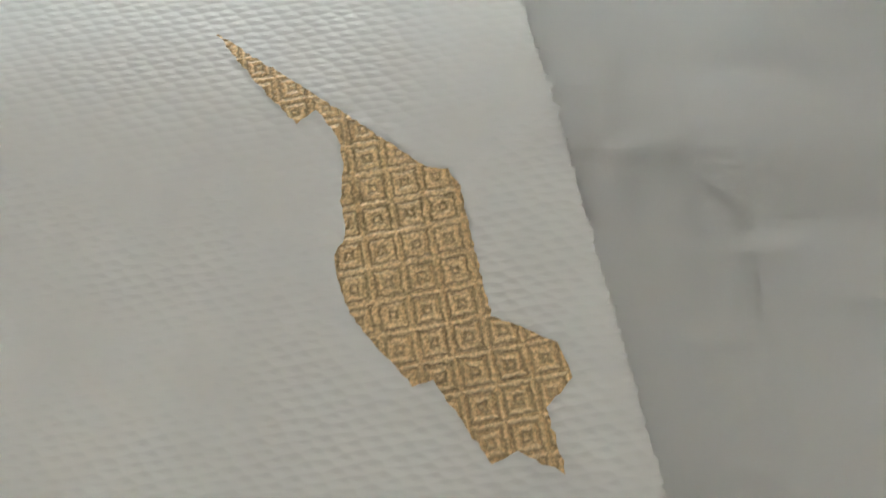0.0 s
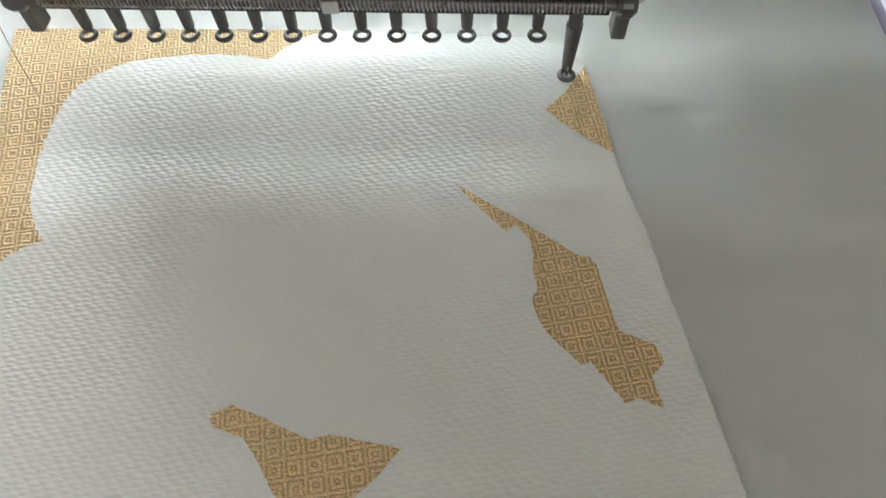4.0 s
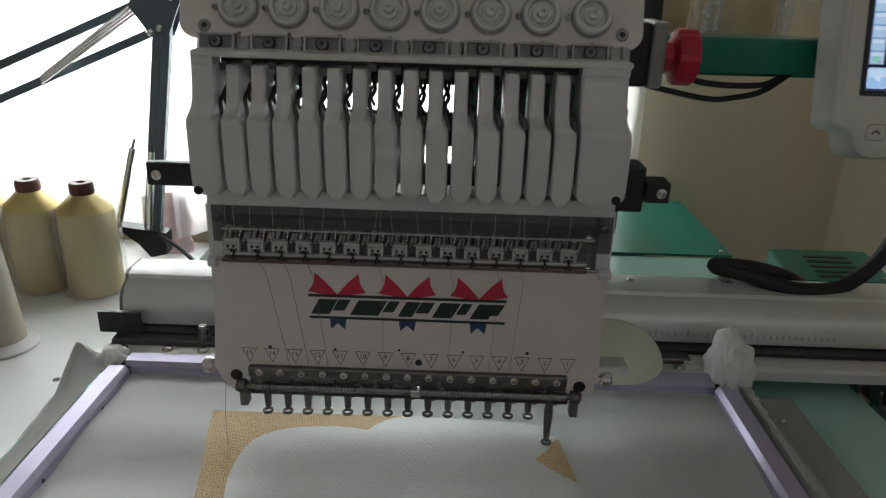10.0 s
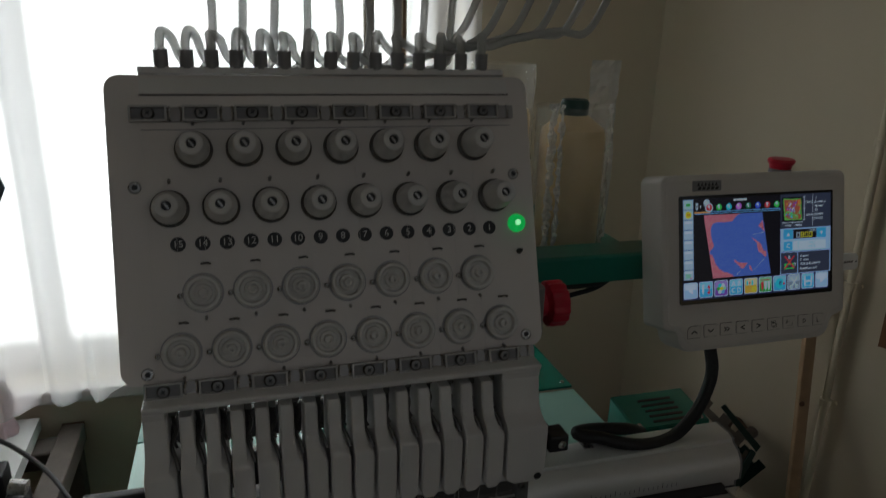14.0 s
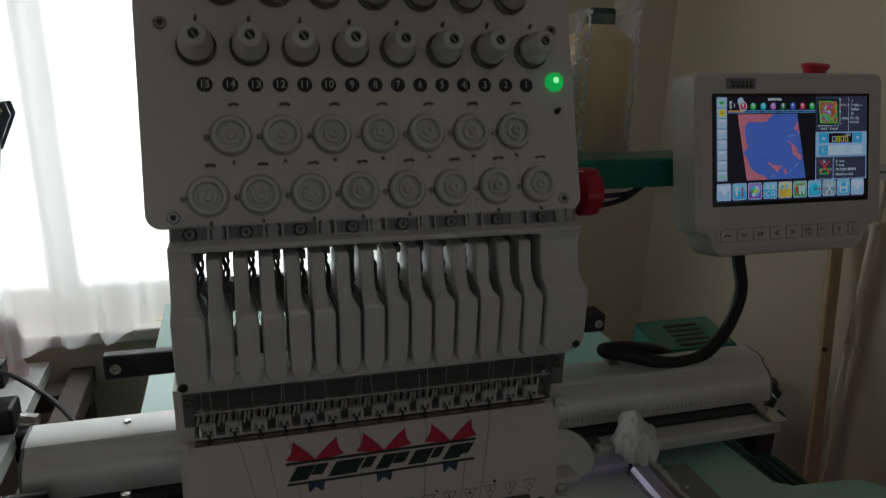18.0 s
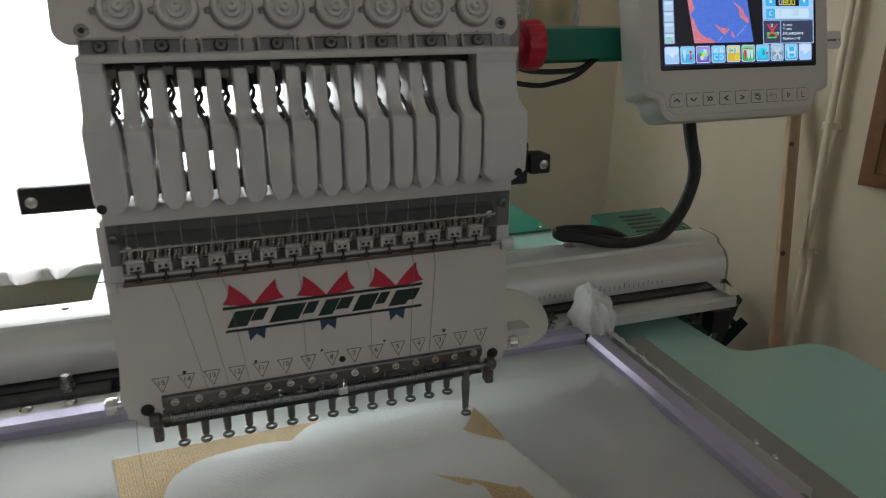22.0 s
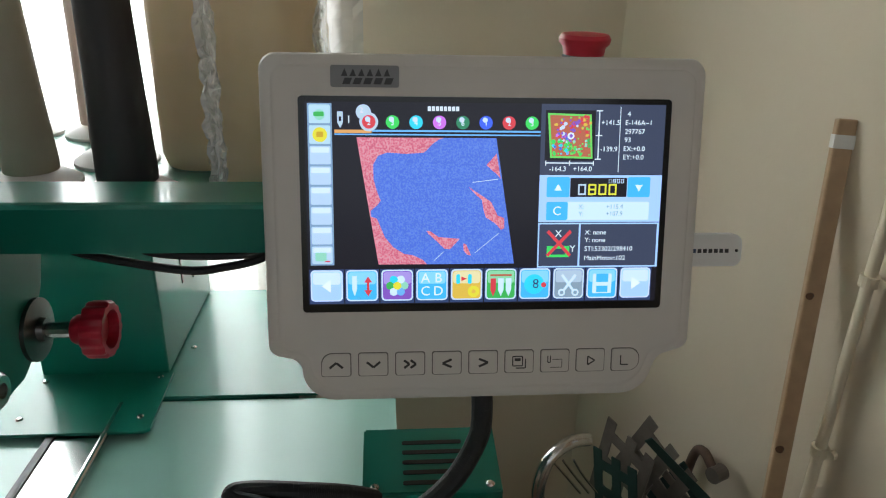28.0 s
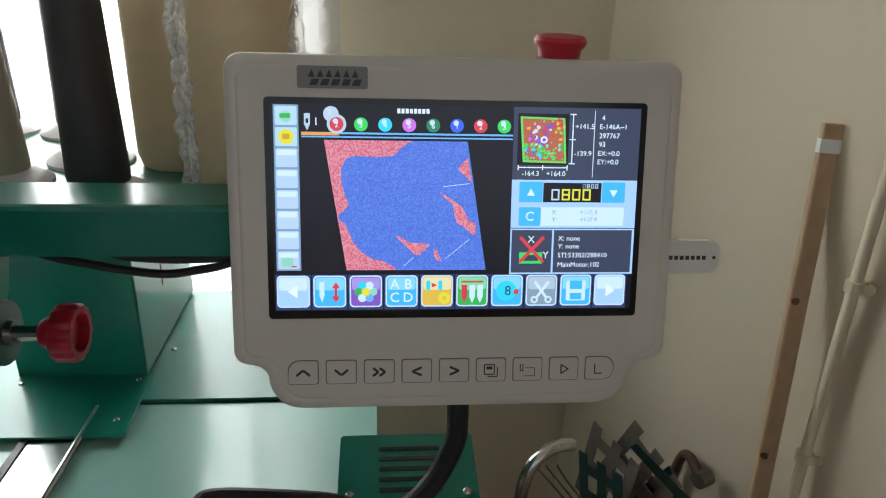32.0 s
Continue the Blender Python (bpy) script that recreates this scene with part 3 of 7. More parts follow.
# cable tray: open green sheet-metal strips and the grey board stack at the far side of the beam
cabinet = thing("green_cabinet", (0.14, 0.53, FLOOR), "green enamelled machine body behind the table", "machine body")
part("deck_plate", slab(B(), [(0.05, 0.434), (0.402, 0.434), (0.402, 0.674), (0.05, 0.674)], pose(0, 0, -0.008), 0.003), GREEN, cabinet)
part("flange", slab(B(), [(0.02, 0.373), (0.167, 0.373), (0.172, 0.378), (0.1685, 0.473), (0.02, 0.473)], pose(0, 0, -0.0040), 0.003), GREEN, cabinet)
part("body", box(B(), 0.035, 0.1640, 0.4735, 0.672, -0.0065, 0.2445, 0.002), GREEN, cabinet)
part("side_plate", slab(B(), [(-0.205, 0.435), (0.034, 0.435), (0.034, 0.65), (-0.205, 0.65)], pose(0, 0, -0.012), 0.015), GREEN, cabinet)
part("pedestal", box(B(), -0.1, 0.30, 0.46, 0.62, FLOOR, -0.030), GREEN, cabinet)
for p in ((0.158, 0.396, -0.004), (0.047, 0.396, -0.004), (0.176, 0.529, -0.008), (0.045, 0.459, -0.004), (0.158, 0.464, -0.004), (0.392, 0.448, -0.008)):
    part("screw", lathe(B(), [(0, 0.002), (0.002, 0.0018), (0.0034, 0.0006), (0.0034, 0)], Matrix.Translation(p), 12), STEEL, cabinet)
for z in (0.05, 0.2):
    part("screw", lathe(B(), [(0, 0.002), (0.002, 0.0018), (0.0034, 0.0006), (0.0034, 0)], pose(0.164, 0.60, z, 0, 90, 0), 12), STEEL, cabinet)
part("panel_seam", box(B(), 0.1641, 0.1648, 0.556, 0.5605, 0.06, 0.244), BLACK, cabinet)

# ---- thread stand beam across the back of the head ----
stand = thing("thread_stand", (0.1, 0.3, 0.26), "green enamelled thread stand with a slotted front beam", "thread stand")
beam_prof = [(0.196, 0.2535), (0.196, 0.2800), (0.1972, 0.2822), (0.1995, 0.2830), (0.2365, 0.2832), (0.2372, 0.2820), (0.2372, 0.2535)]
DECK = 0.251
part("front_beam", extrude_x(B(), beam_prof, 0.04, 0.42), GREEN, stand)
# flat dark green strip stands in for the shade inside the slot
part("slot", slab(B(), rounded(0.095, 0.255, -0.0022, 0.0022, 0.0021), pose(0, 0.2165, 0.2828), 0.001), DARK_GREEN, stand, "dark strip standing in for the shaded slot along the beam")
part("deck", box(B(), 0.02, 0.395, 0.2374, 0.53, DECK - 0.005, DECK, 0.0015), GREEN, stand)
part("support_arm", box(B(), 0.05, 0.10, 0.24, 0.40, 0.20, DECK - 0.0055, 0.004), GREEN, stand)
part("pole", cyl(B(), (0.101, 0.300, DECK), (0.101, 0.300, 0.74), 0.0078, seg=20), STEEL, stand, "polished steel upright")
for pts in ([(0.188, 0.230, 0.2545), (0.201, 0.235, 0.2385), (0.232, 0.235, 0.2305), (0.268, 0.235, 0.2245), (0.290, 0.235, 0.2265), (0.316, 0.235, 0.2335), (0.340, 0.230, 0.2545)], [(0.232, 0.225, 0.2545), (0.247, 0.225, 0.2430), (0.268, 0.225, 0.2395), (0.293, 0.225, 0.2390), (0.315, 0.225, 0.2415), (0.335, 0.225, 0.2545)]):
    pts = smooth_path(pts, 6)
    part("cable", tube(B(), pts, 0.0028, 8), RUBBER, stand, "black cable slung under the beam", smooth=True)


def cone(x, y, h, r0, r1, mat, label, foot=True, lean=(0, 0)):
    c = thing("thread_cone", (x, y, DECK), label, "thread cone", "thread cones on the stand")
    k = Matrix.Translation((x, y, DECK)) @ Matrix(((1, 0, lean[0], 0), (0, 1, lean[1], 0), (0, 0, 1, 0), (0, 0, 0, 1)))
    if foot:
        part("foot", lathe(B(), [(r0 + 0.0145, 0), (r0 + 0.0145, 0.0025), (r0 + 0.012, 0.0040), (r0 + 0.001, 0.0110), (0, 0.0110)], k, 28), WHITE_PLASTIC, c, "pale plastic cone holder", smooth=True)
    part("thread", lathe(B(), [(0, 0.0112), (r0, 0.0112), (r0 + 0.0004, 0.016), (r0 * 0.55 + r1 * 0.45, h * 0.5), (r1, h), (r1 * 0.9, h + 0.001), (0, h + 0.001)], k, 32), mat, c, smooth=True)
    part("core", lathe(B(), [(r1 * 0.88, h + 0.0005), (r1 * 0.86, h + 0.0165), (r1 * 0.70, h + 0.018), (r1 * 0.42, h + 0.018), (r1 * 0.40, h + 0.012), (0, h + 0.012)], k, 24), GUIDE, c, smooth=True)
    return c


def thread_mat(name, col, sheen=0.5):
    return material(name, col, sheen, vary=0.1, scale=30, bump=0.0003, fine=1400)


GREY_T, BLACK_T, BROWN_T, DARK_T, PINK_T, PALE_T = (thread_mat(n, c) for n, c in (("olive_grey_thread", (0.40, 0.36, 0.28)), ("black_thread", (0.045, 0.042, 0.046)),
    ("maroon_thread", (0.13, 0.038, 0.042)), ("brown_thread", (0.075, 0.055, 0.05)), ("dusty_pink_thread", (0.60, 0.46, 0.40)), ("ivory_thread", (0.66, 0.63, 0.56))))
GOLD_T = material("gold_metallic_thread", (0.78, 0.58, 0.31), 0.38, 0.15, vary=0.16, scale=45, bump=0.0005, fine=900)
YELLOW_T = material("yellow_gold_thread", (0.50, 0.40, 0.17), 0.34, 0.45, vary=0.12, scale=45, bump=0.0004, fine=900)
cone(0.138, 0.331, 0.137, 0.0186, 0.0137, GREY_T, "tall cone of olive-grey sewing thread")
cone(0.2135, 0.3075, 0.136, 0.0202, 0.0171, BLACK_T, "tall cone of black sewing thread")
cone(0.132, 0.478, 0.139, 0.0141, 0.0113, PINK_T, "tall cone of dusty pink sewing thread")
cone(0.177, 0.392, 0.137, 0.0182, 0.0126, BROWN_T, "tall cone of maroon sewing thread")
cone(0.085, 0.400, 0.136, 0.0133, 0.0092, PALE_T, "slim cone of ivory sewing thread")
cone(0.072, 0.481, 0.142, 0.0122, 0.0104, DARK_T, "tall cone of dark brown sewing thread")
part("pole", cyl(B(), (0.080, 0.352, DECK), (0.080, 0.352, 0.74), 0.0062, seg=16), STEEL, stand, "thin polished steel rod")

FILM = clear("crinkled_clear_film", (0.92, 0.92, 0.90), 0.10, shade=0.82)
CRINKLE = clear("bright_crinkled_film", (0.95, 0.95, 0.93), 0.08, shade=0.45)


def film_bag(name_parent, x, y, z0, z1, r, seed):
    bm, n, k = B(), 56, 30
    rings = []
    for j in range(k + 1):
        z = z0 + (z1 - z0) * j / k
        ring = []
        for i in range(n):
            a = 2 * math.pi * i / n
            q = noise.noise(Vector((3.1 * math.cos(a) + seed, 3.1 * math.sin(a), j * 0.5)))
            q2 = noise.noise(Vector((9 * math.cos(a) + seed, 9 * math.sin(a), j * 1.1)))
            rr = r * (1.09 + 0.11 * abs(q) + 0.07 * q2 + 0.04 * math.cos(2 * a + seed))
            ring.append(bm.verts.new((x + rr * math.cos(a), y + rr * math.sin(a), z)))
        rings.append(ring)
    for p, q in zip(rings, rings[1:]):
        for i in range(n):
            bm.faces.new((p[i], p[(i + 1) % n], q[(i + 1) % n], q[i]))
    return part("plastic_film", bm, FILM, name_parent, "crinkled clear plastic film")


def spool(x, y, z0, r, h, mat, label, cap, film, category="thread spool", group="gold thread spools", sh=0.62):
    c = thing("thread_spool", (x, y, z0), label, category, group)
    k = Matrix.Translation((x, y, z0))
    part("thread", lathe(B(), [(0, 0.001), (r * 0.92, 0.001), (r, 0.010), (r, h * sh), (r * 0.94, h * (sh * 0.6 + 0.37)), (r * 0.46, h * 0.93), (r * 0.40, h * 0.94), (0, h * 0.94)], k, 40), mat, c, smooth=True)
    part("cap", lathe(B(), [(r * 0.40, h * 0.935), (r * 0.43, h * 0.95), (r * 0.43, h * 1.02), (r * 0.38, h * 1.04), (r * 0.16, h * 1.04), (r * 0.16, h), (0, h)], k, 28), cap, c, smooth=True)
    if film:
        film_bag(c, x, y, z0 + 0.002, z0 + h * film, r, x * 40)
    return c


CAP_GREEN = material("dark_green_cap", (0.02, 0.07, 0.06), 0.4)
CAP_RED = material("maroon_cap", (0.12, 0.03, 0.03), 0.4)
right = spool(0.312, 0.322, DECK, 0.0375, 0.170, GOLD_T, "large gold thread spool wrapped in clear film", CAP_GREEN, 1.0, sh=0.80)
spool(0.250, 0.393, DECK, 0.0355, 0.184, GOLD_T, "large gold thread spool wrapped in tall clear film", CAP_GREEN, 1.15, sh=0.82)
film_bag(cone(0.040, 0.330, 0.118, 0.0250, 0.0165, PALE_T, "pale grey thread cone wrapped in clear film"), 0.040, 0.330, DECK + 0.010, 0.362, 0.0215, 2.0)
bm, prev = B(), None
for j in range(31):
    z = DECK + 0.003 + j * 0.0072
    row = [bm.verts.new((0.341 + i * 0.0075, 0.345 + 0.006 * noise.noise(Vector((i * 0.9, j * 0.45, 7))), z + 0.003 * noise.noise(Vector((i, j * 0.3, 1))))) for i in range(6)]
    if prev:
        for i in range(5):
            bm.faces.new((prev[i], prev[i + 1], row[i + 1], row[i]))
    prev = row
part("film_flap", bm, CRINKLE, right, "loose flap of crinkled clear film")
# whitish strips stand in for the highlights along the crinkled film
for x_, y_, w_, sd in ((0.2765, 0.300, 0.014, 3), (0.2830, 0.291, 0.008, 9), (0.3500, 0.305, 0.008, 14)):
    bm, prev = B(), None
    for j in range(60):
        z = DECK + 0.003 + j * 0.0029
        w = w_ * (0.7 + 0.8 * noise.noise(Vector((j * 0.21, sd, 0))))
        row = [bm.verts.new((x_ + (i / 4 - 0.5) * w + 0.003 * noise.noise(Vector((j * 0.17, sd, 2))), y_ + 0.006 * noise.noise(Vector((i * 1.3, j * 0.8, sd))), z + 0.002 * noise.noise(Vector((i, j * 0.7, sd))))) for i in range(5)]
        if prev:
            for i in range(4):
                bm.faces.new((prev[i], prev[i + 1], row[i + 1], row[i]))
        prev = row
    part("film_highlight", bm, CRINKLE, right, "pale crinkled strip standing in for a highlight on the film")

# ---- sewing head ----
head = thing("embroidery_head", (0, 0.06, 0.04), "white fifteen-needle embroidery machine head", "embroidery machine")
panel = part("front_panel", slab(B(), [(-0.1345, 0.062), (-0.130, 0.050), (-0.121, 0.041), (-0.112, 0.043), (-0.109, 0.060), (0.115, 0.062), (0.118, 0.045), (0.127, 0.043), (0.135, 0.052), (0.139, 0.064), (0.1345, 0.1425), (-0.128, 0.1425)], FRONT, 0.007), WHITE, head, "glossy white steel front panel")
part("side_cheek", slab(B(), [(0.007, 0.045), (0.05, 0.05), (0.06, 0.18), (0.007, 0.18)], pose(0.1385, 0, 0, 90, 0, 90), 0.004), WHITE, head)
part("side_cheek", slab(B(), [(0.007, 0.045), (0.05, 0.05), (0.06, 0.18), (0.007, 0.18)], pose(-0.129, 0, 0, 90, 0, 90), 0.004), WHITE, head)


def printed(o, mat, name, parent=panel, lift=0.0003, depth=0.0003):
    return part(name, slab(B(), o, pose(0, -lift, 0, 90, 0, 0), depth), mat, parent)


# emblem: red wings over two dark bars, slanted dark blocks between them, blue pennants below
for cx in (-0.0455, 0.0025, 0.0515):
    for s in (-1, 1):
        w = [(cx, 0.1205), (cx + s * 0.004, 0.1255), (cx + s * 0.0085, 0.1305), (cx + s * 0.0135, 0.135), (cx + s * 0.0148, 0.1365), (cx + s * 0.0155, 0.1305), (cx + s * 0.0168, 0.1265), (cx + s * 0.0198, 0.1225), (cx + s * 0.015, 0.1215), (cx + s * 0.008, 0.1203)]
        printed(w if s > 0 else w[::-1], LOGO_RED, "emblem_wing")
    printed([(cx - 0.0057, 0.1022), (cx - 0.0047, 0.094), (cx - 0.0002, 0.0985), (cx + 0.0048, 0.094), (cx + 0.0062, 0.1022)], LOGO_BLUE, "emblem_pennant", lift=0.0002)
printed([(-0.0655, 0.1185), (0.0705, 0.1185), (0.0705, 0.1205), (-0.0655, 0.1205)], LOGO_DARK, "emblem_bar", lift=0.0005)
printed([(-0.0650, 0.1020), (0.0700, 0.1020), (0.0700, 0.1038), (-0.0650, 0.1038)], LOGO_DARK, "emblem_bar", lift=0.0005)
for x, w, k in ((-0.064, 0.017, 0), (-0.049, 0.011, 1), (-0.037, 0.026, 0), (-0.0145, 0.010, 1), (-0.004, 0.013, 0), (0.008, 0.012, 1), (0.0195, 0.018, 0), (0.036, 0.009, 1), (0.0455, 0.017, 0), (0.0595, 0.007, 1)):
    z0, z1 = (0.1055, 0.1168) if not k else (0.1085, 0.1168)
    sl = 0.55 * (z1 - z0)
    printed([(x, z0), (x + w * 0.75, z0), (x + w * 0.75 + sl, z1), (x + sl, z1)], LOGO_DARK, "emblem_block", lift=0.0005)

for i in range(15):
    x = -0.109 + i * (0.225 / 14)
    n = 15 - i
    for a, b in (((-0.0052, 0.0765), (0.0052, 0.0765)), ((0.0052, 0.0765), (0.0003, 0.0655)), ((0.0003, 0.0655), (-0.0052, 0.0765))):
        dx, dz = b[0] - a[0], b[1] - a[1]
        ln = math.hypot(dx, dz)
        nx, nz = -dz / ln * 0.0002, dx / ln * 0.0002
        printed([(x + a[0] + nx, a[1] + nz), (x + a[0] - nx, a[1] - nz), (x + b[0] - nx, b[1] - nz), (x + b[0] + nx, b[1] + nz)], INK_DARK, "triangle_line", lift=0.0002)
    part("needle_number", text_bm(str(n), 0.0052, pose(x, -0.0002, 0.0727, 90, 0, 0)), INK_DARK, panel)
for x, z, r in ((-0.094, 0.078, 0.0012), (-0.048, 0.078, 0.001), (-0.003, 0.079, 0.0009), (0.042, 0.079, 0.0009), (0.087, 0.080, 0.0012), (0.011, 0.0695, 0.0024)):
    part("screw_hole", cyl(B(), (x, -0.0004, z), (x, 0.002, z), r, seg=14), BLACK, panel)
for x in (-0.1195, 0.126):
    part("bolt_socket", lathe(B(), [(0.0044, 0.0002), (0.0043, 0.0008), (0.0030, 0.0004), (0, 0.0004)], pose(x, 0, 0.0545, 90, 0, 0), 20), BLACK, panel)
for x, s in ((-0.1345, -1), (0.139, 1)):
    bm = lathe(B(), [(0.0022, 0), (0.0022, 0.003), (0.0052, 0.003), (0.0058, 0.005), (0.0058, 0.009), (0.0045, 0.0105), (0, 0.0105)], pose(x, 0.006, 0.058, 0, 90 * s, 0), 18)
    part("knurled_screw", bm, STEEL, head)
part("top_rod", cyl(B(), (-0.128, -0.0012, 0.1446), (0.132, -0.0012, 0.1446), 0.0013, seg=10), STEEL, head)
part("rod_boss", cyl(B(), (0.130, -0.0012, 0.1425), (0.1385, -0.0012, 0.1425), 0.0038, seg=16), WHITE_PLASTIC, head)
part("rod_boss", cyl(B(), (-0.131, -0.0012, 0.1425), (-0.1255, -0.0012, 0.1425), 0.0038, seg=16), WHITE_PLASTIC, head)

# lower needle-clamp bar with washers, spring rod and presser feet
part("clamp_bar", box(B(), -0.110, 0.1165, -0.004, 0.004, 0.0555, 0.0635, 0.001), DARK_STEEL, head)
wash = part("washer", lathe(B(), [(0.0029, 0), (0.0029, 0.0010), (0.0024, 0.0016), (0.0015, 0.0016), (0.0012, 0.0004), (0, 0.0004)], pose(-0.102, -0.004, 0.0598, 90, 0, 0), 18), STEEL, head, smooth=True)
for i in range(1, 15):
    again(wash, "washer", (i * 0.211 / 14, 0, 0.003 * i / 14 * 0))
for i in range(15):
    x = -0.102 + i * 0.211 / 14
    part("needle_clamp", box(B(), x - 0.0069, x + 0.0069, -0.0012, 0.0012, 0.0508, 0.0554), DARK_STEEL, head)
part("spring_rod", cyl(B(), (-0.114, -0.003, 0.0475), (0.123, -0.003, 0.0475), 0.0024, seg=14), DARK_STEEL, head, smooth=True)
coil = [(-0.106 + 0.222 * i / 1040, -0.003 + 0.0029 * math.cos(2 * math.pi * i / 8), 0.0475 + 0.0029 * math.sin(2 * math.pi * i / 8)) for i in range(1041)]
part("spring", tube(B(), coil, 0.00045, 5), STEEL_GREY, head)
part("rod_clip", box(B(), 0.006, 0.013, -0.0068, 0.0, 0.0445, 0.0505, 0.0008), STEEL, head)
for x in (-0.115, 0.1235):
    part("rod_end", lathe(B(), [(0, 0), (0.0042, 0), (0.005, 0.002), (0.005, 0.006), (0.003, 0.008), (0, 0.008)], pose(x - 0.004, -0.003, 0.0475, 0, 90, 0), 16), DARK_STEEL, head)
    part("bracket_foot", box(B(), x - 0.003, x + 0.003, -0.003, 0.006, 0.030, 0.045, 0.001), DARK_STEEL, head)
part("back_bar", box(B(), -0.112, 0.120, 0.004, 0.012, 0.036, 0.046, 0.001), BLACK, head)
part("light_housing", box(B(), -0.119, 0.161, 0.006, 0.022, 0.0615, 0.068, 0.001), WHITE_PLASTIC, head)


def foot_bm():
    bm = B()
    cyl(bm, (0, 0, 0.004), (0, 0, 0.028), 0.0024, 0.0036, seg=12)
    R, r, k, n = 0.0031, 0.0011, 8, 18
    rings = [[bm.verts.new(((R + r * math.cos(2 * math.pi * j / k)) * math.cos(2 * math.pi * i / n), -0.002 + (R + r * math.cos(2 * math.pi * j / k)) * math.sin(2 * math.pi * i / n), 0.001 + r * math.sin(2 * math.pi * j / k))) for j in range(k)] for i in range(n)]
    for i in range(n):
        p, q = rings[i], rings[(i + 1) % n]
        for j in range(k):
            bm.faces.new((p[j], q[j], q[(j + 1) % k], p[(j + 1) % k]))
    return bm


bm = foot_bm()
bmesh.ops.transform(bm, matrix=Matrix.Translation((-0.1005, 0.008, 0.020)), verts=bm.verts)
foot = part("presser_foot", bm, DARK_STEEL, head, smooth=True)
for i in range(1, 14):
    again(foot, "presser_foot", (i * 0.1925 / 13, 0, 0.003 * i / 13))
bm = foot_bm()
bmesh.ops.transform(bm, matrix=Matrix.Translation((0.107, 0.006, 0.0022)), verts=bm.verts)
cyl(bm, (0.107, 0.006, 0.028), (0.107, 0.006, 0.046), 0.003, seg=12)
part("presser_foot", bm, DARK_STEEL, head, "presser foot lowered onto the cloth", smooth=True)
part("needle", cyl(B(), (0.107, 0.0035, 0.0008), (0.107, 0.0055, 0.030), 0.0005, 0.0009, seg=8), STEEL, head)
needle = part("needle_bar", cyl(B(), (-0.1005, 0.014, 0.030), (-0.1005, 0.014, 0.17), 0.0022, seg=10), STEEL_GREY, head)
for i in range(1, 15):
    again(needle, "needle_bar", (i * 0.0152, 0, 0))

CLIP_RAIL = material("grey_moulded_rail", (0.46, 0.45, 0.44), 0.35, vary=0.1, scale=90)
BROWN_EDGE = material("brown_edge_strip", (0.13, 0.085, 0.07), 0.5, vary=0.15, scale=60)
RAIL_DARK = material("dark_grey_rail", (0.13, 0.125, 0.12), 0.35, vary=0.15, scale=90)
# upper row: clear plastic thread clips, dark comb behind, smoked cover strip
part("clip_rail", box(B(), -0.122, 0.122, 0.002, 0.006, 0.1432, 0.163, 0.0008), RAIL_DARK, head)
part("black_bar", box(B(), -0.1195, 0.1275, 0.008, 0.016, 0.1635, 0.1715, 0.0012), BLACK, head)
part("pale_rail", box(B(), -0.1215, 0.1215, -0.0030, 0.0014, 0.1482, 0.1505, 0.0005), CLIP_RAIL, head, "pale plastic rail under the thread clips")
part("pale_rail", box(B(), -0.1205, 0.1255, -0.0012, 0.0002, 0.1655, 0.1665), CLIP_RAIL, head)
part("edge_strip", box(B(), -0.1220, 0.1225, -0.0026, 0.0016, 0.1427, 0.1455, 0.0006), BROWN_EDGE, head, "dark brown strip along the panel edge")
part("grey_backing", box(B(), -0.127, 0.134, 0.017, 0.021, 0.14, 0.19), CLIP_RAIL, head)
# added dark blocks; the gaps between them let window light show in the slots
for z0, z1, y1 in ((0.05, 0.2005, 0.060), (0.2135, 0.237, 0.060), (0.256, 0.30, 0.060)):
    part("slot_blocker", box(B(), -0.124, 0.131, 0.050, y1, z0, z1, 0.002), SHADOW_GREY, head, "dark grey block closing the view through the slots")


def clip_bm():
    bm = B()
    box(bm, -0.0052, 0.0052, -0.0085, -0.0035, 0.0065, 0.0085, 0.0008, 1)
    box(bm, -0.0052, -0.0032, -0.0085, -0.0035, 0, 0.0065, 0.0006, 1)
    box(bm, 0.0032, 0.0052, -0.0085, -0.0035, 0, 0.0065, 0.0006, 1)
    box(bm, -0.0032, 0.0032, -0.008, -0.004, 0.0018, 0.0065, 0.0004, 1)
    for s in (-1, 1):
        cyl(bm, (s * 0.0018, -0.0092, 0.0042), (s * 0.0018, -0.008, 0.0042), 0.0013, seg=10)
    return bm


bm = clip_bm()
bmesh.ops.transform(bm, matrix=Matrix.Translation((-0.1128, 0, 0.1528)), verts=bm.verts)
clip = part("thread_clip", bm, CLEAR, head)
bm = B()
for s in (-1, 1):
    cyl(bm, (-0.1128 + s * 0.0018, -0.004, 0.1605), (-0.1118 + s * 0.0018, 0.001, 0.1668), 0.0010, seg=8)
    cyl(bm, (-0.1125 + s * 0.0034, -0.002, 0.160), (-0.1115 + s * 0.0034, 0.001, 0.1672), 0.0007, seg=6)
cyl(bm, (-0.1128 - 0.0062, -0.0030, 0.1585), (-0.1120 - 0.0062, 0.0002, 0.1640), 0.0016, 0.0012, seg=10)
cyl(bm, (-0.1128 + 0.0066, -0.0030, 0.1575), (-0.1112 + 0.0066, 0.0002, 0.1640), 0.0016, 0.0012, seg=10)
lever = part("clip_lever", bm, STEEL_GREY, head)
bm = B()
for s in (-1, 1):
    cyl(bm, (-0.1128 + s * 0.0018, -0.0096, 0.1570), (-0.1128 + s * 0.0018, -0.0088, 0.1570), 0.0009, seg=10)
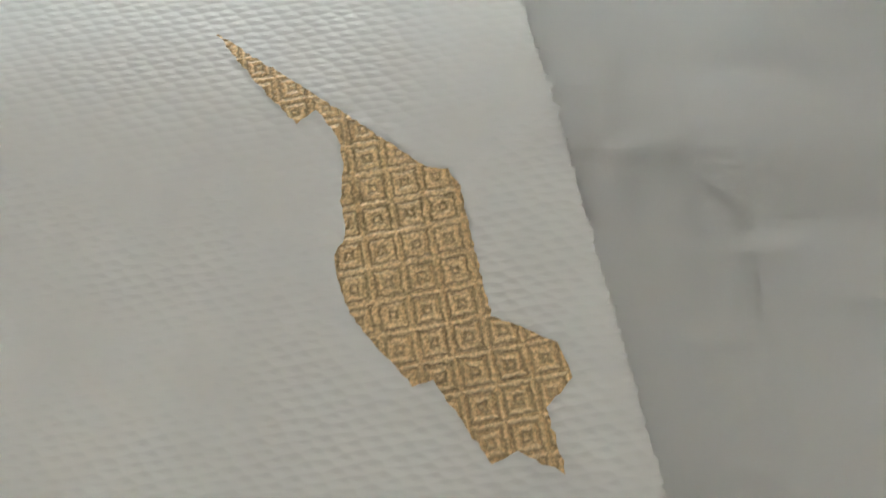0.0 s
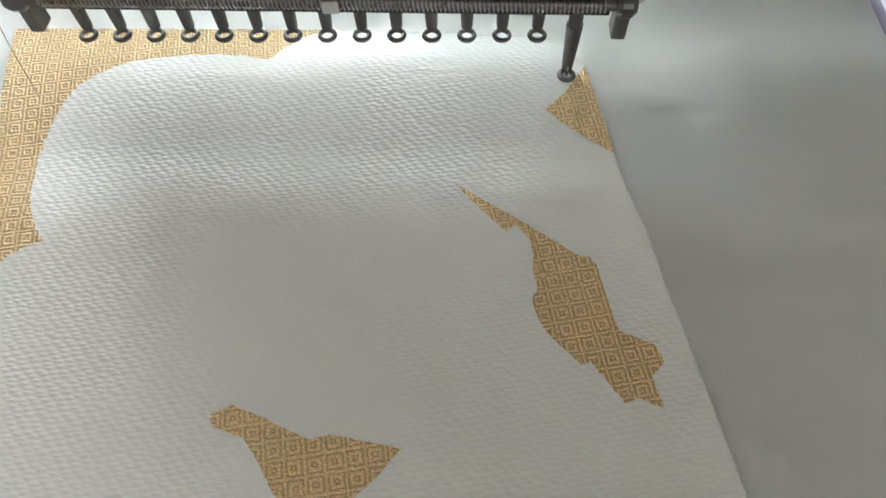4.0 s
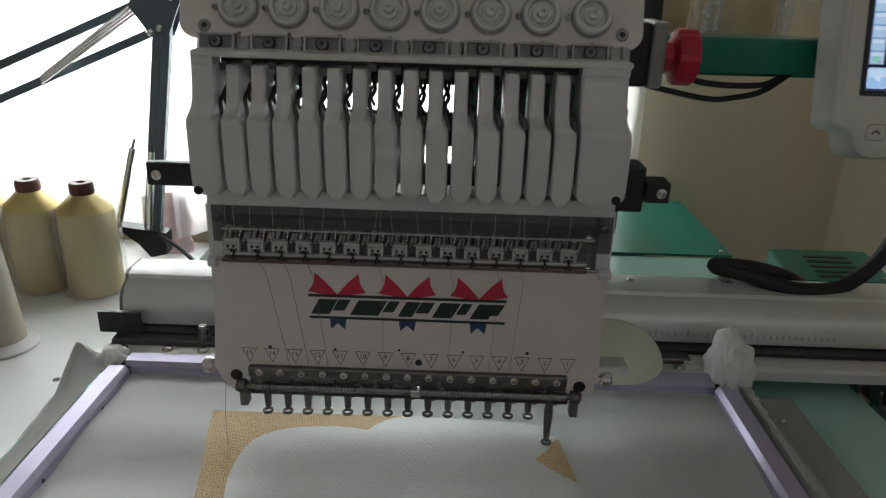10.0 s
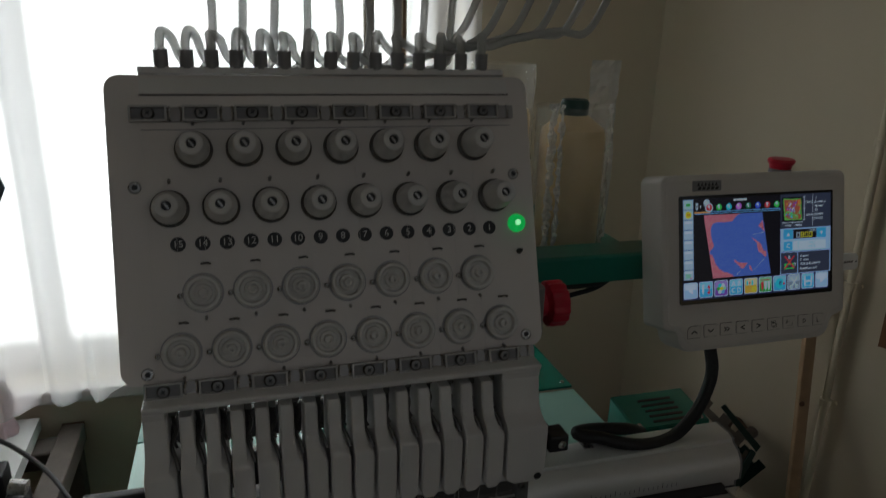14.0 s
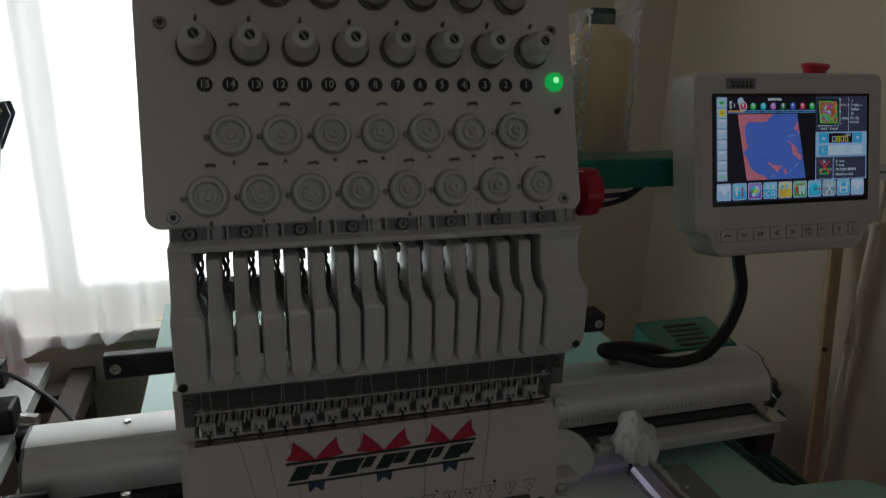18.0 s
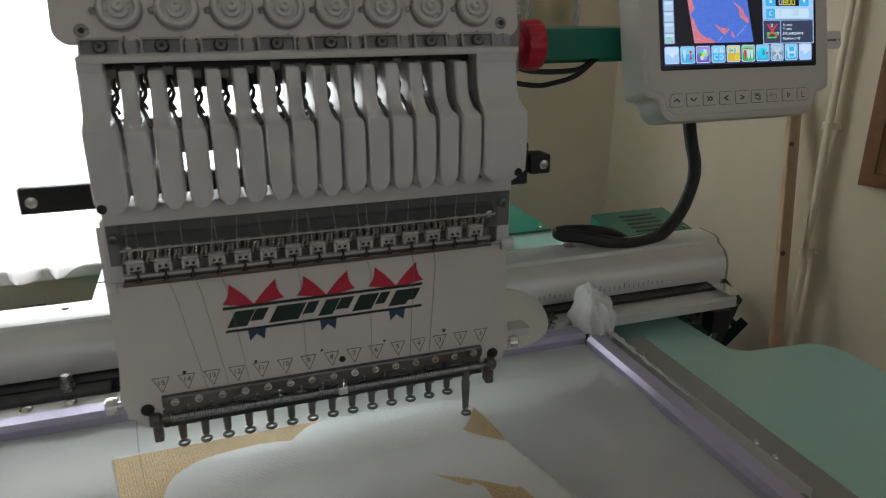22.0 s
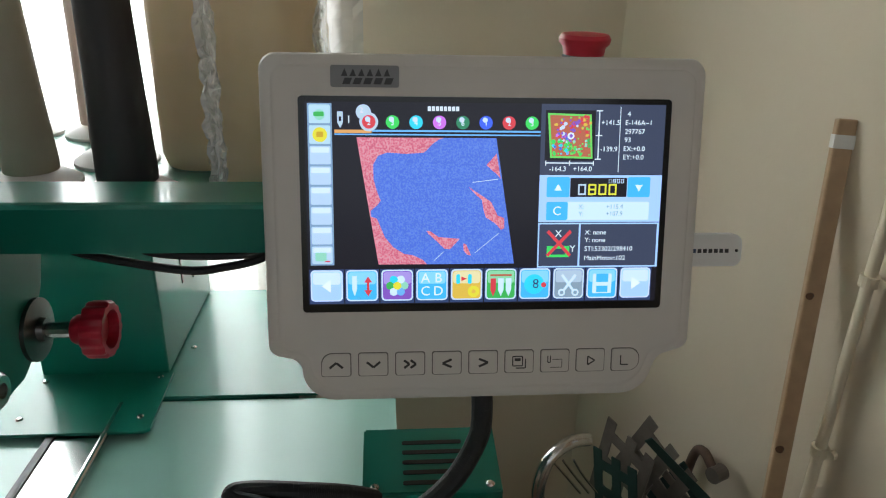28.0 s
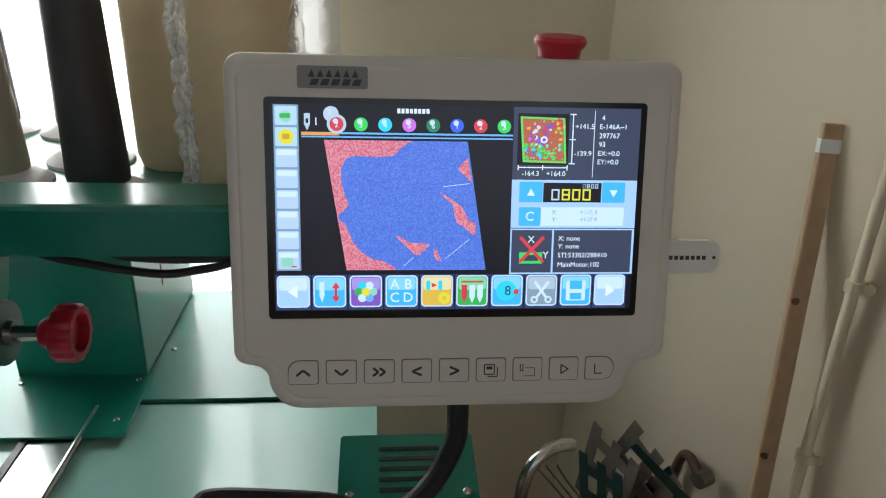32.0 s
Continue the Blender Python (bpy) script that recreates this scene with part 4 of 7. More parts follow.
box(bm, -0.1134, -0.1122, -0.0090, -0.0078, 0.1528, 0.1548)
eyes = part("clip_front", bm, BLACK, head)
bm = tube(B(), smooth_path([(-0.1128, -0.006, 0.1530), (-0.1108, -0.0075, 0.1485), (-0.1133, -0.0072, 0.1470), (-0.1115, -0.006, 0.1530)], 5), 0.0005, 6)
hook = part("wire_hook", bm, BLACK, head)
for i in range(1, 15):
    v = (i * 0.2208 / 14, 0, 0)
    again(clip, "thread_clip", v)
    again(lever, "clip_lever", v)
    again(eyes, "clip_front", v)
    again(hook, "wire_hook", v)
for x in (-0.117, 0.1215):
    part("rail_screw", lathe(B(), [(0, 0.001), (0.0016, 0.0014), (0.0032, 0.0008), (0.0036, 0)], pose(x, 0.0018, 0.165, 90, 0, 0), 16), STEEL, head)
cover = part("clear_cover", box(B(), -0.127, 0.1365, 0.0004, 0.0016, 0.1565, 0.1835), SMOKE, head, "smoked clear plastic cover strip")
for x in (-0.1235, 0.131):
    part("cover_screw", lathe(B(), [(0, 0.0004), (0.0012, 0.0004), (0.0014, 0.0016), (0.003, 0.0012), (0.0034, 0)], pose(x, 0.0002, 0.1735, 90, 0, 0), 18), DARK_STEEL, head)
for x in (-0.127, 0.131):
    part("end_plate", box(B(), x - 0.003, x + 0.007, 0.002, 0.02, 0.14, 0.185, 0.001), WHITE_PLASTIC, head)
part("shade_strip", box(B(), -0.1270, 0.1350, -0.006, 0.020, 0.1838, 0.1950, 0.001), WHITE_PLASTIC, head)

# lever cover: fourteen moulded slats between two end blocks
LEVER = [(0.000, 0.1948, -1.3, -1.3), (-0.022, 0.1954, -1.3, -1.3), (-0.0262, 0.1966, -1.15, -1.15), (-0.0275, 0.1986, -0.75, -0.75), (-0.0285, 0.2010, -0.3, -0.3), (-0.0290, 0.2036, 0, 0), (-0.0300, 0.216, 0, 0), (-0.0300, 0.2390, 0, 0), (-0.0298, 0.2415, 0, 0.12), (-0.0290, 0.2434, 0.15, 0.55), (-0.0276, 0.2446, 0.8, 0.95), (-0.0258, 0.2456, 1, 1), (-0.0205, 0.2486, 1, 1), (-0.0170, 0.2530, 1, 1), (-0.0150, 0.2600, 1, 1), (-0.0136, 0.2690, 1, 1), (-0.0130, 0.2715, 1.05, 1.08), (-0.0122, 0.2728, 1.15, 1.25)]


def slat(x0, x1, xa, xb, name):
    """x0..x1: width of the lower part; xa..xb: of the narrow neck over its shoulders."""
    bm = B()
    rows = []
    for y, z, kl, kr in LEVER:
        if kl < 0:
            l, r = x0 - kl * 0.22 * (x1 - x0), x1 + kr * 0.22 * (x1 - x0)
        else:
            l, r = x0 + (xa - x0) * kl, x1 + (xb - x1) * kr
        rows.append([bm.verts.new((l, y + 0.0012, z)), bm.verts.new((l + 0.001, y, z)), bm.verts.new((r - 0.001, y, z)), bm.verts.new((r, y + 0.0012, z)), bm.verts.new((r, 0.010, z)), bm.verts.new((l, 0.010, z))])
    for p, q in zip(rows, rows[1:]):
        for i in range(6):
            j = (i + 1) % 6
            bm.faces.new((p[i], p[j], q[j], q[i]))
    bm.faces.new(rows[0])
    bm.faces.new(rows[-1])
    return part(name, bm, WHITE_PLASTIC, head, smooth=True)


S0, SP = -0.107, 0.2105 / 14
one = slat(S0 + 0.0011, S0 + SP - 0.0011, S0 + 0.0014, S0 + SP * 0.66, "cover_slat")
for i in range(1, 14):
    again(one, "cover_slat", (i * SP, 0, 0))
slat(-0.1265, S0 - 0.0011, -0.1262, S0 - 0.0052, "cover_end")
slat(S0 + 14 * SP + 0.0011, 0.1345, S0 + 14 * SP + 0.0014, 0.1325, "cover_end")
part("cover_top", box(B(), -0.1262, 0.1340, -0.0130, 0.004, 0.2772, 0.2812, 0.0012), WHITE_PLASTIC, head)
# black bar stands in for the shade inside the open slot tops
part("slot_shadow_bar", box(B(), -0.1135, 0.1105, 0.0045, 0.0075, 0.2712, 0.2800), BLACK, head, "black bar standing in for the shade above the slat tips")
for x0_, x1_ in ((-0.1262, S0 - 0.0062), (S0 + 14 * SP + 0.0012, 0.1328)):
    part("end_cap", box(B(), x0_, x1_, -0.0128, 0.0035, 0.2724, 0.2776, 0.0008), WHITE_PLASTIC, head)
for x, z in ((-0.1228, 0.2005), (0.129, 0.2025)):
    part("cover_hole", cyl(B(), (x, -0.0293, z), (x, -0.020, z), 0.0028, seg=16), BLACK, head)
bm = B()
tube(bm, smooth_path([(S0 - 0.0020, 0.020, 0.268), (S0 - 0.0046, 0.010, 0.264), (S0 - 0.0016, 0.000, 0.258), (S0 - 0.0044, -0.008, 0.252), (S0 - 0.0018, -0.016, 0.2465), (S0 - 0.0002, -0.020, 0.241)], 5), 0.0013, 7)
tube(bm, smooth_path([(S0 - 0.0052, 0.020, 0.270), (S0 - 0.0016, 0.010, 0.262), (S0 - 0.0050, 0.001, 0.256), (S0 - 0.0014, -0.008, 0.2495)], 5), 0.0010, 7)
box(bm, S0 - 0.0060, S0 - 0.0006, -0.002, 0.004, 0.2685, 0.2730)
take = part("take_up_lever", bm, DARK_STEEL, head, "dark twisted take-up lever", smooth=True)
for i in range(1, 15):
    again(take, "take_up_lever", (i * SP, 0, 0.002 * math.sin(i * 1.3)))

# tension plate, leaning back
PM = pose(0, 0.0065, 0.2870, 90 - 19.2, 0, 0)
plate = part("tension_plate", slab(B(), rounded(-0.1385, 0.1425, 0.0, 0.194, 0.009), PM, 0.004), WHITE, head, "flat white tension plate with printed numbers")


def on_plate(u, v, h=0.0):
    return PM @ Matrix.Translation((u, v, h))


def guide_row(v, x0, x1, count, name):
    g = part(name, slab(B(), rounded(x0, x1, v - 0.0046, v + 0.0046, 0.001), on_plate(0, 0, 0.0022), 0.0020), GUIDE, head, "clear grey thread guide strip with screws")
    step = (x1 - x0) / (count + 0.12)
    for i in range(count):
        u = x0 + step * (i + 0.36)
        bm = B()
        for x_0, x_1, y_0, y_1 in ((-0.0112, 0.0112, 0.0038, 0.0050), (-0.0112, 0.0112, -0.0050, -0.0038), (-0.0112, -0.0098, -0.0038, 0.0038), (0.0098, 0.0112, -0.0038, 0.0038)):
            box(bm, x_0, x_1, y_0, y_1, 0.0022, 0.0068, m=on_plate(u, v))
        part("guide_block", bm, CLEAR_GREY, g)
        part("block_recess", slab(B(), rounded(u - 0.0097, u + 0.0097, v - 0.0037, v + 0.0037, 0.0006), on_plate(0, 0, 0.0040), 0.0012), GREY_PLASTIC, g)
        part("guide_screw", lathe(B(), [(0.0040, 0), (0.0040, 0.0018), (0.0030, 0.0030), (0.0012, 0.0031), (0.0009, 0.0018), (0, 0.0018)], on_plate(u, v, 0.0046), 18), DARK_STEEL, g)
        for a_ in (35, 125):
            part("screw_slot", box(B(), -0.0016, 0.0016, -0.0004, 0.0004, 0.0060, 0.0079, m=on_plate(u, v) @ Matrix.Rotation(radians(a_), 4, "Z")), BLACK, g)
        for k_ in (-1, 1):
            ring = [on_plate(u + step / 2 + k_ * 0.0026 + k_ * 0.0012 * math.cos(radians(a_)), v + 0.0046 * math.sin(radians(a_)), 0.0030) @ Vector() for a_ in range(-90, 91, 20)]
            if u + step / 2 < x1:
                part("thread_eye", tube(B(), ring, 0.0009, 6), STEEL_GREY, g, smooth=True)
    return g


guide_row(0.1685, -0.1245, 0.1305, 8, "upper_thread_guide")
guide_row(-0.004, -0.1255, 0.1345, 8, "lower_thread_guide")
part("paper_slot", slab(B(), [(-0.1185, 0.1808), (0.1285, 0.1808), (0.1285, 0.1816), (-0.1185, 0.1816)], on_plate(0, 0, 0.0003), 0.0003), INK_DARK, plate)
part("paper_slot", slab(B(), [(-0.1185, 0.159), (0.1285, 0.159), (0.1285, 0.1594), (-0.1185, 0.1594)], on_plate(0, 0, 0.0003), 0.0003), INK, plate)
col = part("colour_card", slab(B(), [(-0.118, 0.1822), (0.1275, 0.1822), (0.1275, 0.192), (-0.118, 0.192)], on_plate(0, 0, 0.0007), 0.0006), DISC, plate)

KN = [(-0.0878 + i * 0.187 / 6, 0.146) for i in range(7)] + [(-0.1041 + i * 0.2163 / 7, 0.109) for i in range(8)]
first = None
for u, v in KN:
    if first is None:
        kb = part("tension_knob", lathe(B(), [(0.0105, 0.0002), (0.0118, 0.0010), (0.0118, 0.0026), (0.0098, 0.0036)], on_plate(u, v), 28), DARK_STEEL, head, "white tension knob on a steel disc pair", smooth=True)
        k1 = part("knob_cap", lathe(B(), [(0.0098, 0.0058), (0.0102, 0.0070), (0.0101, 0.0112), (0.0092, 0.0126), (0.0088, 0.0160), (0.0076, 0.0242), (0.0068, 0.0260), (0.0054, 0.0267), (0.0032, 0.0265), (0.0030, 0.0238), (0, 0.0238)], on_plate(u, v), 30), WHITE_PLASTIC, kb, smooth=True)
        k2 = part("knob_stem", lathe(B(), [(0.0029, 0.0240), (0.0029, 0.0248), (0.0014, 0.0248), (0.0012, 0.0242), (0, 0.0242)], on_plate(u, v), 16), BLACK, kb)
        k4 = part("knob_slot", box(B(), -0.0007, 0.0007, -0.0024, 0.0024, 0.0246, 0.0251, m=on_plate(u, v) @ Matrix.Rotation(0.6, 4, "Z")), STEEL_GREY, kb)
        k3 = part("knob_spring", lathe(B(), [(0.0088, 0.0032), (0.0088, 0.0064)], on_plate(u, v), 20), BLACK, kb)
        first = (u, v)
    else:
        d = (PM.to_3x3() @ Vector((u - first[0], v - first[1], 0)))
        o = again(kb, "tension_knob", d)
        for s in (k1, k2, k3, k4):
            q = again(s, s.name.split(".")[0], Matrix(), o)
    part("thread_pin", cyl(B(), on_plate(u + 0.0002, v + 0.0165) @ Vector((0, 0, 0)), on_plate(u + 0.0002, v + 0.0165) @ Vector((0.0004, 0.0016, 0.003)), 0.0011, seg=8), STEEL_GREY, plate)

for i in range(15):
    u, n = -0.1007 + i * 0.2083 / 14, 15 - i
    part("number_disc", lathe(B(), [(0.0047, 0), (0.0047, 0.0003), (0, 0.0003)], on_plate(u, 0.0864), 24), BLACK, plate)
    part("number", text_bm(str(n), 0.0066, on_plate(u, 0.0864, 0.0005)), DISC, plate)
DI = [(-0.0874 + i * 0.1835 / 6, 0.055) for i in range(7)] + [(-0.1026 + i * 0.2139 / 7, 0.0185) for i in range(8)]
first = None
for u, v in DI:
    # grey ring paints the shade that each wheel throws on the plate
    part("wheel_shade_ring", lathe(B(), [(0.0128, 0.0001), (0.0127, 0.0005), (0.0106, 0.0005)], on_plate(u, v), 28), GUIDE, plate)
    if first is None:
        dk = part("thread_sensor", lathe(B(), [(0.0112, 0.0008), (0.0116, 0.0030), (0.0112, 0.0052), (0.0104, 0.0060), (0.0088, 0.0060), (0.0082, 0.0050), (0.0080, 0.0020), (0.0058, 0.0020), (0.0054, 0.0044), (0.0034, 0.0050), (0.0031, 0.0078), (0.0024, 0.0084), (0.0013, 0.0084), (0.0011, 0.0066), (0, 0.0066)], on_plate(u, v), 32), DISC, head, "ribbed white thread sensor wheel", smooth=True)
        bm = B()
        for k in range(10):
            a = 2 * math.pi * k / 10
            box(bm, 0.0050, 0.0084, -0.0005, 0.0005, 0.0012, 0.0028, m=on_plate(u, v) @ Matrix.Rotation(a, 4, "Z"))
        d2 = part("wheel_rib", bm, DISC, dk)
        d3 = part("stop_pin", lathe(B(), [(0.0018, 0), (0.0018, 0.0028), (0.0008, 0.0032), (0.0007, 0.002), (0, 0.002)], on_plate(u - 0.0138, v - 0.001), 12), STEEL_GREY, dk)
        d4 = part("hook_pin", tube(B(), [on_plate(u, v) @ Vector(p) for p in ((0.0, 0.0185, 0), (0.0, 0.0185, 0.003), (0.0035, 0.0188, 0.0034), (0.0055, 0.0182, 0.0028))], 0.0008, 6), DARK_STEEL, dk)
        d5 = part("guide_pin", cyl(B(), on_plate(u + 0.001, v - 0.0155) @ Vector(), on_plate(u + 0.001, v - 0.0165) @ Vector((0, 0, 0.0026)), 0.001, seg=8), STEEL_GREY, dk)
        first = (u, v)
    else:
        d = (PM.to_3x3() @ Vector((u - first[0], v - first[1], 0)))
        o = again(dk, "thread_sensor", d)
        for s in (d2, d3, d4, d5):
            again(s, s.name.split(".")[0], Matrix(), o)
part("status_light", lathe(B(), [(0.0066, 0), (0.0066, 0.001), (0.0057, 0.0036), (0.0034, 0.0052), (0, 0.0056)], on_plate(0.1283, 0.0885), 24), LED, head, "lit green status lamp", smooth=True)
part("light_core", lathe(B(), [(0.0022, 0.0052), (0.0015, 0.0060), (0, 0.0062)], on_plate(0.1278, 0.0888), 16), glow("bright_lamp_core", (0.35, 1.0, 0.5), 4.0), head, smooth=True)
part("toggle", cyl(B(), on_plate(0.1291, 0.0683) @ Vector(), on_plate(0.1291, 0.0683) @ Vector((0, 0.0008, 0.005)), 0.0022, 0.0012, seg=12), BLACK, head)
for u, v in ((-0.1239, 0.1232), (0.1283, 0.124), (-0.123, 0.0068), (0.1299, 0.0085)):
    part("plate_screw", lathe(B(), [(0.0040, 0), (0.0040, 0.0006), (0.0032, 0.0010), (0.0018, 0.0010), (0.0016, 0.0002), (0, 0.0002)], on_plate(u, v), 18), STEEL_GREY, plate)
    part("screw_socket", lathe(B(), [(0.0019, 0.0012), (0, 0.0012)], on_plate(u, v), 6), BLACK, plate)

# white top ledge with tube sockets
part("socket_ledge", slab(B(), [(-0.1180, 0.1945), (0.1245, 0.1945), (0.1245, 0.1985), (-0.1180, 0.1985)], on_plate(0, 0, 0.003), 0.012), WHITE_PLASTIC, head)
tubes = [(-0.1040 + i * 0.2135 / 14) for i in range(15)]
so = part("tube_socket", lathe(B(), [(0.0034, 0), (0.0034, 0.003), (0.0044, 0.003), (0.0044, 0.0145), (0.003, 0.0145), (0, 0.0145)], Matrix.Translation((tubes[0], 0.0725, 0.4715)), 16), GREY_PLASTIC, head, smooth=True)
for x in tubes[1:]:
    again(so, "tube_socket", (x - tubes[0], 0, 0))

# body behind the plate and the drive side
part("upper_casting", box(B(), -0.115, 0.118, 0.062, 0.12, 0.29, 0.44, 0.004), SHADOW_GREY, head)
part("slide_rail", box(B(), -0.172, -0.128, 0.012, 0.020, 0.190, 0.206, 0.0012), BLACK, head, "black slide rail end")
part("rail_screw", lathe(B(), [(0.0034, 0), (0.0034, 0.0012), (0.0014, 0.0016), (0.0012, 0.0004), (0, 0.0004)], pose(-0.165, 0.012, 0.1975, 90, 0, 0), 16), STEEL, head)
part("slide_rail", box(B(), 0.139, 0.158, 0.016, 0.040, 0.181, 0.212, 0.0015), BLACK, head, "black slide rail end")
part("slide_block", box(B(), 0.158, 0.174, 0.012, 0.030, 0.189, 0.203, 0.0012), BLACK, head)
part("rail_screw", lathe(B(), [(0.0034, 0), (0.0034, 0.0012), (0.0014, 0.0016), (0.0012, 0.0004), (0, 0.0004)], pose(0.168, 0.012, 0.196, 90, 0, 0), 16), STEEL, head)
part("motor", box(B(), 0.118, 0.168, 0.084, 0.126, 0.254, 0.299, 0.003), BLACK, head, "black colour-change motor")
part("motor_end", box(B(), 0.168, 0.179, 0.0835, 0.1265, 0.2535, 0.2995, 0.002), ALLOY, head)
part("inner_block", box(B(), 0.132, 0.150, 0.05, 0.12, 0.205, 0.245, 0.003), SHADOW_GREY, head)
part("rear_bracket", box(B(), 0.126, 0.146, 0.03, 0.07, 0.16, 0.186, 0.002), DARK_STEEL, head)


def knob(name, x, y, z, r, l, label, shaft):
    bm = B()
    n = 56
    prof = [(0.45, 0), (0.52, 0.10), (0.52, 0.33), (0.95, 0.40), (1, 0.46), (1, 0.93), (0.94, 1), (0.68, 1), (0.64, 0.72), (0, 0.72)]
    rings = []
    for k, h in prof:
        rings.append([bm.verts.new((x + h * l, y + r * k * (1 - (0.06 if i % 4 > 1 and k > 0.9 else 0)) * math.cos(2 * math.pi * i / n), z + r * k * (1 - (0.06 if i % 4 > 1 and k > 0.9 else 0)) * math.sin(2 * math.pi * i / n))) for i in range(n)] if k else [bm.verts.new((x + h * l, y, z))])
    for p, q in zip(rings, rings[1:]):
        for i in range(n):
            j = (i + 1) % n
            bm.faces.new((p[i], p[j], q[j], q[i]) if len(q) > 1 else (p[i], p[j], q[0]))
    o = part(name, bm, RED, head, label, smooth=True)
    part("knob_shaft", cyl(B(), (x - shaft, y, z), (x + 0.002, y, z), r * 0.28, seg=12), STEEL, o)
    return o


knob("hand_knob", 0.1805, 0.107, 0.274, 0.0205, 0.0255, "fluted red plastic hand knob", 0.02)
arm = head
part("arm_body", slab(B(), [(0.09, 0.147), (0.24, 0.143), (0.252, 0.148), (0.286, 0.192), (0.296, 0.214), (0.297, 0.2615), (0.09, 0.2615)], pose(0.150, 0, 0, 90, 0, 90), 0.11), GREEN, arm)
part("lower_arm", box(B(), -0.10, 0.02, 0.10, 0.40, -0.018, 0.02, 0.006), GREEN, arm)
part("adjust_plate", lathe(B(), [(0.0225, 0), (0.0225, 0.003), (0.009, 0.004), (0.008, 0.008), (0, 0.008)], pose(0.150, 0.266, 0.166, 0, 90, 0), 24), DARK_STEEL, arm, smooth=True)
bm = B()
for i in range(10):
    cyl(bm, (0.158 + i * 0.0019, 0.266, 0.1655), (0.1590 + i * 0.0019, 0.266, 0.1655), 0.0052, seg=12)
part("adjust_spring", bm, DARK_STEEL, arm)
o = knob("adjust_knob", 0.176, 0.266, 0.1655, 0.0203, 0.0255, "fluted red plastic adjusting knob", 0.04)
o.parent = arm
o.matrix_parent_inverse = unshift(arm)
part("arm_bolt", lathe(B(), [(0.0115, 0), (0.0115, 0.007), (0.0095, 0.009), (0.005, 0.009), (0.0045, 0.004), (0, 0.004)], pose(0.150, 0.199, 0.161, 0, 90, 0), 24), STEEL, arm, smooth=True)

# thread runs
rnd = random.Random(11)
thr = thing("upper_threads", (0, -0.002, 0.14), "fine pale sewing threads running down the head", "threads", kind="stuff")
bm = B()
for i in range(15):
    x = -0.1128 + i * 0.2208 / 14
    for k in range(1 + (i % 3 == 0)):
        x0 = x + 0.0025 * (k * 2 - 1) + rnd.uniform(-0.001, 0.001)
        tube(bm, [(x0 + rnd.uniform(-0.004, 0.004), -0.0085, 0.192), (x0, -0.0088, 0.160)], 0.00010, 4, False)
for i in (0, 1, 2, 3, 4, 6, 8, 10, 11, 12, 13):
    u = -0.118 + i * 0.0165
    tube(bm, [on_plate(u, 0.163, 0.003) @ Vector(), on_plate(u + 0.001, 0.02, 0.003) @ Vector(), on_plate(u + 0.001, 0.001, 0.006) @ Vector()], 0.00013, 4, False)
part("thread", bm, THREAD, thr)
bm = B()
for i, dx in ((1, 0.016), (2, 0.014), (3, 0.012), (6, 0.004), (9, 0.003), (11, 0.0), (12, -0.001)):
    x = -0.1128 + i * 0.2208 / 14
    tube(bm, [(x, -0.007, 0.150), (x + 0.004, -0.0008, 0.134), (x + dx, -0.0008, 0.066), (x + dx + 0.001, -0.005, 0.058)], 0.00018, 4, False)
tube(bm, smooth_path([(-0.127, -0.002, 0.05), (-0.128, -0.006, 0.03), (-0.1265, -0.012, 0.002), (-0.121, -0.026, 0.001)], 6), 0.00018, 4, False)
part("dark_thread", bm, THREAD_DARK, thr)

# ---- hooped cloth and its embroidery ----
def relief(y):
    """The hooped cloth bulges behind the needles and sags in front of them."""
    return 0.0024 * math.exp(-((y - 0.004) / 0.026) ** 2) - 0.0016 * math.exp(-((y + 0.046) / 0.018) ** 2) + 0.0010 * math.exp(-((y + 0.078) / 0.016) ** 2)


cloth = thing("hooped_cloth", (0.0, -0.2, -0.001), "white backing cloth stretched in the hoop, part embroidered", "cloth")
bm = B()
nx, ny = 50, 124
grid = [[bm.verts.new((-0.246 + 0.508 * i / nx, -0.47 + 0.558 * j / ny, relief(-0.47 + 0.558 * j / ny) - 0.0008 + 0.0006 * noise.noise(Vector((i * 0.13, j * 0.075, 0))))) for j in range(ny + 1)] for i in range(nx + 1)]
for p, q in zip(grid, grid[1:]):
    for j in range(ny):
        bm.faces.new((p[j], q[j], q[j + 1], p[j + 1]))
bmesh.ops.solidify(bm, geom=bm.faces, thickness=0.0006)
part("backing", bm, SATIN, cloth, smooth=True)


def patch(outline, mat, z, name, label, step=0.0011, rough=0.0006, seed=0):
    """A cloth patch with a slightly ragged edge."""
    pts = []
    n = len(outline)
    for i in range(n):
        a, b = Vector((*outline[i], 0)), Vector((*outline[(i + 1) % n], 0))
        k = max(1, int((b - a).length / step))
        nrm = Vector((-(b - a).y, (b - a).x, 0)).normalized()
        for j in range(k):
            p = a.lerp(b, j / k)
            pts.append(p + nrm * rough * noise.noise(p * 900 + Vector((seed, 0, 0))))
    bm = B()
    bm.faces.new([bm.verts.new((p.x, p.y, z)) for p in pts])
    for i in range(31):
        y = -0.105 + i * 0.0045
        bmesh.ops.bisect_plane(bm, geom=bm.verts[:] + bm.edges[:] + bm.faces[:], plane_co=(0, y, 0), plane_no=(0, 1, 0))
    bmesh.ops.triangulate(bm, faces=bm.faces)
    for v in bm.verts:
        v.co.z += relief(v.co.y)
    return part(name, bm, mat, cloth, label, smooth=True)


def curve2(pts, n=4):
    return [(p.x, p.y) for p in smooth_path([(x, y, 0) for x, y in pts], n)]


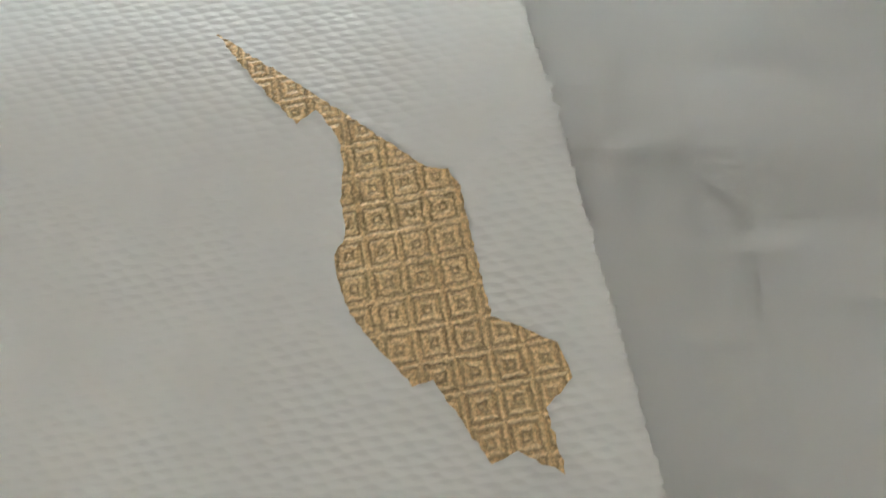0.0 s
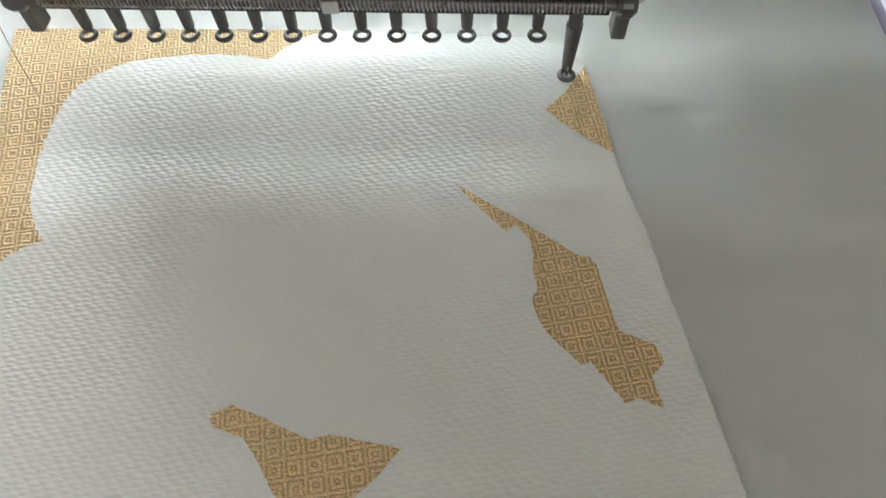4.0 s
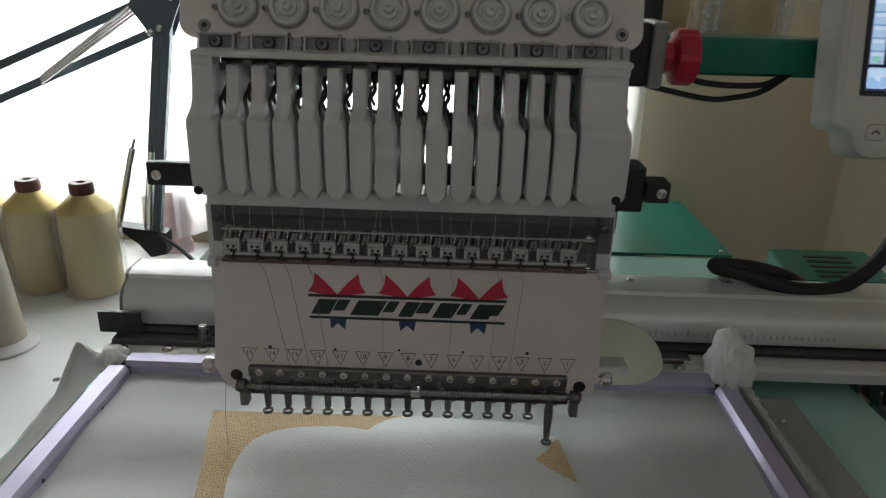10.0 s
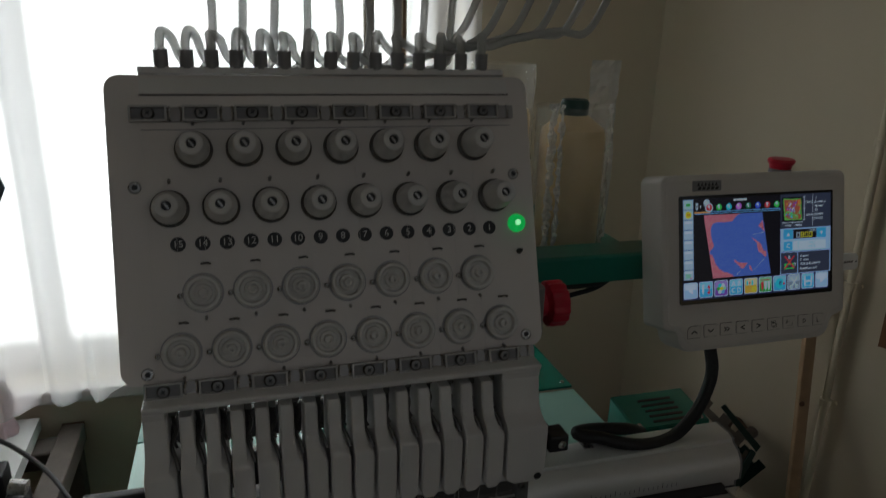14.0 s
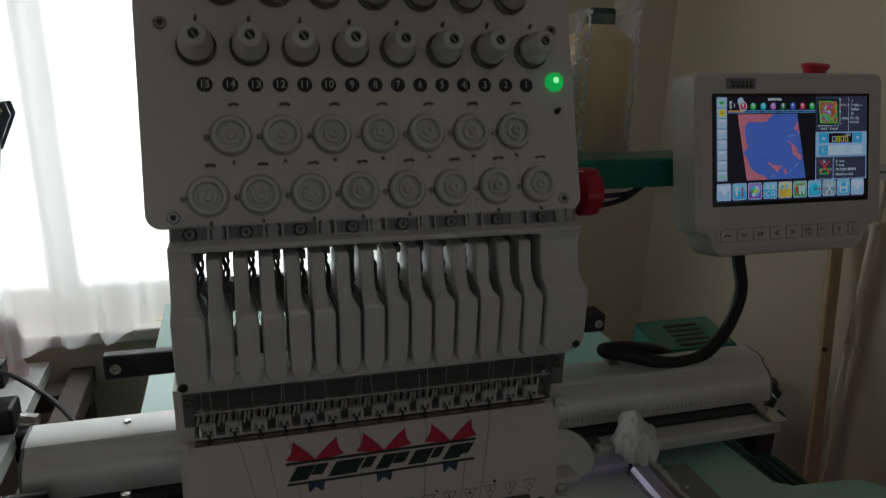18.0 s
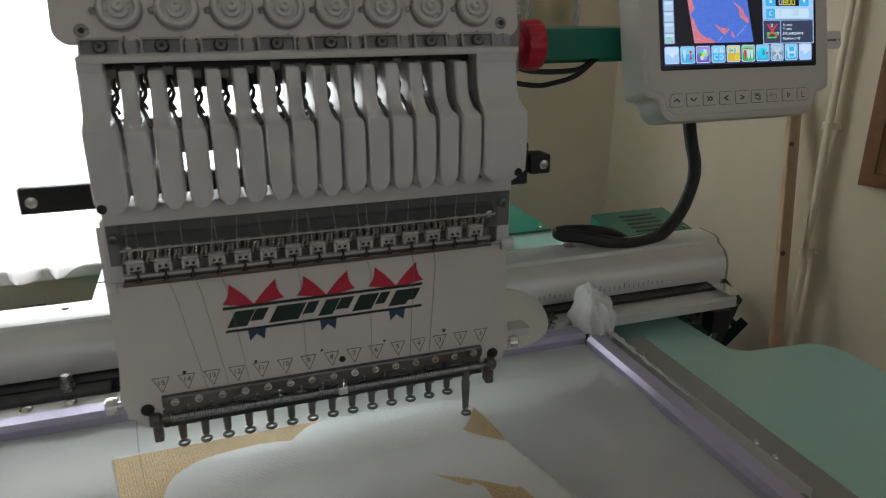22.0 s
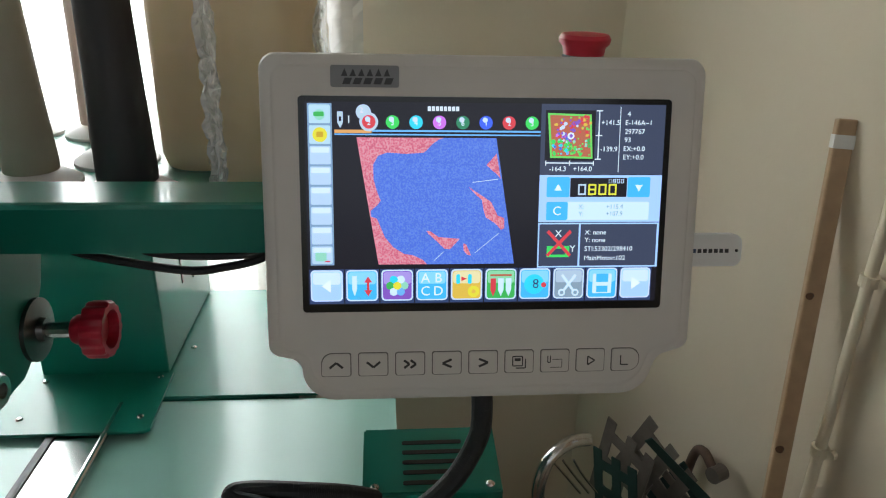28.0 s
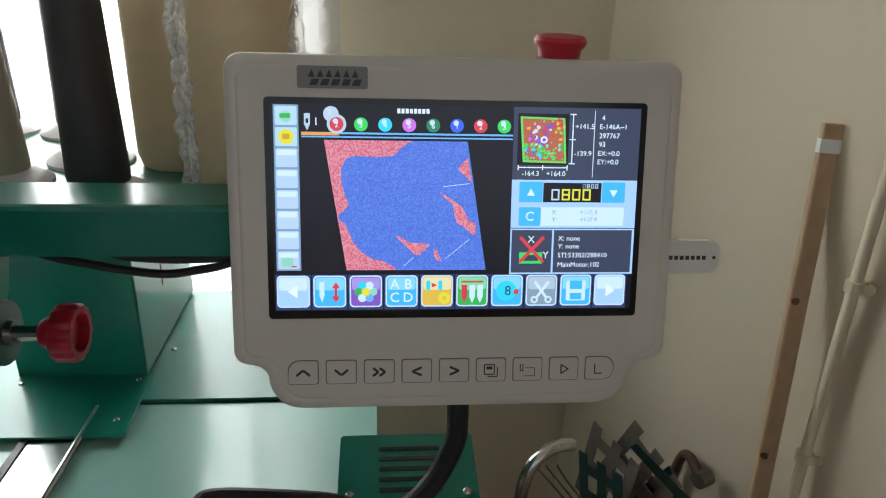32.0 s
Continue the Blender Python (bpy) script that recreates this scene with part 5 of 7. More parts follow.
# right border of the design, sheared like its left one
edge_r = [(0.116, 0.012), (0.125, -0.037), (0.150, -0.156), (0.166, -0.24)]
edge_l = [(-0.152, 0.032), (-0.133, -0.064), (-0.1205, -0.123), (-0.092, -0.24)]
scallop = curve2([(-0.028, -0.225), (-0.060, -0.212), (-0.080, -0.195)]) + curve2([(-0.080, -0.195), (-0.094, -0.165), (-0.101, -0.147), (-0.102, -0.133)]) + curve2([(-0.102, -0.133), (-0.114, -0.124), (-0.119, -0.115), (-0.118, -0.102), (-0.111, -0.092), (-0.101, -0.086)]) \
    + curve2([(-0.101, -0.086), (-0.111, -0.070), (-0.117, -0.047), (-0.116, -0.024), (-0.110, -0.006), (-0.098, 0.005), (-0.084, 0.011), (-0.052, 0.015), (-0.027, 0.012)]) + [(-0.024, 0.017), (-0.015, 0.027), (-0.006, 0.032), (0.004, 0.034)]
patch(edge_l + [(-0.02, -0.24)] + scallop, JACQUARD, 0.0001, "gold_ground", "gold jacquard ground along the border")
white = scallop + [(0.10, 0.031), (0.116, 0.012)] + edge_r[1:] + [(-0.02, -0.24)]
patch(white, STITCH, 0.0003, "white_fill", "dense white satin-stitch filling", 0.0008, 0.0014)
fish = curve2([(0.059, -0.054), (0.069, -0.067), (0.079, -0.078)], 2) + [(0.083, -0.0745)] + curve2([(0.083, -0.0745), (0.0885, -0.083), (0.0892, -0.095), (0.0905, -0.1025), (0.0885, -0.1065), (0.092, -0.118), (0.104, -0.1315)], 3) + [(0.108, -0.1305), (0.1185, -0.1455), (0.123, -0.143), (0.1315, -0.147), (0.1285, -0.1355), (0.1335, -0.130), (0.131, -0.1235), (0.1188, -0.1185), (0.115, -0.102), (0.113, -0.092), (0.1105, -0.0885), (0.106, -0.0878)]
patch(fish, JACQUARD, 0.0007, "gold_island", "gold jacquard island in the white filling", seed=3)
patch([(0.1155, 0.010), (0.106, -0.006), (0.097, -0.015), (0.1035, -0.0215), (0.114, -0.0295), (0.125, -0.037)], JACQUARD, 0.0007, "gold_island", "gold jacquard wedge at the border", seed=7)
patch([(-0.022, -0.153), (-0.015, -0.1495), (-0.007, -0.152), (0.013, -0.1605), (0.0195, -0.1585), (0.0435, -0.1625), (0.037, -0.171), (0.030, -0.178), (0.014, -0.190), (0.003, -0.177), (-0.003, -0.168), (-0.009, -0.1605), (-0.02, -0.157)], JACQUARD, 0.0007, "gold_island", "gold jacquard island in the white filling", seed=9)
part("loose_thread", tube(B(), smooth_path([(-0.058, 0.004, 0.0012), (-0.056, -0.001, 0.0018), (-0.060, -0.006, 0.001), (-0.064, -0.003, 0.0016)], 5), 0.0002, 4), THREAD, cloth)

hoop = thing("hoop_frame", (0.0, -0.2, 0.0), "lilac anodised rectangular embroidery hoop frame", "hoop frame")
bar_prof = [(0.0, -0.012), (0.0, 0.0055), (0.0035, 0.0095), (0.0165, 0.0095), (0.020, 0.0055), (0.020, -0.012)]
part("back_bar", extrude_x(B(), [(y + 0.085, z) for y, z in bar_prof], -0.2455, 0.2605), LILAC, hoop)
for x, nm in ((-0.259, "side_bar"), (0.2575, "side_bar")):
    bm = extrude_x(B(), bar_prof, -0.47, 0.080)
    bmesh.ops.transform(bm, matrix=pose(x + 0.020, 0, 0, 0, 0, 90), verts=bm.verts)
    part(nm, bm, LILAC, hoop)
part("front_bar", extrude_x(B(), [(y - 0.492, z) for y, z in bar_prof], -0.259, 0.2775), LILAC, hoop)
for x, y in ((-0.2465, 0.095), (0.2615, 0.095)):
    part("bar_end", box(B(), x - 0.002, x + 0.002, y - 0.0098, y + 0.0098, -0.011, 0.008, 0.001), BLACK, hoop)
for x in (-0.249, 0.2675):
    part("bar_end", box(B(), x - 0.0098, x + 0.0098, 0.080, 0.083, -0.011, 0.008, 0.001), BLACK, hoop)
bm = B()
for k in range(6):
    y = 0.03 - k * 0.085
    cyl(bm, (-0.2395, y, 0.0), (-0.2385, y, 0.0), 0.0016, seg=8)
part("pin_holes", bm, BLACK, hoop)
# clear edge clamp along the far side bar
part("edge_clamp", box(B(), 0.279, 0.335, -0.46, 0.100, -0.0185, -0.012, 0.002), CLAMP, hoop, "translucent grey edge clamp strip")
part("clamp_tube", extrude_x(B(), [(0, -0.0115), (0.0015, 0.003), (0.008, 0.0075), (0.0145, 0.003), (0.016, -0.0115)], -0.155, 0.072), CLEAR_GREY, hoop, "clear plastic channel beside the bar").matrix_basis = pose(0.2955, 0, 0, 0, 0, 90)
part("clamp_lip", box(B(), 0.279, 0.287, -0.46, -0.155, -0.0115, 0.002, 0.002), CLAMP, hoop)
for y in (0.03, -0.12, -0.14):
    part("clamp_screw", lathe(B(), [(0, 0.002), (0.002, 0.0018), (0.003, 0.0004), (0.003, 0)], Matrix.Translation((0.312, y + 0.035, -0.012)), 12), STEEL, hoop)


def crumple(name, cx, cy, cz, sx, sy, sz, mat, label, cat, seed, flatten=0.6):
    bm = B()
    bmesh.ops.create_icosphere(bm, subdivisions=4, radius=1)
    for v in bm.verts:
        p = v.co.copy()
        q = 0.34 * noise.noise(p * 1.6 + Vector((seed, 0, 0))) + 0.16 * abs(noise.noise(p * 4.2 + Vector((0, seed, 0)))) + 0.05 * noise.noise(p * 11) + 0.16 * abs(math.sin(4.5 * math.atan2(p.y, p.x) + 2.5 * p.z + seed)) * (1 - 0.4 * p.z)
        p *= 1 + q
        p.z = p.z if p.z > -flatten else -flatten + 0.1 * (p.z + flatten)
        v.co = (cx + p.x * sx, cy + p.y * sy, cz + p.z * sz)
    return solo(name, bm, mat, label, cat, smooth=True)


TISSUE = material("white_tissue_backing", (0.74, 0.74, 0.72), 0.7, vary=0.04, scale=30, bump=0.0004, fine=260)
crumple("gathered_cloth", 0.276, 0.104, 0.016, 0.0155, 0.024, 0.027, TISSUE, "bunched white cloth knotted at the hoop corner", "cloth", 4)
crumple("gathered_cloth", -0.260, 0.097, 0.005, 0.012, 0.012, 0.010, TISSUE, "bunched white cloth at the hoop corner", "cloth", 8)
# torn strip of backing hanging out along the far bar
bm = B()
prev = None
for i in range(40):
    y = 0.092 - i * 0.0036
    w = 0.006 + 0.005 * abs(noise.noise(Vector((i * 0.35, 2, 0))))
    a = bm.verts.new((0.2785, y, 0.0115 + 0.002 * noise.noise(Vector((i * 0.3, 0, 1)))))
    b = bm.verts.new((0.2785 + 1.5 * w * (1 - i / 60), y, 0.0085 - 0.002 * noise.noise(Vector((i * 0.3, 5, 1)))))
    if prev:
        bm.faces.new((prev[0], a, b, prev[1]))
    prev = (a, b)
bmesh.ops.solidify(bm, geom=bm.faces, thickness=0.0004)
solo("torn_strip", bm, TISSUE, "ragged white cloth strip under the hoop bar", "cloth")
# paper-white oval shield beside the needles
bm = B()
o = [(0.143, 0.026), (0.172, 0.025), (0.191, 0.029), (0.200, 0.037), (0.2005, 0.047), (0.194, 0.062), (0.181, 0.074), (0.165, 0.081), (0.143, 0.083)]
slab(bm, curve2(o, 4), pose(0, 0.052, 0, 90, 0, 0), 0.003)
bmesh.ops.bevel(bm, geom=bm.edges, offset=0.0006, segments=1, affect="EDGES")
solo("oval_shield", bm, SHIELD, "cream-white oval plastic shield behind the hoop", "shield")
bm, gx = B(), []
for i in range(15):
    t = i / 14
    col_ = []
    for j in range(40):
        y = 0.104 - j * 0.0138
        ridge = 0.036 * math.exp(-abs(j - 1.2) / 1.5) * math.exp(-((t - 0.5) / 0.22) ** 2)
        z = 0.006 * (1 - t) - 0.030 * t ** 1.5 + ridge + 0.0035 * noise.noise(Vector((i * 0.5, j * 0.35, 2))) * (0.3 + t)
        col_.append(bm.verts.new((-0.260 - t * (0.050 + 0.012 * noise.noise(Vector((0, j * 0.22, 4)))), y, z)))
    gx.append(col_)
for p, q in zip(gx, gx[1:]):
    for j in range(39):
        bm.faces.new((p[j], q[j], q[j + 1], p[j + 1]))
bmesh.ops.solidify(bm, geom=bm.faces, thickness=0.0005)
solo("draped_cloth", bm, TISSUE, "loose white backing cloth draped over the hoop side", "cloth", smooth=True)

# ---- x drive beam ----
drive = thing("drive_beam", (0.1, 0.25, -0.02), "silver aluminium drive beam with a printed scale", "drive beam")
prof = [(0.158, -0.012), (0.158, 0.012), (0.152, 0.012), (0.152, 0.026), (0.1545, 0.036), (0.161, 0.044), (0.172, 0.0495), (0.1725, 0.0535), (0.181, 0.056), (0.205, 0.056), (0.205, -0.012)]
part("beam_cover", extrude_x(B(), prof, -0.274, -0.05), ALU, drive, "satin aluminium beam cover", smooth=True)
part("beam_cover", extrude_x(B(), prof, 0.05, 0.474), ALU, drive, "satin aluminium beam cover", smooth=True)
part("beam_core", extrude_x(B(), [(0.156, -0.010), (0.156, 0.03), (0.200, 0.03), (0.200, -0.010)], -0.05, 0.05), DARK_STEEL, drive)
part("beam_end", extrude_x(B(), prof, 0.4742, 0.477), GREY_PLASTIC, drive)
part("beam_end", extrude_x(B(), prof, -0.277, -0.2742), GREY_PLASTIC, drive)
for i in range(34):
    x = 0.195 + i * 0.0059
    h = 0.0065 if i % 5 == 0 else 0.004
    part("scale_mark", box(B(), x, x + 0.0005, 0.1516, 0.1524, 0.018, 0.018 + h), INK, drive)
for x in (-0.195, -0.10, 0.205, 0.402):
    part("cover_screw", lathe(B(), [(0, 0.002), (0.0022, 0.0018), (0.0034, 0.0006), (0.0034, 0)], Matrix.Translation((x, 0.192, 0.056)), 12), STEEL, drive, smooth=True)
part("belt_slot", box(B(), -0.276, 0.452, 0.138, 0.1578, -0.010, 0.0105), BLACK, drive, "black belt slot")
part("guide_rail", extrude_x(B(), [(0.116, -0.005), (0.116, 0.004), (0.119, 0.007), (0.1378, 0.007), (0.1378, -0.005)], 0.245, 0.462), ALU, drive)
part("guide_rail", extrude_x(B(), [(0.118, -0.018), (0.118, 0.003), (0.1378, 0.003), (0.1378, -0.018)], -0.278, 0.20), DARK_STEEL, drive)
part("rail_end", box(B(), 0.446, 0.464, 0.111, 0.140, 0.0106, 0.0135, 0.001), STEEL, drive)
for i, (x, y, z, s) in enumerate(((0.462, 0.135, -0.028, 0.016), (0.468, 0.156, -0.012, 0.013))):
    part("end_bracket", box(B(), x - s, x + s * 0.5, y - 0.006, y + 0.012, z - 0.014, z + 0.012, 0.001), BLACK, drive, "black angle bracket")
part("end_tab", box(B(), 0.464, 0.486, 0.162, 0.172, -0.035, -0.012, 0.001), BLACK, drive)
part("carriage", box(B(), 0.155, 0.252, 0.126, 0.146, -0.006, 0.009, 0.002), DARK_STEEL, drive, "dark hoop carriage plate")
part("carriage", box(B(), -0.276, -0.16, 0.126, 0.146, -0.004, 0.009, 0.002), SHADOW_GREY, drive, "dark grey hoop carriage plate")
part("carriage_tab", box(B(), -0.291, -0.252, 0.137, 0.142, 0.0092, 0.030, 0.001), BLACK, drive)
part("hoop_plate", box(B(), -0.282, -0.15, 0.1065, 0.1255, -0.004, 0.004, 0.001), ALU, drive)
part("hoop_plate", box(B(), 0.165, 0.268, 0.1065, 0.1255, -0.004, 0.004, 0.001), ALU, drive)
sc = part("plate_screw", lathe(B(), [(0, 0.003), (0.003, 0.0026), (0.0048, 0.0008), (0.0048, 0)], Matrix.Translation((-0.262, 0.118, 0.004)), 14), STEEL, drive, smooth=True)
for v in ((0.041, 0, 0), (0.073, 0, 0), (0.455, 0, 0), (0.50, 0, 0)):
    again(sc, "plate_screw", v)
for x in (-0.1925, 0.196):
    part("stop_stud", lathe(B(), [(0, 0.014), (0.004, 0.0136), (0.0048, 0.011), (0.0048, 0.004), (0.006, 0.003), (0.006, 0)], Matrix.Translation((x, 0.133, 0.009)), 14), STEEL_GREY, drive)

# green vent box on the beam's far side
vent = thing("vent_box", (0.43, 0.29, -0.02), "small green enamelled box with vent slots", "vent box")
bm = B()
slab(bm, [(0.218, 0.0), (0.284, 0.0), (0.284, 0.060), (0.220, 0.050)], pose(0.479, 0, 0, 90, 0, 90), 0.104)
bmesh.ops.bevel(bm, geom=bm.edges, offset=0.0015, segments=2, affect="EDGES")
part("casing", bm, GREEN, vent)
for i in range(5):
    y = 0.229 + i * 0.0096
    part("vent_slot", slab(B(), rounded(0.405, 0.452, -0.0019, 0.0019, 0.0018), pose(0, y, 0.0505 + (y - 0.221) * 0.157 + 0.0004, 9.0, 0, 0), 0.0006), BLACK, vent)
for x, y in ((0.384, 0.226), (0.470, 0.226)):
    part("screw", lathe(B(), [(0, 0.002), (0.002, 0.0018), (0.0034, 0.0006), (0.0034, 0)], pose(x, y, 0.0513, 9.0, 0, 0), 12), STEEL, vent)
part("plinth", box(B(), 0.38, 0.476, 0.222, 0.280, -0.012, -0.0002), GREEN, vent)

hose = thing("cable_hose", (0.3, 0.23, 0.049), "black ribbed cable hose rising to the control panel", "cable hose")
pts = smooth_path([(0.386, 0.222, 0.044), (0.362, 0.214, 0.057), (0.330, 0.2075, 0.0665), (0.303, 0.2065, 0.0695), (0.2885, 0.2035, 0.0705), (0.2920, 0.1975, 0.0690), (0.314, 0.1915, 0.0665), (0.338, 0.183, 0.0610), (0.370, 0.182, 0.0560), (0.405, 0.187, 0.0590), (0.436, 0.195, 0.080), (0.454, 0.202, 0.110), (0.457, 0.205, 0.133), (0.455, 0.213, 0.158), (0.446, 0.218, 0.205)], 9)
part("hose", tube(B(), pts, 0.0068, 14), RUBBER, hose, smooth=True)
bm = B()
for i in range(1, len(pts) - 1):
    d = (pts[i + 1] - pts[i - 1]).normalized()
    for f_ in (0, 0.33, 0.66):
        c = pts[i].lerp(pts[i + 1], f_)
        cyl(bm, c - d * 0.0006, c + d * 0.0006, 0.0072, seg=14)
part("ribs", bm, RUBBER, hose)
part("hose_clip", box(B(), 0.292, 0.304, 0.190, 0.2045, 0.0562, 0.0575, 0.0004), STEEL_GREY, hose)

# ---- control panel: u to the right, v up the screen, from the middle of the screen's lower edge ----
MM = pose(0.444, 0.142, 0.2485, 90 - 13.5, 0, 0)
mon = thing("control_panel", (0.444, 0.16, 0.20), "off-white control panel with a lit colour touch screen", "control panel")


def mp(u, v, h=0.0):
    return MM @ Matrix.Translation((u / 1000, v / 1000, h / 1000))


def flat(name, o, mat, h, parent, depth=0.25, label=""):
    return part(name, slab(B(), [(x / 1000, y / 1000) for x, y in o], mp(0, 0, h), depth / 1000), mat, parent, label)


def rect(u0, u1, v0, v1, r=0.0):
    return rounded(u0, u1, v0, v1, r) if r else [(u0, v0), (u1, v0), (u1, v1), (u0, v1)]


def arc(cx, cy, r, a0, a1, n=6):
    return [(cx + r * math.cos(radians(a0 + (a1 - a0) * i / n)), cy + r * math.sin(radians(a0 + (a1 - a0) * i / n))) for i in range(n + 1)]


outline = arc(104, 116.5, 8.2, 0, 90) + arc(-104, 116.5, 8.2, 90, 180) + [(-112, 40)] + arc(-105.6, -22.5, 6.2, 180, 250) + arc(-103.5, -38.5, 9, 70, 15, 4) + arc(-78, -36, 17, 190, 270) + arc(75.5, -36, 17, 270, 350) + arc(102, -39.0, 9, 165, 105, 4) + arc(105.6, -22, 6.2, 290, 360)


def shell(bm, o, levels):
    """Loft an outline through (shrink towards its middle, height) levels."""
    cx, cy = 0.0, 38.0
    rings = []
    for s, h in levels:
        rings.append([bm.verts.new(mp(cx + (x - cx) * (1 - s / 110), cy + (y - cy) * (1 - s / 85), h) @ Vector()) for x, y in o])
    for p, q in zip(rings, rings[1:]):
        for i in range(len(p)):
            j = (i + 1) % len(p)
            bm.faces.new((p[i], p[j], q[j], q[i]))
    bm.faces.new(rings[0])
    bm.faces.new(rings[-1])
    return bm


case = part("casing", shell(B(), outline, [(3, -34), (0, -32), (0, -2), (1.0, 1.6), (3.2, 3.0), (5.0, 3.2)]), MON_WHITE, mon, "off-white moulded plastic casing", smooth=True)
part("inner_bezel", shell(B(), outline, [(6.0, 3.2), (6.6, 3.7), (8.0, 3.8)]), MON_WHITE, case, smooth=True)
flat("screen_recess", rect(-93, 93.5, -4, 104, 2), SCREEN_BLACK, 4.2, case, 0.4)
flat("badge", rect(-77.2, -44, 108.2, 118.6, 1.2), GREY_PLASTIC, 4.3, case, 0.5, "grey name badge with plain marks")
for i in range(6):
    u = -70.5 + i * 4.1
    flat("badge_mark", [(u - 1.6, 113.4), (u + 1.6, 113.4), (u + 0.2, 117)], BLACK, 4.5, case, 0.15)
for i in range(5):
    u = -71.5 + i * 5
    flat("badge_mark", [(u, 109.6), (u + 3.6, 109.6), (u + 4.8, 112.6), (u + 1.2, 112.6)], BLACK, 4.5, case, 0.15)

screen = flat("screen", rect(-90, 90.3, 0, 101.3), SC["black"], 4.5, mon, 0.3, "lit colour touch screen")
K = 4.7


def px(name, o, colour, k=0, label=""):
    return flat(name, o, SC[colour], K + 0.12 * k, screen, 0.1, label)


def word(text, size, u, v, colour, k=1, align="CENTER"):
    return part("screen_text", text_bm(text, size / 1000, mp(u, v, K + 0.12 * k), 0.0001, align), SC[colour], screen)


# left tool strip
px("tool_strip", rect(-88.6, -76.8, 20.5, 100.5), "strip")
for i in range(8):
    v1 = 99.8 - i * 9.95
    px("tool_button", rect(-87.8, -77.6, v1 - 8.9, v1, 0.8), "tile" if i > 1 else "pale", 1)
    px("tool_gloss", rect(-87.2, -78.2, v1 - 3.2, v1 - 0.6, 0.5), "gloss", 2) if i > 1 else None
px("tool_icon", arc(-82.7, 94.9, 2.6, 0, 360, 14)[:-1], "mint", 2)
px("tool_icon", rect(-85.6, -80.6, 94.2, 96.4, 0.5), "leaf", 3)
px("tool_icon", arc(-82.7, 85.4, 3.6, 0, 360, 16)[:-1], "yellow", 2)
px("tool_icon", rect(-84.4, -81.0, 84.2, 86.9, 0.6), "amber", 3)
px("tool_icon", rect(-86.2, -80.6, 22.6, 27.2, 0.5), "mint", 2)
px("tool_icon", rect(-81.4, -78.9, 22.2, 22.9), "red", 3)
# top bar: needle, current colour, colour balls
px("needle_icon", [(-74.2, 96.6), (-71.4, 96.6), (-71.4, 91.4), (-72.8, 88.6), (-74.2, 91.4)], "silver", 1)
px("needle_icon", rect(-73.4, -72.2, 92, 94.2, 0.4), "black", 2)
word("1", 5.2, -68.6, 92.6, "white")
px("colour_ball", arc(-61.5, 96.4, 3.7, 0, 360, 20)[:-1], "silver", 1)
word("2", 3.6, -62.4, 97.2, "white", 2)
px("colour_ball", arc(-58.9, 91.7, 4.6, 0, 360, 24)[:-1], "silver", 2)
for i, (c, n) in enumerate((("red", "2"), ("green", "3"), ("cyan", "4"), ("pink", "5"), ("forest", "6"), ("blue", "1"), ("red", "2"), ("green", "3"))):
    u = -58.9 + i * 11.55
    px("colour_ball", arc(u, 91.7, 3.3, 0, 360, 22)[:-1], c, 3)
    px("ball_gloss", arc(u - 0.5, 93.0, 1.3, 0, 360, 12)[:-1], "soft", 4)
    word(n, 3.6, u, 91.3, "white", 5)
for i in range(8):
    px("title_mark", rect(-30 + i * 2.0, -28.6 + i * 2.0, 97.2, 99.4), "white", 1)
px("progress_bar", rect(-75.6, -57.6, 86.3, 87.9), "orange", 1)
px("progress_bar", rect(-57.4, 26.4, 87.0, 87.9), "sky", 1)
px("progress_bar", rect(-75.6, 26.4, 85.3, 86.0), "sky", 1)
# sewing preview: the sheared design with the red part still to do
PX = lambda u, v: (-65.0 + u * 69.2 + (1 - v) * 10.3, 20.7 + v * 63.5)
px("design_ground", [PX(0, 0), PX(1, 0), PX(1, 1), PX(0, 1)], "ground", 1)
bl = [PX(*p) for p in ((0.355, 0.0), (0.33, 0.035), (0.26, 0.075), (0.20, 0.085), (0.13, 0.14), (0.08, 0.22), (0.06, 0.31), (0.045, 0.37), (0.005, 0.385), (0.01, 0.43), (0.06, 0.47), (0.095, 0.51), (0.08, 0.58), (0.07, 0.68), (0.085, 0.79), (0.13, 0.86), (0.20, 0.885), (0.33, 0.875), (0.46, 0.885), (0.485, 0.905), (0.53, 0.95), (0.58, 0.985), (0.62, 1.0), (1.0, 1.0), (1.0, 0.0))]
px("design_fill", bl, "design", 2)
for o in (((0.985, 0.88), (0.90, 0.79), (0.935, 0.75), (0.955, 0.73), (0.99, 0.685)), ((0.745, 0.62), (0.80, 0.545), (0.83, 0.515), (0.83, 0.44), (0.84, 0.375), (0.90, 0.33), (0.94, 0.275), (0.965, 0.29), (0.975, 0.37), (0.93, 0.39), (0.895, 0.50), (0.84, 0.545)),
          ((0.39, 0.27), (0.42, 0.265), (0.47, 0.22), (0.52, 0.215), (0.625, 0.205), (0.54, 0.12), (0.50, 0.125), (0.45, 0.19), (0.40, 0.245)), ((0.645, 0.165), (0.665, 0.16), (0.69, 0.07), (0.66, 0.075), (0.64, 0.11))):
    px("design_gap", [PX(*p) for p in o], "ground", 3)
for a, b in (((0.78, 0.655), (0.97, 0.68)), ((0.41, 0.03), (0.49, 0.10)), ((0.72, 0.09), (0.92, 0.25))):
    (x0, y0), (x1, y1) = PX(*a), PX(*b)
    px("jump_line", [(x0, y0 - 0.15), (x1, y1 - 0.15), (x1, y1 + 0.15), (x0, y0 + 0.15)], "soft", 4)
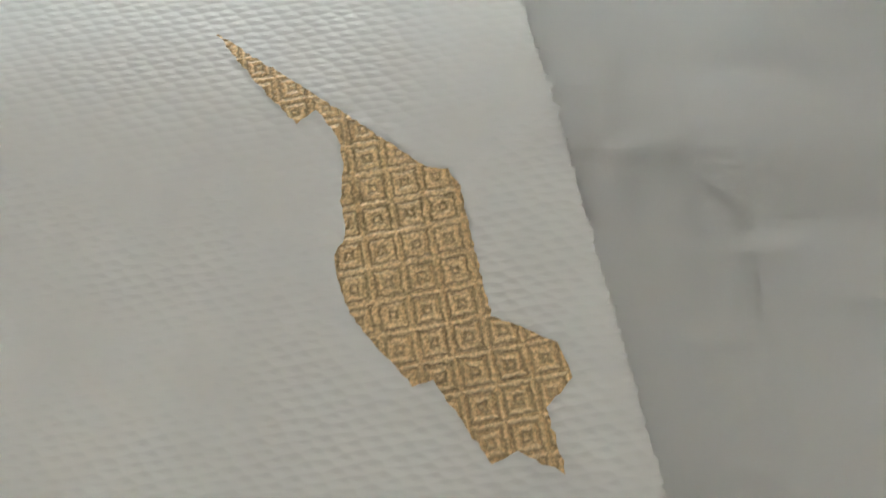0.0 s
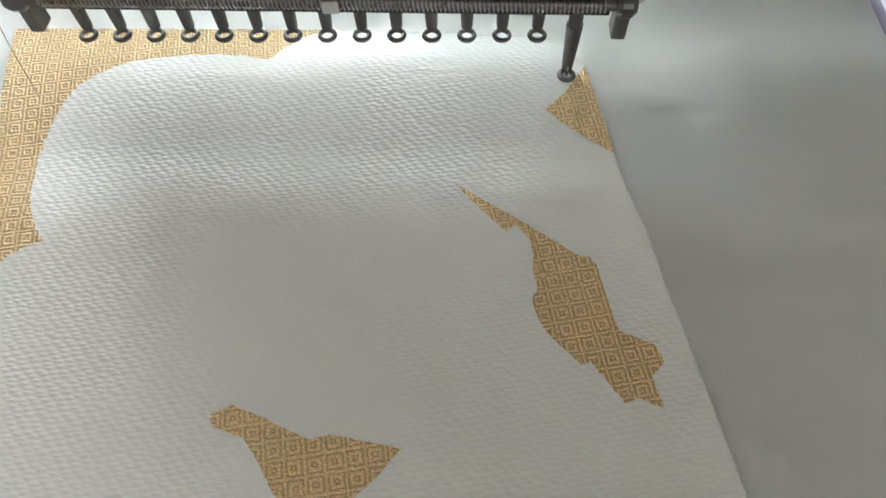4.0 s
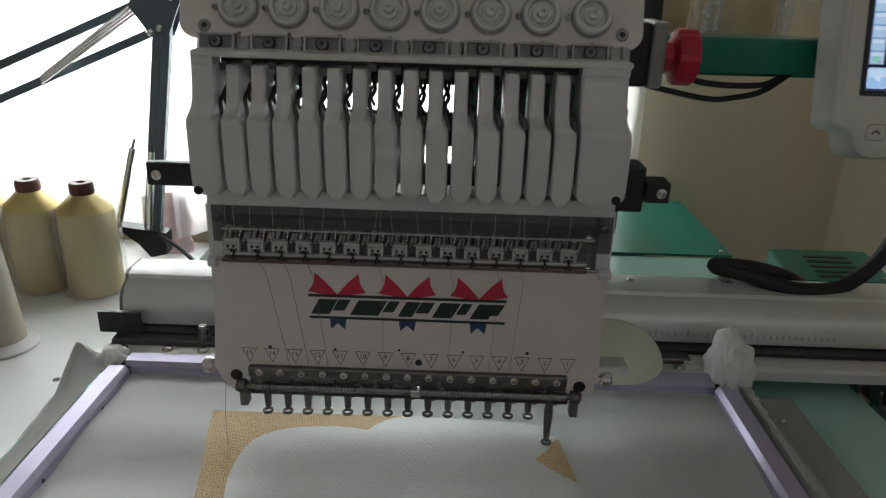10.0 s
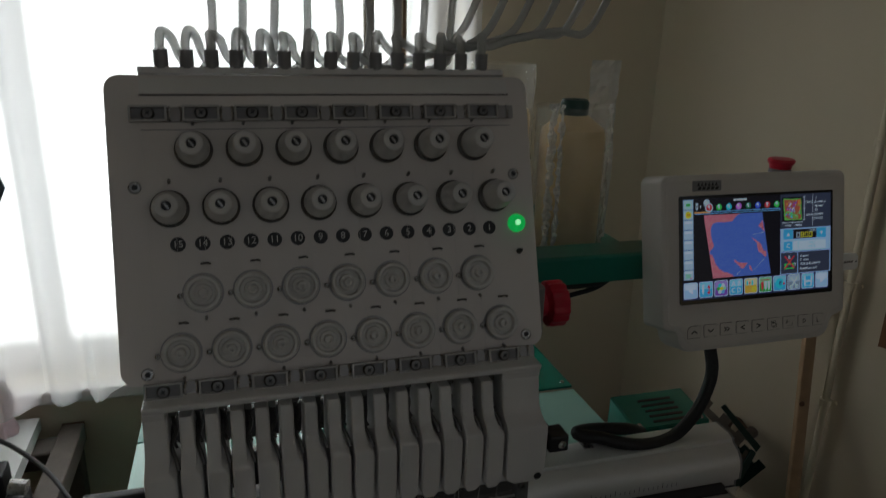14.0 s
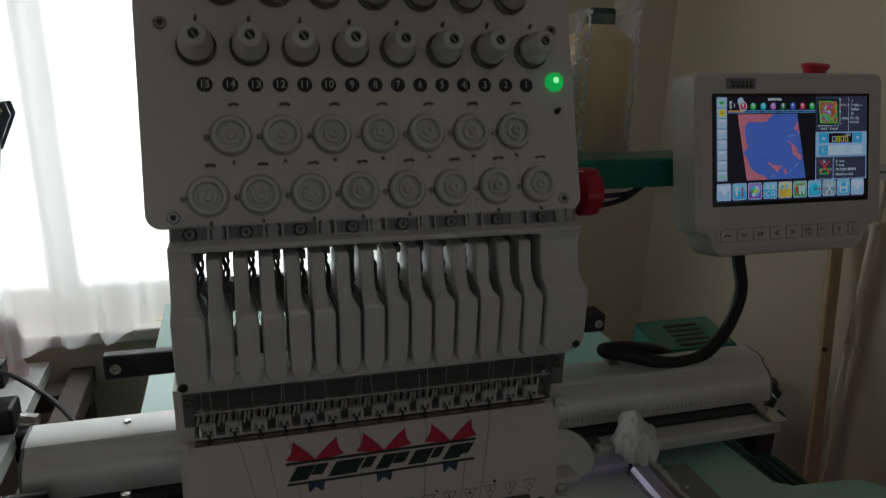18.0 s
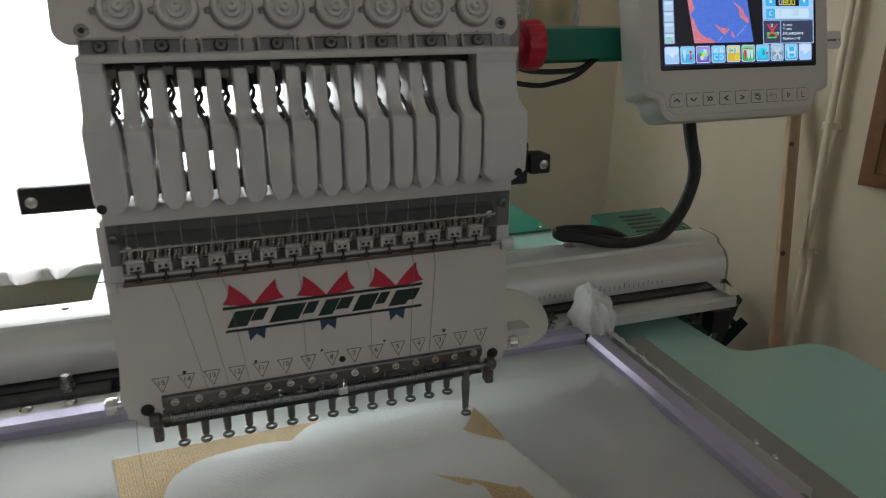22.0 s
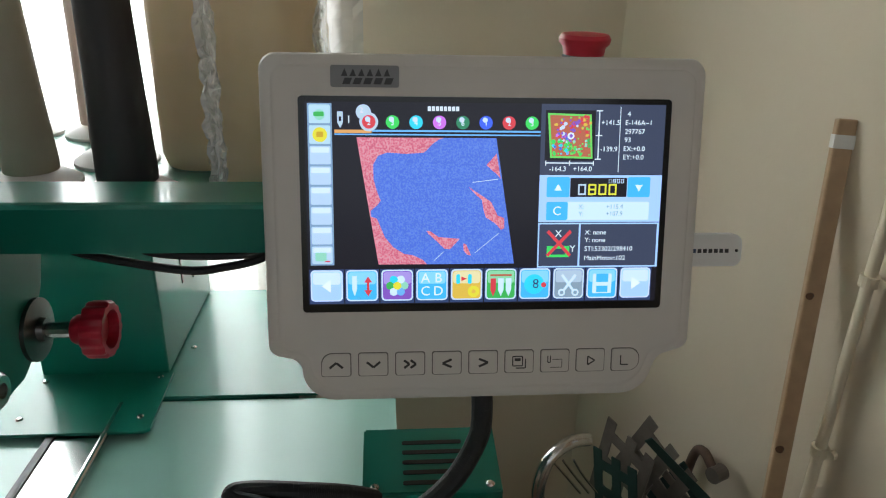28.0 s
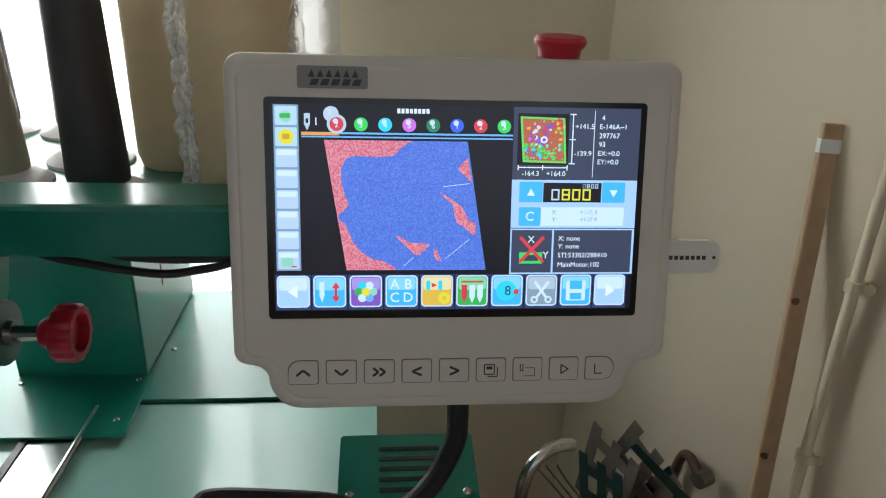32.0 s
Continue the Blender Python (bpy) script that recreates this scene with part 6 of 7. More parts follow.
# upper right: thumbnail and sizes
px("info_panel", rect(26.6, 90.2, 66.3, 101.2), "slate", 1)
px("thumb_ground", rect(28.8, 54.2, 73.2, 98.2), "black", 2)
px("thumb_edge", [(31.6, 74.6), (53.4, 74.2), (52.0, 96.2), (29.8, 96.8)], "lime", 3)
px("thumb_inner", [(32.6, 75.6), (52.4, 75.2), (51.0, 95.2), (30.9, 95.8)], "rust", 4)
rnd = random.Random(21)
for i in range(130):
    u, v = rnd.uniform(32.6, 51.4), rnd.uniform(76.0, 95.0)
    near = math.hypot((u - 40) / 8, (v - 88) / 7)
    if near < 0.8:
        c = rnd.choice(("violet", "violet", "pink", "soft", "design", "red", "violet"))
    elif v < 82 and u < 41:
        c = rnd.choice(("design", "cyan", "sky", "green"))
    elif v < 84:
        c = rnd.choice(("lime", "green", "mint", "leaf"))
    else:
        c = rnd.choice(("red", "rust", "gold", "lime", "violet"))
    a0, r0 = rnd.uniform(0, 6.3), rnd.uniform(0.5, 1.3)
    q = [(u + r0 * rnd.uniform(0.5, 1.2) * math.cos(a0 + k * 1.05), v + r0 * rnd.uniform(0.5, 1.2) * math.sin(a0 + k * 1.05)) for k in range(6)]
    px("thumb_patch", q, c, 5 + 0.05 * i)
px("thumb_mark", arc(41.6, 85.6, 1.7, 0, 360, 14)[:-1], "white", 12)
px("thumb_mark", arc(41.6, 85.6, 0.9, 0, 360, 14)[:-1], "violet", 14)
for o in (rect(55.9, 56.4, 74, 98), rect(54.6, 57.7, 97.8, 98.3), rect(54.6, 57.7, 85.6, 86.1), rect(54.6, 57.7, 73.8, 74.3), rect(29.4, 54, 71.8, 72.3), rect(29.2, 29.7, 70.7, 73.2), rect(41.4, 41.9, 70.7, 73.2), rect(53.7, 54.2, 70.7, 73.2), rect(66.8, 67.1, 67.5, 100)):
    px("scale_line", o, "white", 3)
for t, u, v in (("+141.5", 62.0, 92.2), ("-139.9", 61.6, 79.0), ("-164.3", 35.6, 69.0), ("+164.0", 48.4, 69.0)):
    word(t, 3.5, u, v, "white", 3)
for t, u, v in (("4", 70.4, 96.5), ("E-146A~1", 69.4, 92.2), ("297767", 69.4, 87.8), ("93", 69.4, 83.6), ("EX:+0.0", 69.0, 79.2), ("EY:+0.0", 69.0, 75.0)):
    word(t, 3.5, u, v, "white", 3, "LEFT")
# speed field
px("speed_panel", rect(26.6, 90.2, 42.0, 66.0), "frost", 1)
for u in (30.4, 72.4):
    px("speed_button", rect(u, u + 11.8, 54.8, 65.0, 0.8), "aqua", 2)
    s = 1 if u < 50 else -1
    px("speed_arrow", [(u + 4, 59.6 - 1.4 * s), (u + 7.8, 59.6 - 1.4 * s), (u + 5.9, 59.6 + 1.9 * s)][::s], "white", 3)
px("speed_display", rect(42.5, 72.0, 54.9, 64.6), "black", 2)
SEG = {"0": "abcdef", "8": "abcdefg"}


def digit(ch, u, v, w, h, colour, k):
    t = w * 0.2
    seg = {"a": (u, u + w, v + h - t, v + h), "d": (u, u + w, v, v + t), "g": (u, u + w, v + h / 2 - t / 2, v + h / 2 + t / 2), "f": (u, u + t, v + h / 2, v + h), "b": (u + w - t, u + w, v + h / 2, v + h), "e": (u, u + t, v, v + h / 2), "c": (u + w - t, u + w, v, v + h / 2)}
    for s in SEG[ch]:
        px("speed_segment", rect(*seg[s]), colour, k)


for i, ch in enumerate("0800"):
    digit(ch, 46.6 + i * 5.3, 55.9, 4.1, 5.6, "silver" if i == 0 else "amberlit", 3)
    digit(ch, 62.4 + i * 2.1, 61.9, 1.5, 2.1, "grey" if i == 0 else "soft", 3)
px("position_field", rect(30.5, 84.2, 43.0, 52.4, 0.9), "ice", 2)
px("clear_button", rect(30.5, 41.6, 43.0, 52.4, 0.9), "aqua", 3)
word("C", 6.4, 36.0, 47.6, "white", 4)
for t, u, v in (("X:", 48.6, 49.8), ("Y:", 48.6, 46.2), ("+115.4", 66, 49.8), ("+107.9", 66, 46.2)):
    word(t, 3.2, u, v, "grey", 3)
# status field
px("status_panel", rect(26.6, 90.2, 18.4, 41.6), "frost", 1)
px("status_left", rect(27.3, 47.8, 19.2, 40.9), "slate", 2)
px("status_right", rect(48.8, 89.0, 19.2, 40.9), "slate", 2)
for o in (rect(31.4, 43.2, 23.8, 29.6),):
    px("axis_icon", o, "green", 3)
px("axis_icon", rect(33.6, 41.0, 25.2, 28.2), "slate", 4)
word("X", 5, 37.2, 36, "white", 4)
word("Y", 5, 44.8, 28, "white", 4)
for s in (-1, 1):
    px("axis_cross", [(37.6 - s * 6.6, 36.8), (37.6 - s * 5.4, 38), (37.6 + s * 6.6, 25.2), (37.6 + s * 5.4, 24)][::s], "red", 5 + 0.4 * s)
for t, v in (("X: none", 36.6), ("Y: none", 32.6), ("STI:53302/298410", 28.0), ("MainMotor:102", 23.2)):
    word(t, 3.5, 51.0, v, "white", 3, "LEFT")
# icon row
for i, c in enumerate(("frost", "aqua", "violet", "aqua", "gold", "leaf", "aqua", "grey", "aqua", "frost")):
    u = -89.0 + i * 17.75
    px("icon_well", rect(u - 0.4, u + 16.8, 0.6, 18.4), "navy", 1)
    px("icon_tile", rect(u + 0.2, u + 16.2, 1.9, 18.0, 2.0), "soft", 2)
    px("icon_face", rect(u + 0.9, u + 15.5, 2.6, 17.3, 1.6), c, 3)
    px("icon_gloss", rect(u + 1.3, u + 15.1, 10.6, 16.9, 1.3), "sheen_" + c, 3.6)
    m_ = u + 8.2
    if i in (0, 9):
        s = -1 if i == 0 else 1
        px("icon_arrow", [(m_ - 2 * s, 6.6), (m_ + 2.6 * s, 9.9), (m_ - 2 * s, 13.2)][::s], "white", 5)
    elif i == 1:
        px("icon_needle", [(m_ - 5, 15), (m_ - 2.6, 15), (m_ - 2.6, 8), (m_ - 3.8, 4.6), (m_ - 5, 8)], "ice", 5)
        px("icon_arrow", [(m_ + 1, 11.6), (m_ + 5, 11.6), (m_ + 3, 14.8)], "red", 5)
        px("icon_arrow", [(m_ + 1, 7.6), (m_ + 3, 4.4), (m_ + 5, 7.6)], "red", 5)
        px("icon_arrow", rect(m_ + 2.4, m_ + 3.6, 7.4, 11.8), "red", 6)
    elif i == 2:
        for k in range(7):
            a = 2 * math.pi * k / 6
            r = 0 if k == 6 else 3.6
            px("icon_petal", arc(m_ + r * math.cos(a), 9.8 + r * math.sin(a), 2.1, 0, 360, 10)[:-1], ("mint", "ice", "cyan", "leaf", "ice", "sky", "yellow")[k], 5 + k * 0.3)
    elif i == 3:
        for t, a, b in (("A", -3.4, 13.4), ("B", 3.2, 13.4), ("C", -3.4, 6.6), ("D", 3.2, 6.6)):
            word(t, 7.0, m_ + a, b, "white", 5)
    elif i == 4:
        px("icon_needle", rect(m_ - 5.4, m_ - 3.4, 10.4, 15.4, 0.8), "cyan", 5)
        px("icon_needle", rect(m_ + 0.6, m_ + 2.6, 10.4, 15.4, 0.8), "cyan", 5)
        px("icon_arrow", [(m_ - 2.8, 11.8), (m_ + 0.2, 13), (m_ - 2.8, 14.2)], "red", 5)
        px("icon_gear", arc(m_ + 3.6, 6.4, 3.0, 0, 360, 10)[:-1], "yellow", 6)
        px("icon_gear", arc(m_ + 3.6, 6.4, 1.2, 0, 360, 10)[:-1], "gold", 7)
    elif i == 5:
        for k in range(3):
            px("icon_needle", [(m_ - 5.4 + k * 4, 13), (m_ - 2.6 + k * 4, 13), (m_ - 2.6 + k * 4, 7), (m_ - 4 + k * 4, 3.6), (m_ - 5.4 + k * 4, 7)], ("red", "ice", "ice")[k], 5)
        px("icon_bar", rect(m_ - 5.6, m_ + 5.6, 14.2, 15.2), "rust", 5)
    elif i == 6:
        px("icon_disc", arc(m_ - 0.4, 9.8, 5.2, 0, 360, 18)[:-1], "cyan", 5)
        word("8", 7, m_ + 0.4, 9.8, "navy", 6)
        px("icon_dot", arc(m_ + 4.6, 9.4, 1.4, 0, 360, 10)[:-1], "red", 6)
    elif i == 7:
        for s in (-1, 1):
            px("icon_blade", [(m_ - s * 3.0, 15), (m_ - s * 4.2, 14.2), (m_ + s * 2.2, 5.6), (m_ + s * 3.2, 6.4)][::s], "ice", 5.5 + 0.4 * s)
            px("icon_ring", arc(m_ + s * 3.6, 5.2, 1.9, 0, 360, 12)[:-1], "ice", 5)
            px("icon_ring", arc(m_ + s * 3.6, 5.2, 1.0, 0, 360, 12)[:-1], "grey", 7)
    elif i == 8:
        px("icon_disk", rect(m_ - 5, m_ + 5, 4.6, 15, 0.8), "ice", 5)
        px("icon_disk", rect(m_ - 3.2, m_ + 3.2, 10.6, 15), "aqua", 6)
        px("icon_disk", rect(m_ - 3.0, m_ + 3.0, 5.2, 8.6), "aqua", 6)

# keypad under the screen
for i in range(9):
    u = -84.3 + i * 19.15
    r = [5.4 if (i == 0 or i == 8) else 1.2]
    key = flat("key", rect(u, u + 14.6, -38.0, -26.2, 1.2) if 0 < i < 8 else (arc(u + 13.4, -27.4, 1.2, 0, 90) + arc(u + 5.6, -31.6, 5.4, 90, 180) + arc(u + 1.2, -36.8, 1.2, 180, 270) + arc(u + 13.4, -36.8, 1.2, 270, 360) if i == 0 else arc(u + 9.0, -31.6, 5.4, 0, 90) + arc(u + 1.2, -27.4, 1.2, 90, 180) + arc(u + 1.2, -36.8, 1.2, 180, 270) + arc(u + 9.0, -32.6, 5.4, 270, 360)), MON_WHITE, 4.6, mon, 0.9)
    flat("key_groove", rect(u - 0.55, u + 15.15, -38.55, -25.65, 1.5) if 0 < i < 8 else (arc(u + 13.75, -27.05, 1.4, 0, 90) + arc(u + 5.4, -31.4, 5.75, 90, 180) + arc(u + 1.1, -37.1, 1.45, 180, 270) + arc(u + 13.75, -37.1, 1.45, 270, 360) if i == 0 else arc(u + 9.3, -31.4, 5.75, 0, 90) + arc(u + 0.85, -27.05, 1.4, 90, 180) + arc(u + 0.85, -37.1, 1.45, 180, 270) + arc(u + 9.3, -32.8, 5.75, 270, 360)), KEY_LINE, 3.9, mon, 0.2)
    cu, cv = u + 7.4, -32.2

    def line(ps, w=0.62):
        for (x0, y0), (x1, y1) in zip(ps, ps[1:]):
            L = math.hypot(x1 - x0, y1 - y0)
            nx_, ny_ = -(y1 - y0) / L * w, (x1 - x0) / L * w
            flat("key_mark", [(x0 + nx_, y0 + ny_), (x0 - nx_, y0 - ny_), (x1 - nx_, y1 - ny_), (x1 + nx_, y1 + ny_)], INK_DARK, 4.75, key, 0.12)

    if i in (0, 1):
        s = 1 if i == 0 else -1
        line([(cu - 3.4, cv - 1.5 * s), (cu, cv + 1.4 * s), (cu + 3.4, cv - 1.5 * s)])
    elif i == 2:
        for o in (-2.0, 1.4):
            line([(cu + o - 1.3, cv + 2.1), (cu + o + 1.5, cv), (cu + o - 1.3, cv - 2.1)])
    elif i in (3, 4):
        s = 1 if i == 4 else -1
        line([(cu - 2.4 * s, cv + 2.1), (cu + 2.4 * s, cv), (cu - 2.4 * s, cv - 2.1)])
    elif i == 5:
        line([(cu - 3.6, cv + 3), (cu + 1.6, cv + 3), (cu + 1.6, cv - 2.2), (cu - 3.6, cv - 2.2), (cu - 3.6, cv + 3)], 0.3)
        line([(cu - 1.8, cv - 3.4), (cu + 3.2, cv - 3.4), (cu + 3.2, cv + 1.6)], 0.3)
        line([(cu - 2.6, cv + 1.2), (cu + 0.6, cv + 1.2)], 0.8)
    elif i == 6:
        line([(cu - 4, cv + 3), (cu - 4, cv - 0.6), (cu - 2.6, cv - 0.6), (cu - 2.6, cv + 3)], 0.25)
        line([(cu - 1.6, cv + 1.0), (cu + 3.6, cv + 1.0), (cu + 3.6, cv - 3.4), (cu - 2.6, cv - 3.4)], 0.15)
    elif i == 7:
        line([(cu - 1.6, cv + 2.4), (cu + 2.2, cv), (cu - 1.6, cv - 2.4), (cu - 1.6, cv + 2.4)], 0.35)
    else:
        line([(cu - 2.8, cv + 2.6), (cu - 2.8, cv - 2.6), (cu + 1.2, cv - 2.6)], 0.3)

usb = thing("usb_stick", (0.565, 0.15, 0.27), "white memory stick plugged into the control panel", "memory stick")
part("body", slab(B(), [(x / 1000, y / 1000) for x, y in rounded(113.0, 144.8, 14.8, 32.6, 5)], mp(0, 0, -12), 0.007), LABEL, usb)
for i, c in enumerate(("blue_mark",) * 1 + ("grey_mark",) * 6):
    flat(c, rect(116.5 + i * 3.1, 118.6 + i * 3.1, 22.4, 24.6), INK_DARK if i else LOGO_BLUE, -11.7, usb, 0.2)
flat("strap_hole", arc(141.8, 23.6, 0.9, 0, 360, 10)[:-1], BLACK, -11.7, usb, 0.2)

stop = thing("emergency_stop", (0.50, 0.20, 0.372), "red mushroom emergency stop button above the control panel", "stop button")
part("mushroom", lathe(B(), [(0.011, 0), (0.0115, 0.004), (0.0135, 0.006), (0.0140, 0.0085), (0.0125, 0.0105), (0.004, 0.0115), (0, 0.0115)], Matrix.Translation((0.5, 0.2, 0.367)), 28), RED, stop, smooth=True)
part("collar", lathe(B(), [(0, 0), (0.0115, 0), (0.0115, 0.012), (0.009, 0.014), (0, 0.014)], Matrix.Translation((0.5, 0.2, 0.354)), 24), GREY_PLASTIC, stop)
part("bracket", box(B(), 0.39, 0.52, 0.178, 0.215, 0.30, 0.354, 0.002), GREEN, stop)

# ---- perforated sheet-metal parts and tray beyond the beam ----
RUST = material("rusty_brown_steel", (0.13, 0.085, 0.06), 0.6, 0.4, vary=0.4, scale=90)
pile = thing("metal_racks", (0.60, 0.33, -0.1), "stack of perforated grey and dark green metal plates", "metal plates")


def punched_plate(s0, s1, z0, z1, off, turn, mat):
    """A stamped sheet: notched top edge, two square openings, leaning by the wall."""
    bm = B()
    m_ = wall_pose(0, 0, off) @ Matrix.Translation(((s0 + s1) / 2, (z0 + z1) / 2, 0)) @ Matrix.Rotation(radians(turn), 4, "Z")
    w, h = (s1 - s0) / 2, (z1 - z0) / 2
    xs = [-w, -w * 0.62, -w * 0.12, w * 0.26, w * 0.62, w]
    ys = [-h, -h * 0.70, -h * 0.2, h * 0.05, h * 0.5, h * 0.75, h]
    gone = {(1, 1), (3, 1), (1, 3), (3, 3), (1, 5), (3, 5)}
    grid_ = [[[bm.verts.new(m_ @ Vector((x, y, z))) for y in ys] for x in xs] for z in (-0.001, 0.001)]
    cells = [(i, j) for i in range(5) for j in range(6) if (i, j) not in gone]
    for i, j in cells:
        for k_, g_ in enumerate(grid_):
            q = [g_[i][j], g_[i + 1][j], g_[i + 1][j + 1], g_[i][j + 1]]
            bm.faces.new(q if k_ else q[::-1])
        for di, dj, e in ((-1, 0, ((i, j + 1), (i, j))), (1, 0, ((i + 1, j), (i + 1, j + 1))), (0, -1, ((i, j), (i + 1, j))), (0, 1, ((i + 1, j + 1), (i, j + 1)))):
            if (i + di, j + dj) not in cells:
                (a_, b_), (c_, e_) = e
                bm.faces.new((grid_[0][a_][b_], grid_[0][c_][e_], grid_[1][c_][e_], grid_[1][a_][b_]))
    return part("plate", bm, mat, pile)


PLATE_GREEN = material("dark_green_plate", (0.02, 0.055, 0.045), 0.4, 0.3, vary=0.4, scale=50)
punched_plate(0.175, 0.262, -0.285, -0.158, 0.140, -8, RACK)
punched_plate(0.205, 0.300, -0.262, -0.140, 0.120, -24, RACK)
punched_plate(0.225, 0.315, -0.300, -0.195, 0.100, -18, RACK)
punched_plate(0.235, 0.325, -0.310, -0.205, 0.080, -30, PLATE_GREEN)
punched_plate(0.190, 0.270, -0.300, -0.190, 0.155, 12, PLATE_GREEN)
bm = tube(B(), smooth_path([(0.555, 0.425, -0.185), (0.545, 0.42, -0.135), (0.556, 0.427, -0.098), (0.582, 0.44, -0.086), (0.606, 0.452, -0.092)], 7), 0.0075, 12)
part("bent_tube", bm, STEEL, pile, "bent bright steel tube", smooth=True)
for i in range(3):
    part("wire", tube(B(), smooth_path([(0.560 + i * 0.012, 0.427, -0.10), (0.580 + i * 0.01, 0.437, -0.13), (0.605 + i * 0.01, 0.452, -0.17)], 5), 0.0014, 6), STEEL, pile)
for i in range(9):
    x = 0.588 + 0.0135 * i
    bend = 0.0035 * i
    bar = smooth_path([(x - 0.004, 0.455, -0.247), (x, 0.41, -0.25 - 0.002 * (i % 2)), (x + bend * 0.5, 0.36, -0.256), (x + bend, 0.30, -0.268), (x + bend * 1.4, 0.22, -0.29)], 5)
    part("tray_rib", tube(B(), bar, 0.0052, 8), PLATE_GREEN, pile, smooth=True)
part("tray_floor", box(B(), 0.578, 0.735, 0.22, 0.46, -0.31, -0.296, 0.002), PLATE_GREEN, pile)
part("tray_edge", tube(B(), smooth_path([(0.694, 0.42, -0.245), (0.712, 0.37, -0.256), (0.729, 0.331, -0.272)], 5), 0.0016, 6), STEEL, pile)
at_back = pose(0, 0.44, 0, 90, 0, 0)
part("plate_edge", slab(B(), [(0.668, -0.088), (0.676, -0.084), (0.764, -0.178), (0.757, -0.188)], at_back, 0.002), PLATE_GREEN, pile)
part("plate_edge", slab(B(), [(0.745, -0.180), (0.757, -0.189), (0.728, -0.262), (0.712, -0.258)], at_back, 0.002), PLATE_GREEN, pile)
part("back_plate", slab(B(), [(0.652, -0.205), (0.690, -0.212), (0.716, -0.262), (0.730, -0.300), (0.652, -0.300)], at_back, 0.002), PLATE_GREEN, pile)
part("tray", box(B(), 0.50, 0.575, 0.24, 0.42, FLOOR, -0.235, 0.004), RACK, pile)
part("brown_lever", tube(B(), smooth_path([on_side_wall(0.235, -0.29, 0.03), on_side_wall(0.245, -0.215, 0.03), on_side_wall(0.262, -0.195, 0.035), on_side_wall(0.285, -0.206, 0.04)], 6), 0.0065, 10), RUST, pile, "rusty brown bent lever", smooth=True)
part("lever_knob", cyl(B(), on_side_wall(0.292, -0.208, 0.03), on_side_wall(0.292, -0.208, 0.05), 0.011, seg=16), RACK, pile)

pile.location.x += 0.016

# ---- tube plate and thread tubes above the head ----
tp = thing("tube_plate", (0.075, 0.10, 0.53), "grey rail holding clear ribbed thread tubes", "tube plate")
part("plate_bar", box(B(), -0.090, 0.240, 0.080, 0.118, 0.535, 0.5458, 0.0015), GREY_PLASTIC, tp)
part("top_rail", box(B(), -0.128, 0.262, 0.070, 0.130, 0.546, 0.572, 0.002), GREY_PLASTIC, tp)
for x in (-0.024, 0.106):
    part("rail_joint", box(B(), x - 0.0006, x + 0.0006, 0.0785, 0.0798, 0.535, 0.5455), BLACK, tp)
for i in range(5):
    part("rail_button", lathe(B(), [(0.0065, 0), (0.0065, 0.003), (0.004, 0.005), (0, 0.005)], pose(0.098 + i * 0.0245, 0.070, 0.561, 90, 0, 0), 18), BLACK, tp)
part("hanger", cyl(B(), (-0.06, 0.115, 0.572), (-0.06, 0.345, 0.72), 0.004, seg=10), STEEL, tp)
part("hanger", cyl(B(), (0.112, 0.115, 0.572), (0.112, 0.350, 0.72), 0.004, seg=10), STEEL, tp)
for i in range(15):
    x0 = -0.072 + i * 0.021
    part("nozzle", lathe(B(), [(0.0046, 0), (0.0046, 0.010), (0.0036, 0.010), (0.0036, 0.016), (0, 0.016)], pose(x0, 0.10, 0.5435, 180, 0, 0), 14), GREY_PLASTIC, tp, smooth=True)
    x1 = tubes[i]
    dx = x0 - x1
    low = 0.468 if i < 8 else 0.468 + 0.0032 * (i - 7)
    wob = 0.0012 * math.sin(i * 2.3)
    loop = [(x1, 0.0725, 0.484), (x1, 0.0735, 0.491), (x1 + 0.0012 + wob, 0.0785, 0.4965 + wob), (x1 + 0.006, 0.087, 0.4925 + wob), (x1 + 0.0105, 0.094, 0.480)]
    if i < 9:
        pts = smooth_path(loop + [(x1 + 0.55 * dx, 0.100, low), (x0 - 0.004, 0.102, 0.478), (x0 - 0.002 * math.sin(i), 0.1005, 0.500), (x0, 0.100, 0.530)], 14)
    else:
        pts = smooth_path(loop[:3] + [(x1 + 0.009, 0.086, 0.4905), (x1 + 0.3 * dx, 0.094, low + 0.006), (x1 + 0.62 * dx, 0.099, low + 0.012), (x0 - 0.16 * dx, 0.100, 0.502), (x0, 0.100, 0.530)], 14)
    part("thread_tube", tube(B(), pts, [0.0031 if k_ % 2 else 0.0027 for k_ in range(len(pts))], 10, False), TUBE, tp, "clear ribbed thread tube", smooth=True)

# ---- left side: desk, lamp, thread bottles, timber ----
DESK_Z = -0.149
desk = thing("side_desk", (-0.8, 0.2, FLOOR), "white desk beside the machine under the window", "desk")
part("desk_top", slab(B(), [(-0.374, -0.9), (-0.409, 0.778), (-1.3, 0.778), (-1.3, -0.9)], pose(0, 0, DESK_Z), 0.022), DESK, desk)
for x, y in ((-0.43, -0.8), (-0.47, 0.70), (-1.25, -0.8), (-1.25, 0.70)):
    part("leg", box(B(), x - 0.02, x + 0.02, y - 0.02, y + 0.02, FLOOR, DESK_Z - 0.0225, 0.002), WHITE, desk)
for x, y in ((-0.452, 0.742), (-0.446, 0.30)):
    part("screw_cap", lathe(B(), [(0, 0.0006), (0.004, 0.0006), (0.0045, 0)], Matrix.Translation((x, y, DESK_Z)), 14), TIMBER, desk)
timber = thing("timber_frame", (-0.36, 0.55, FLOOR), "grey-brown square timber rail beside the desk", "timber")
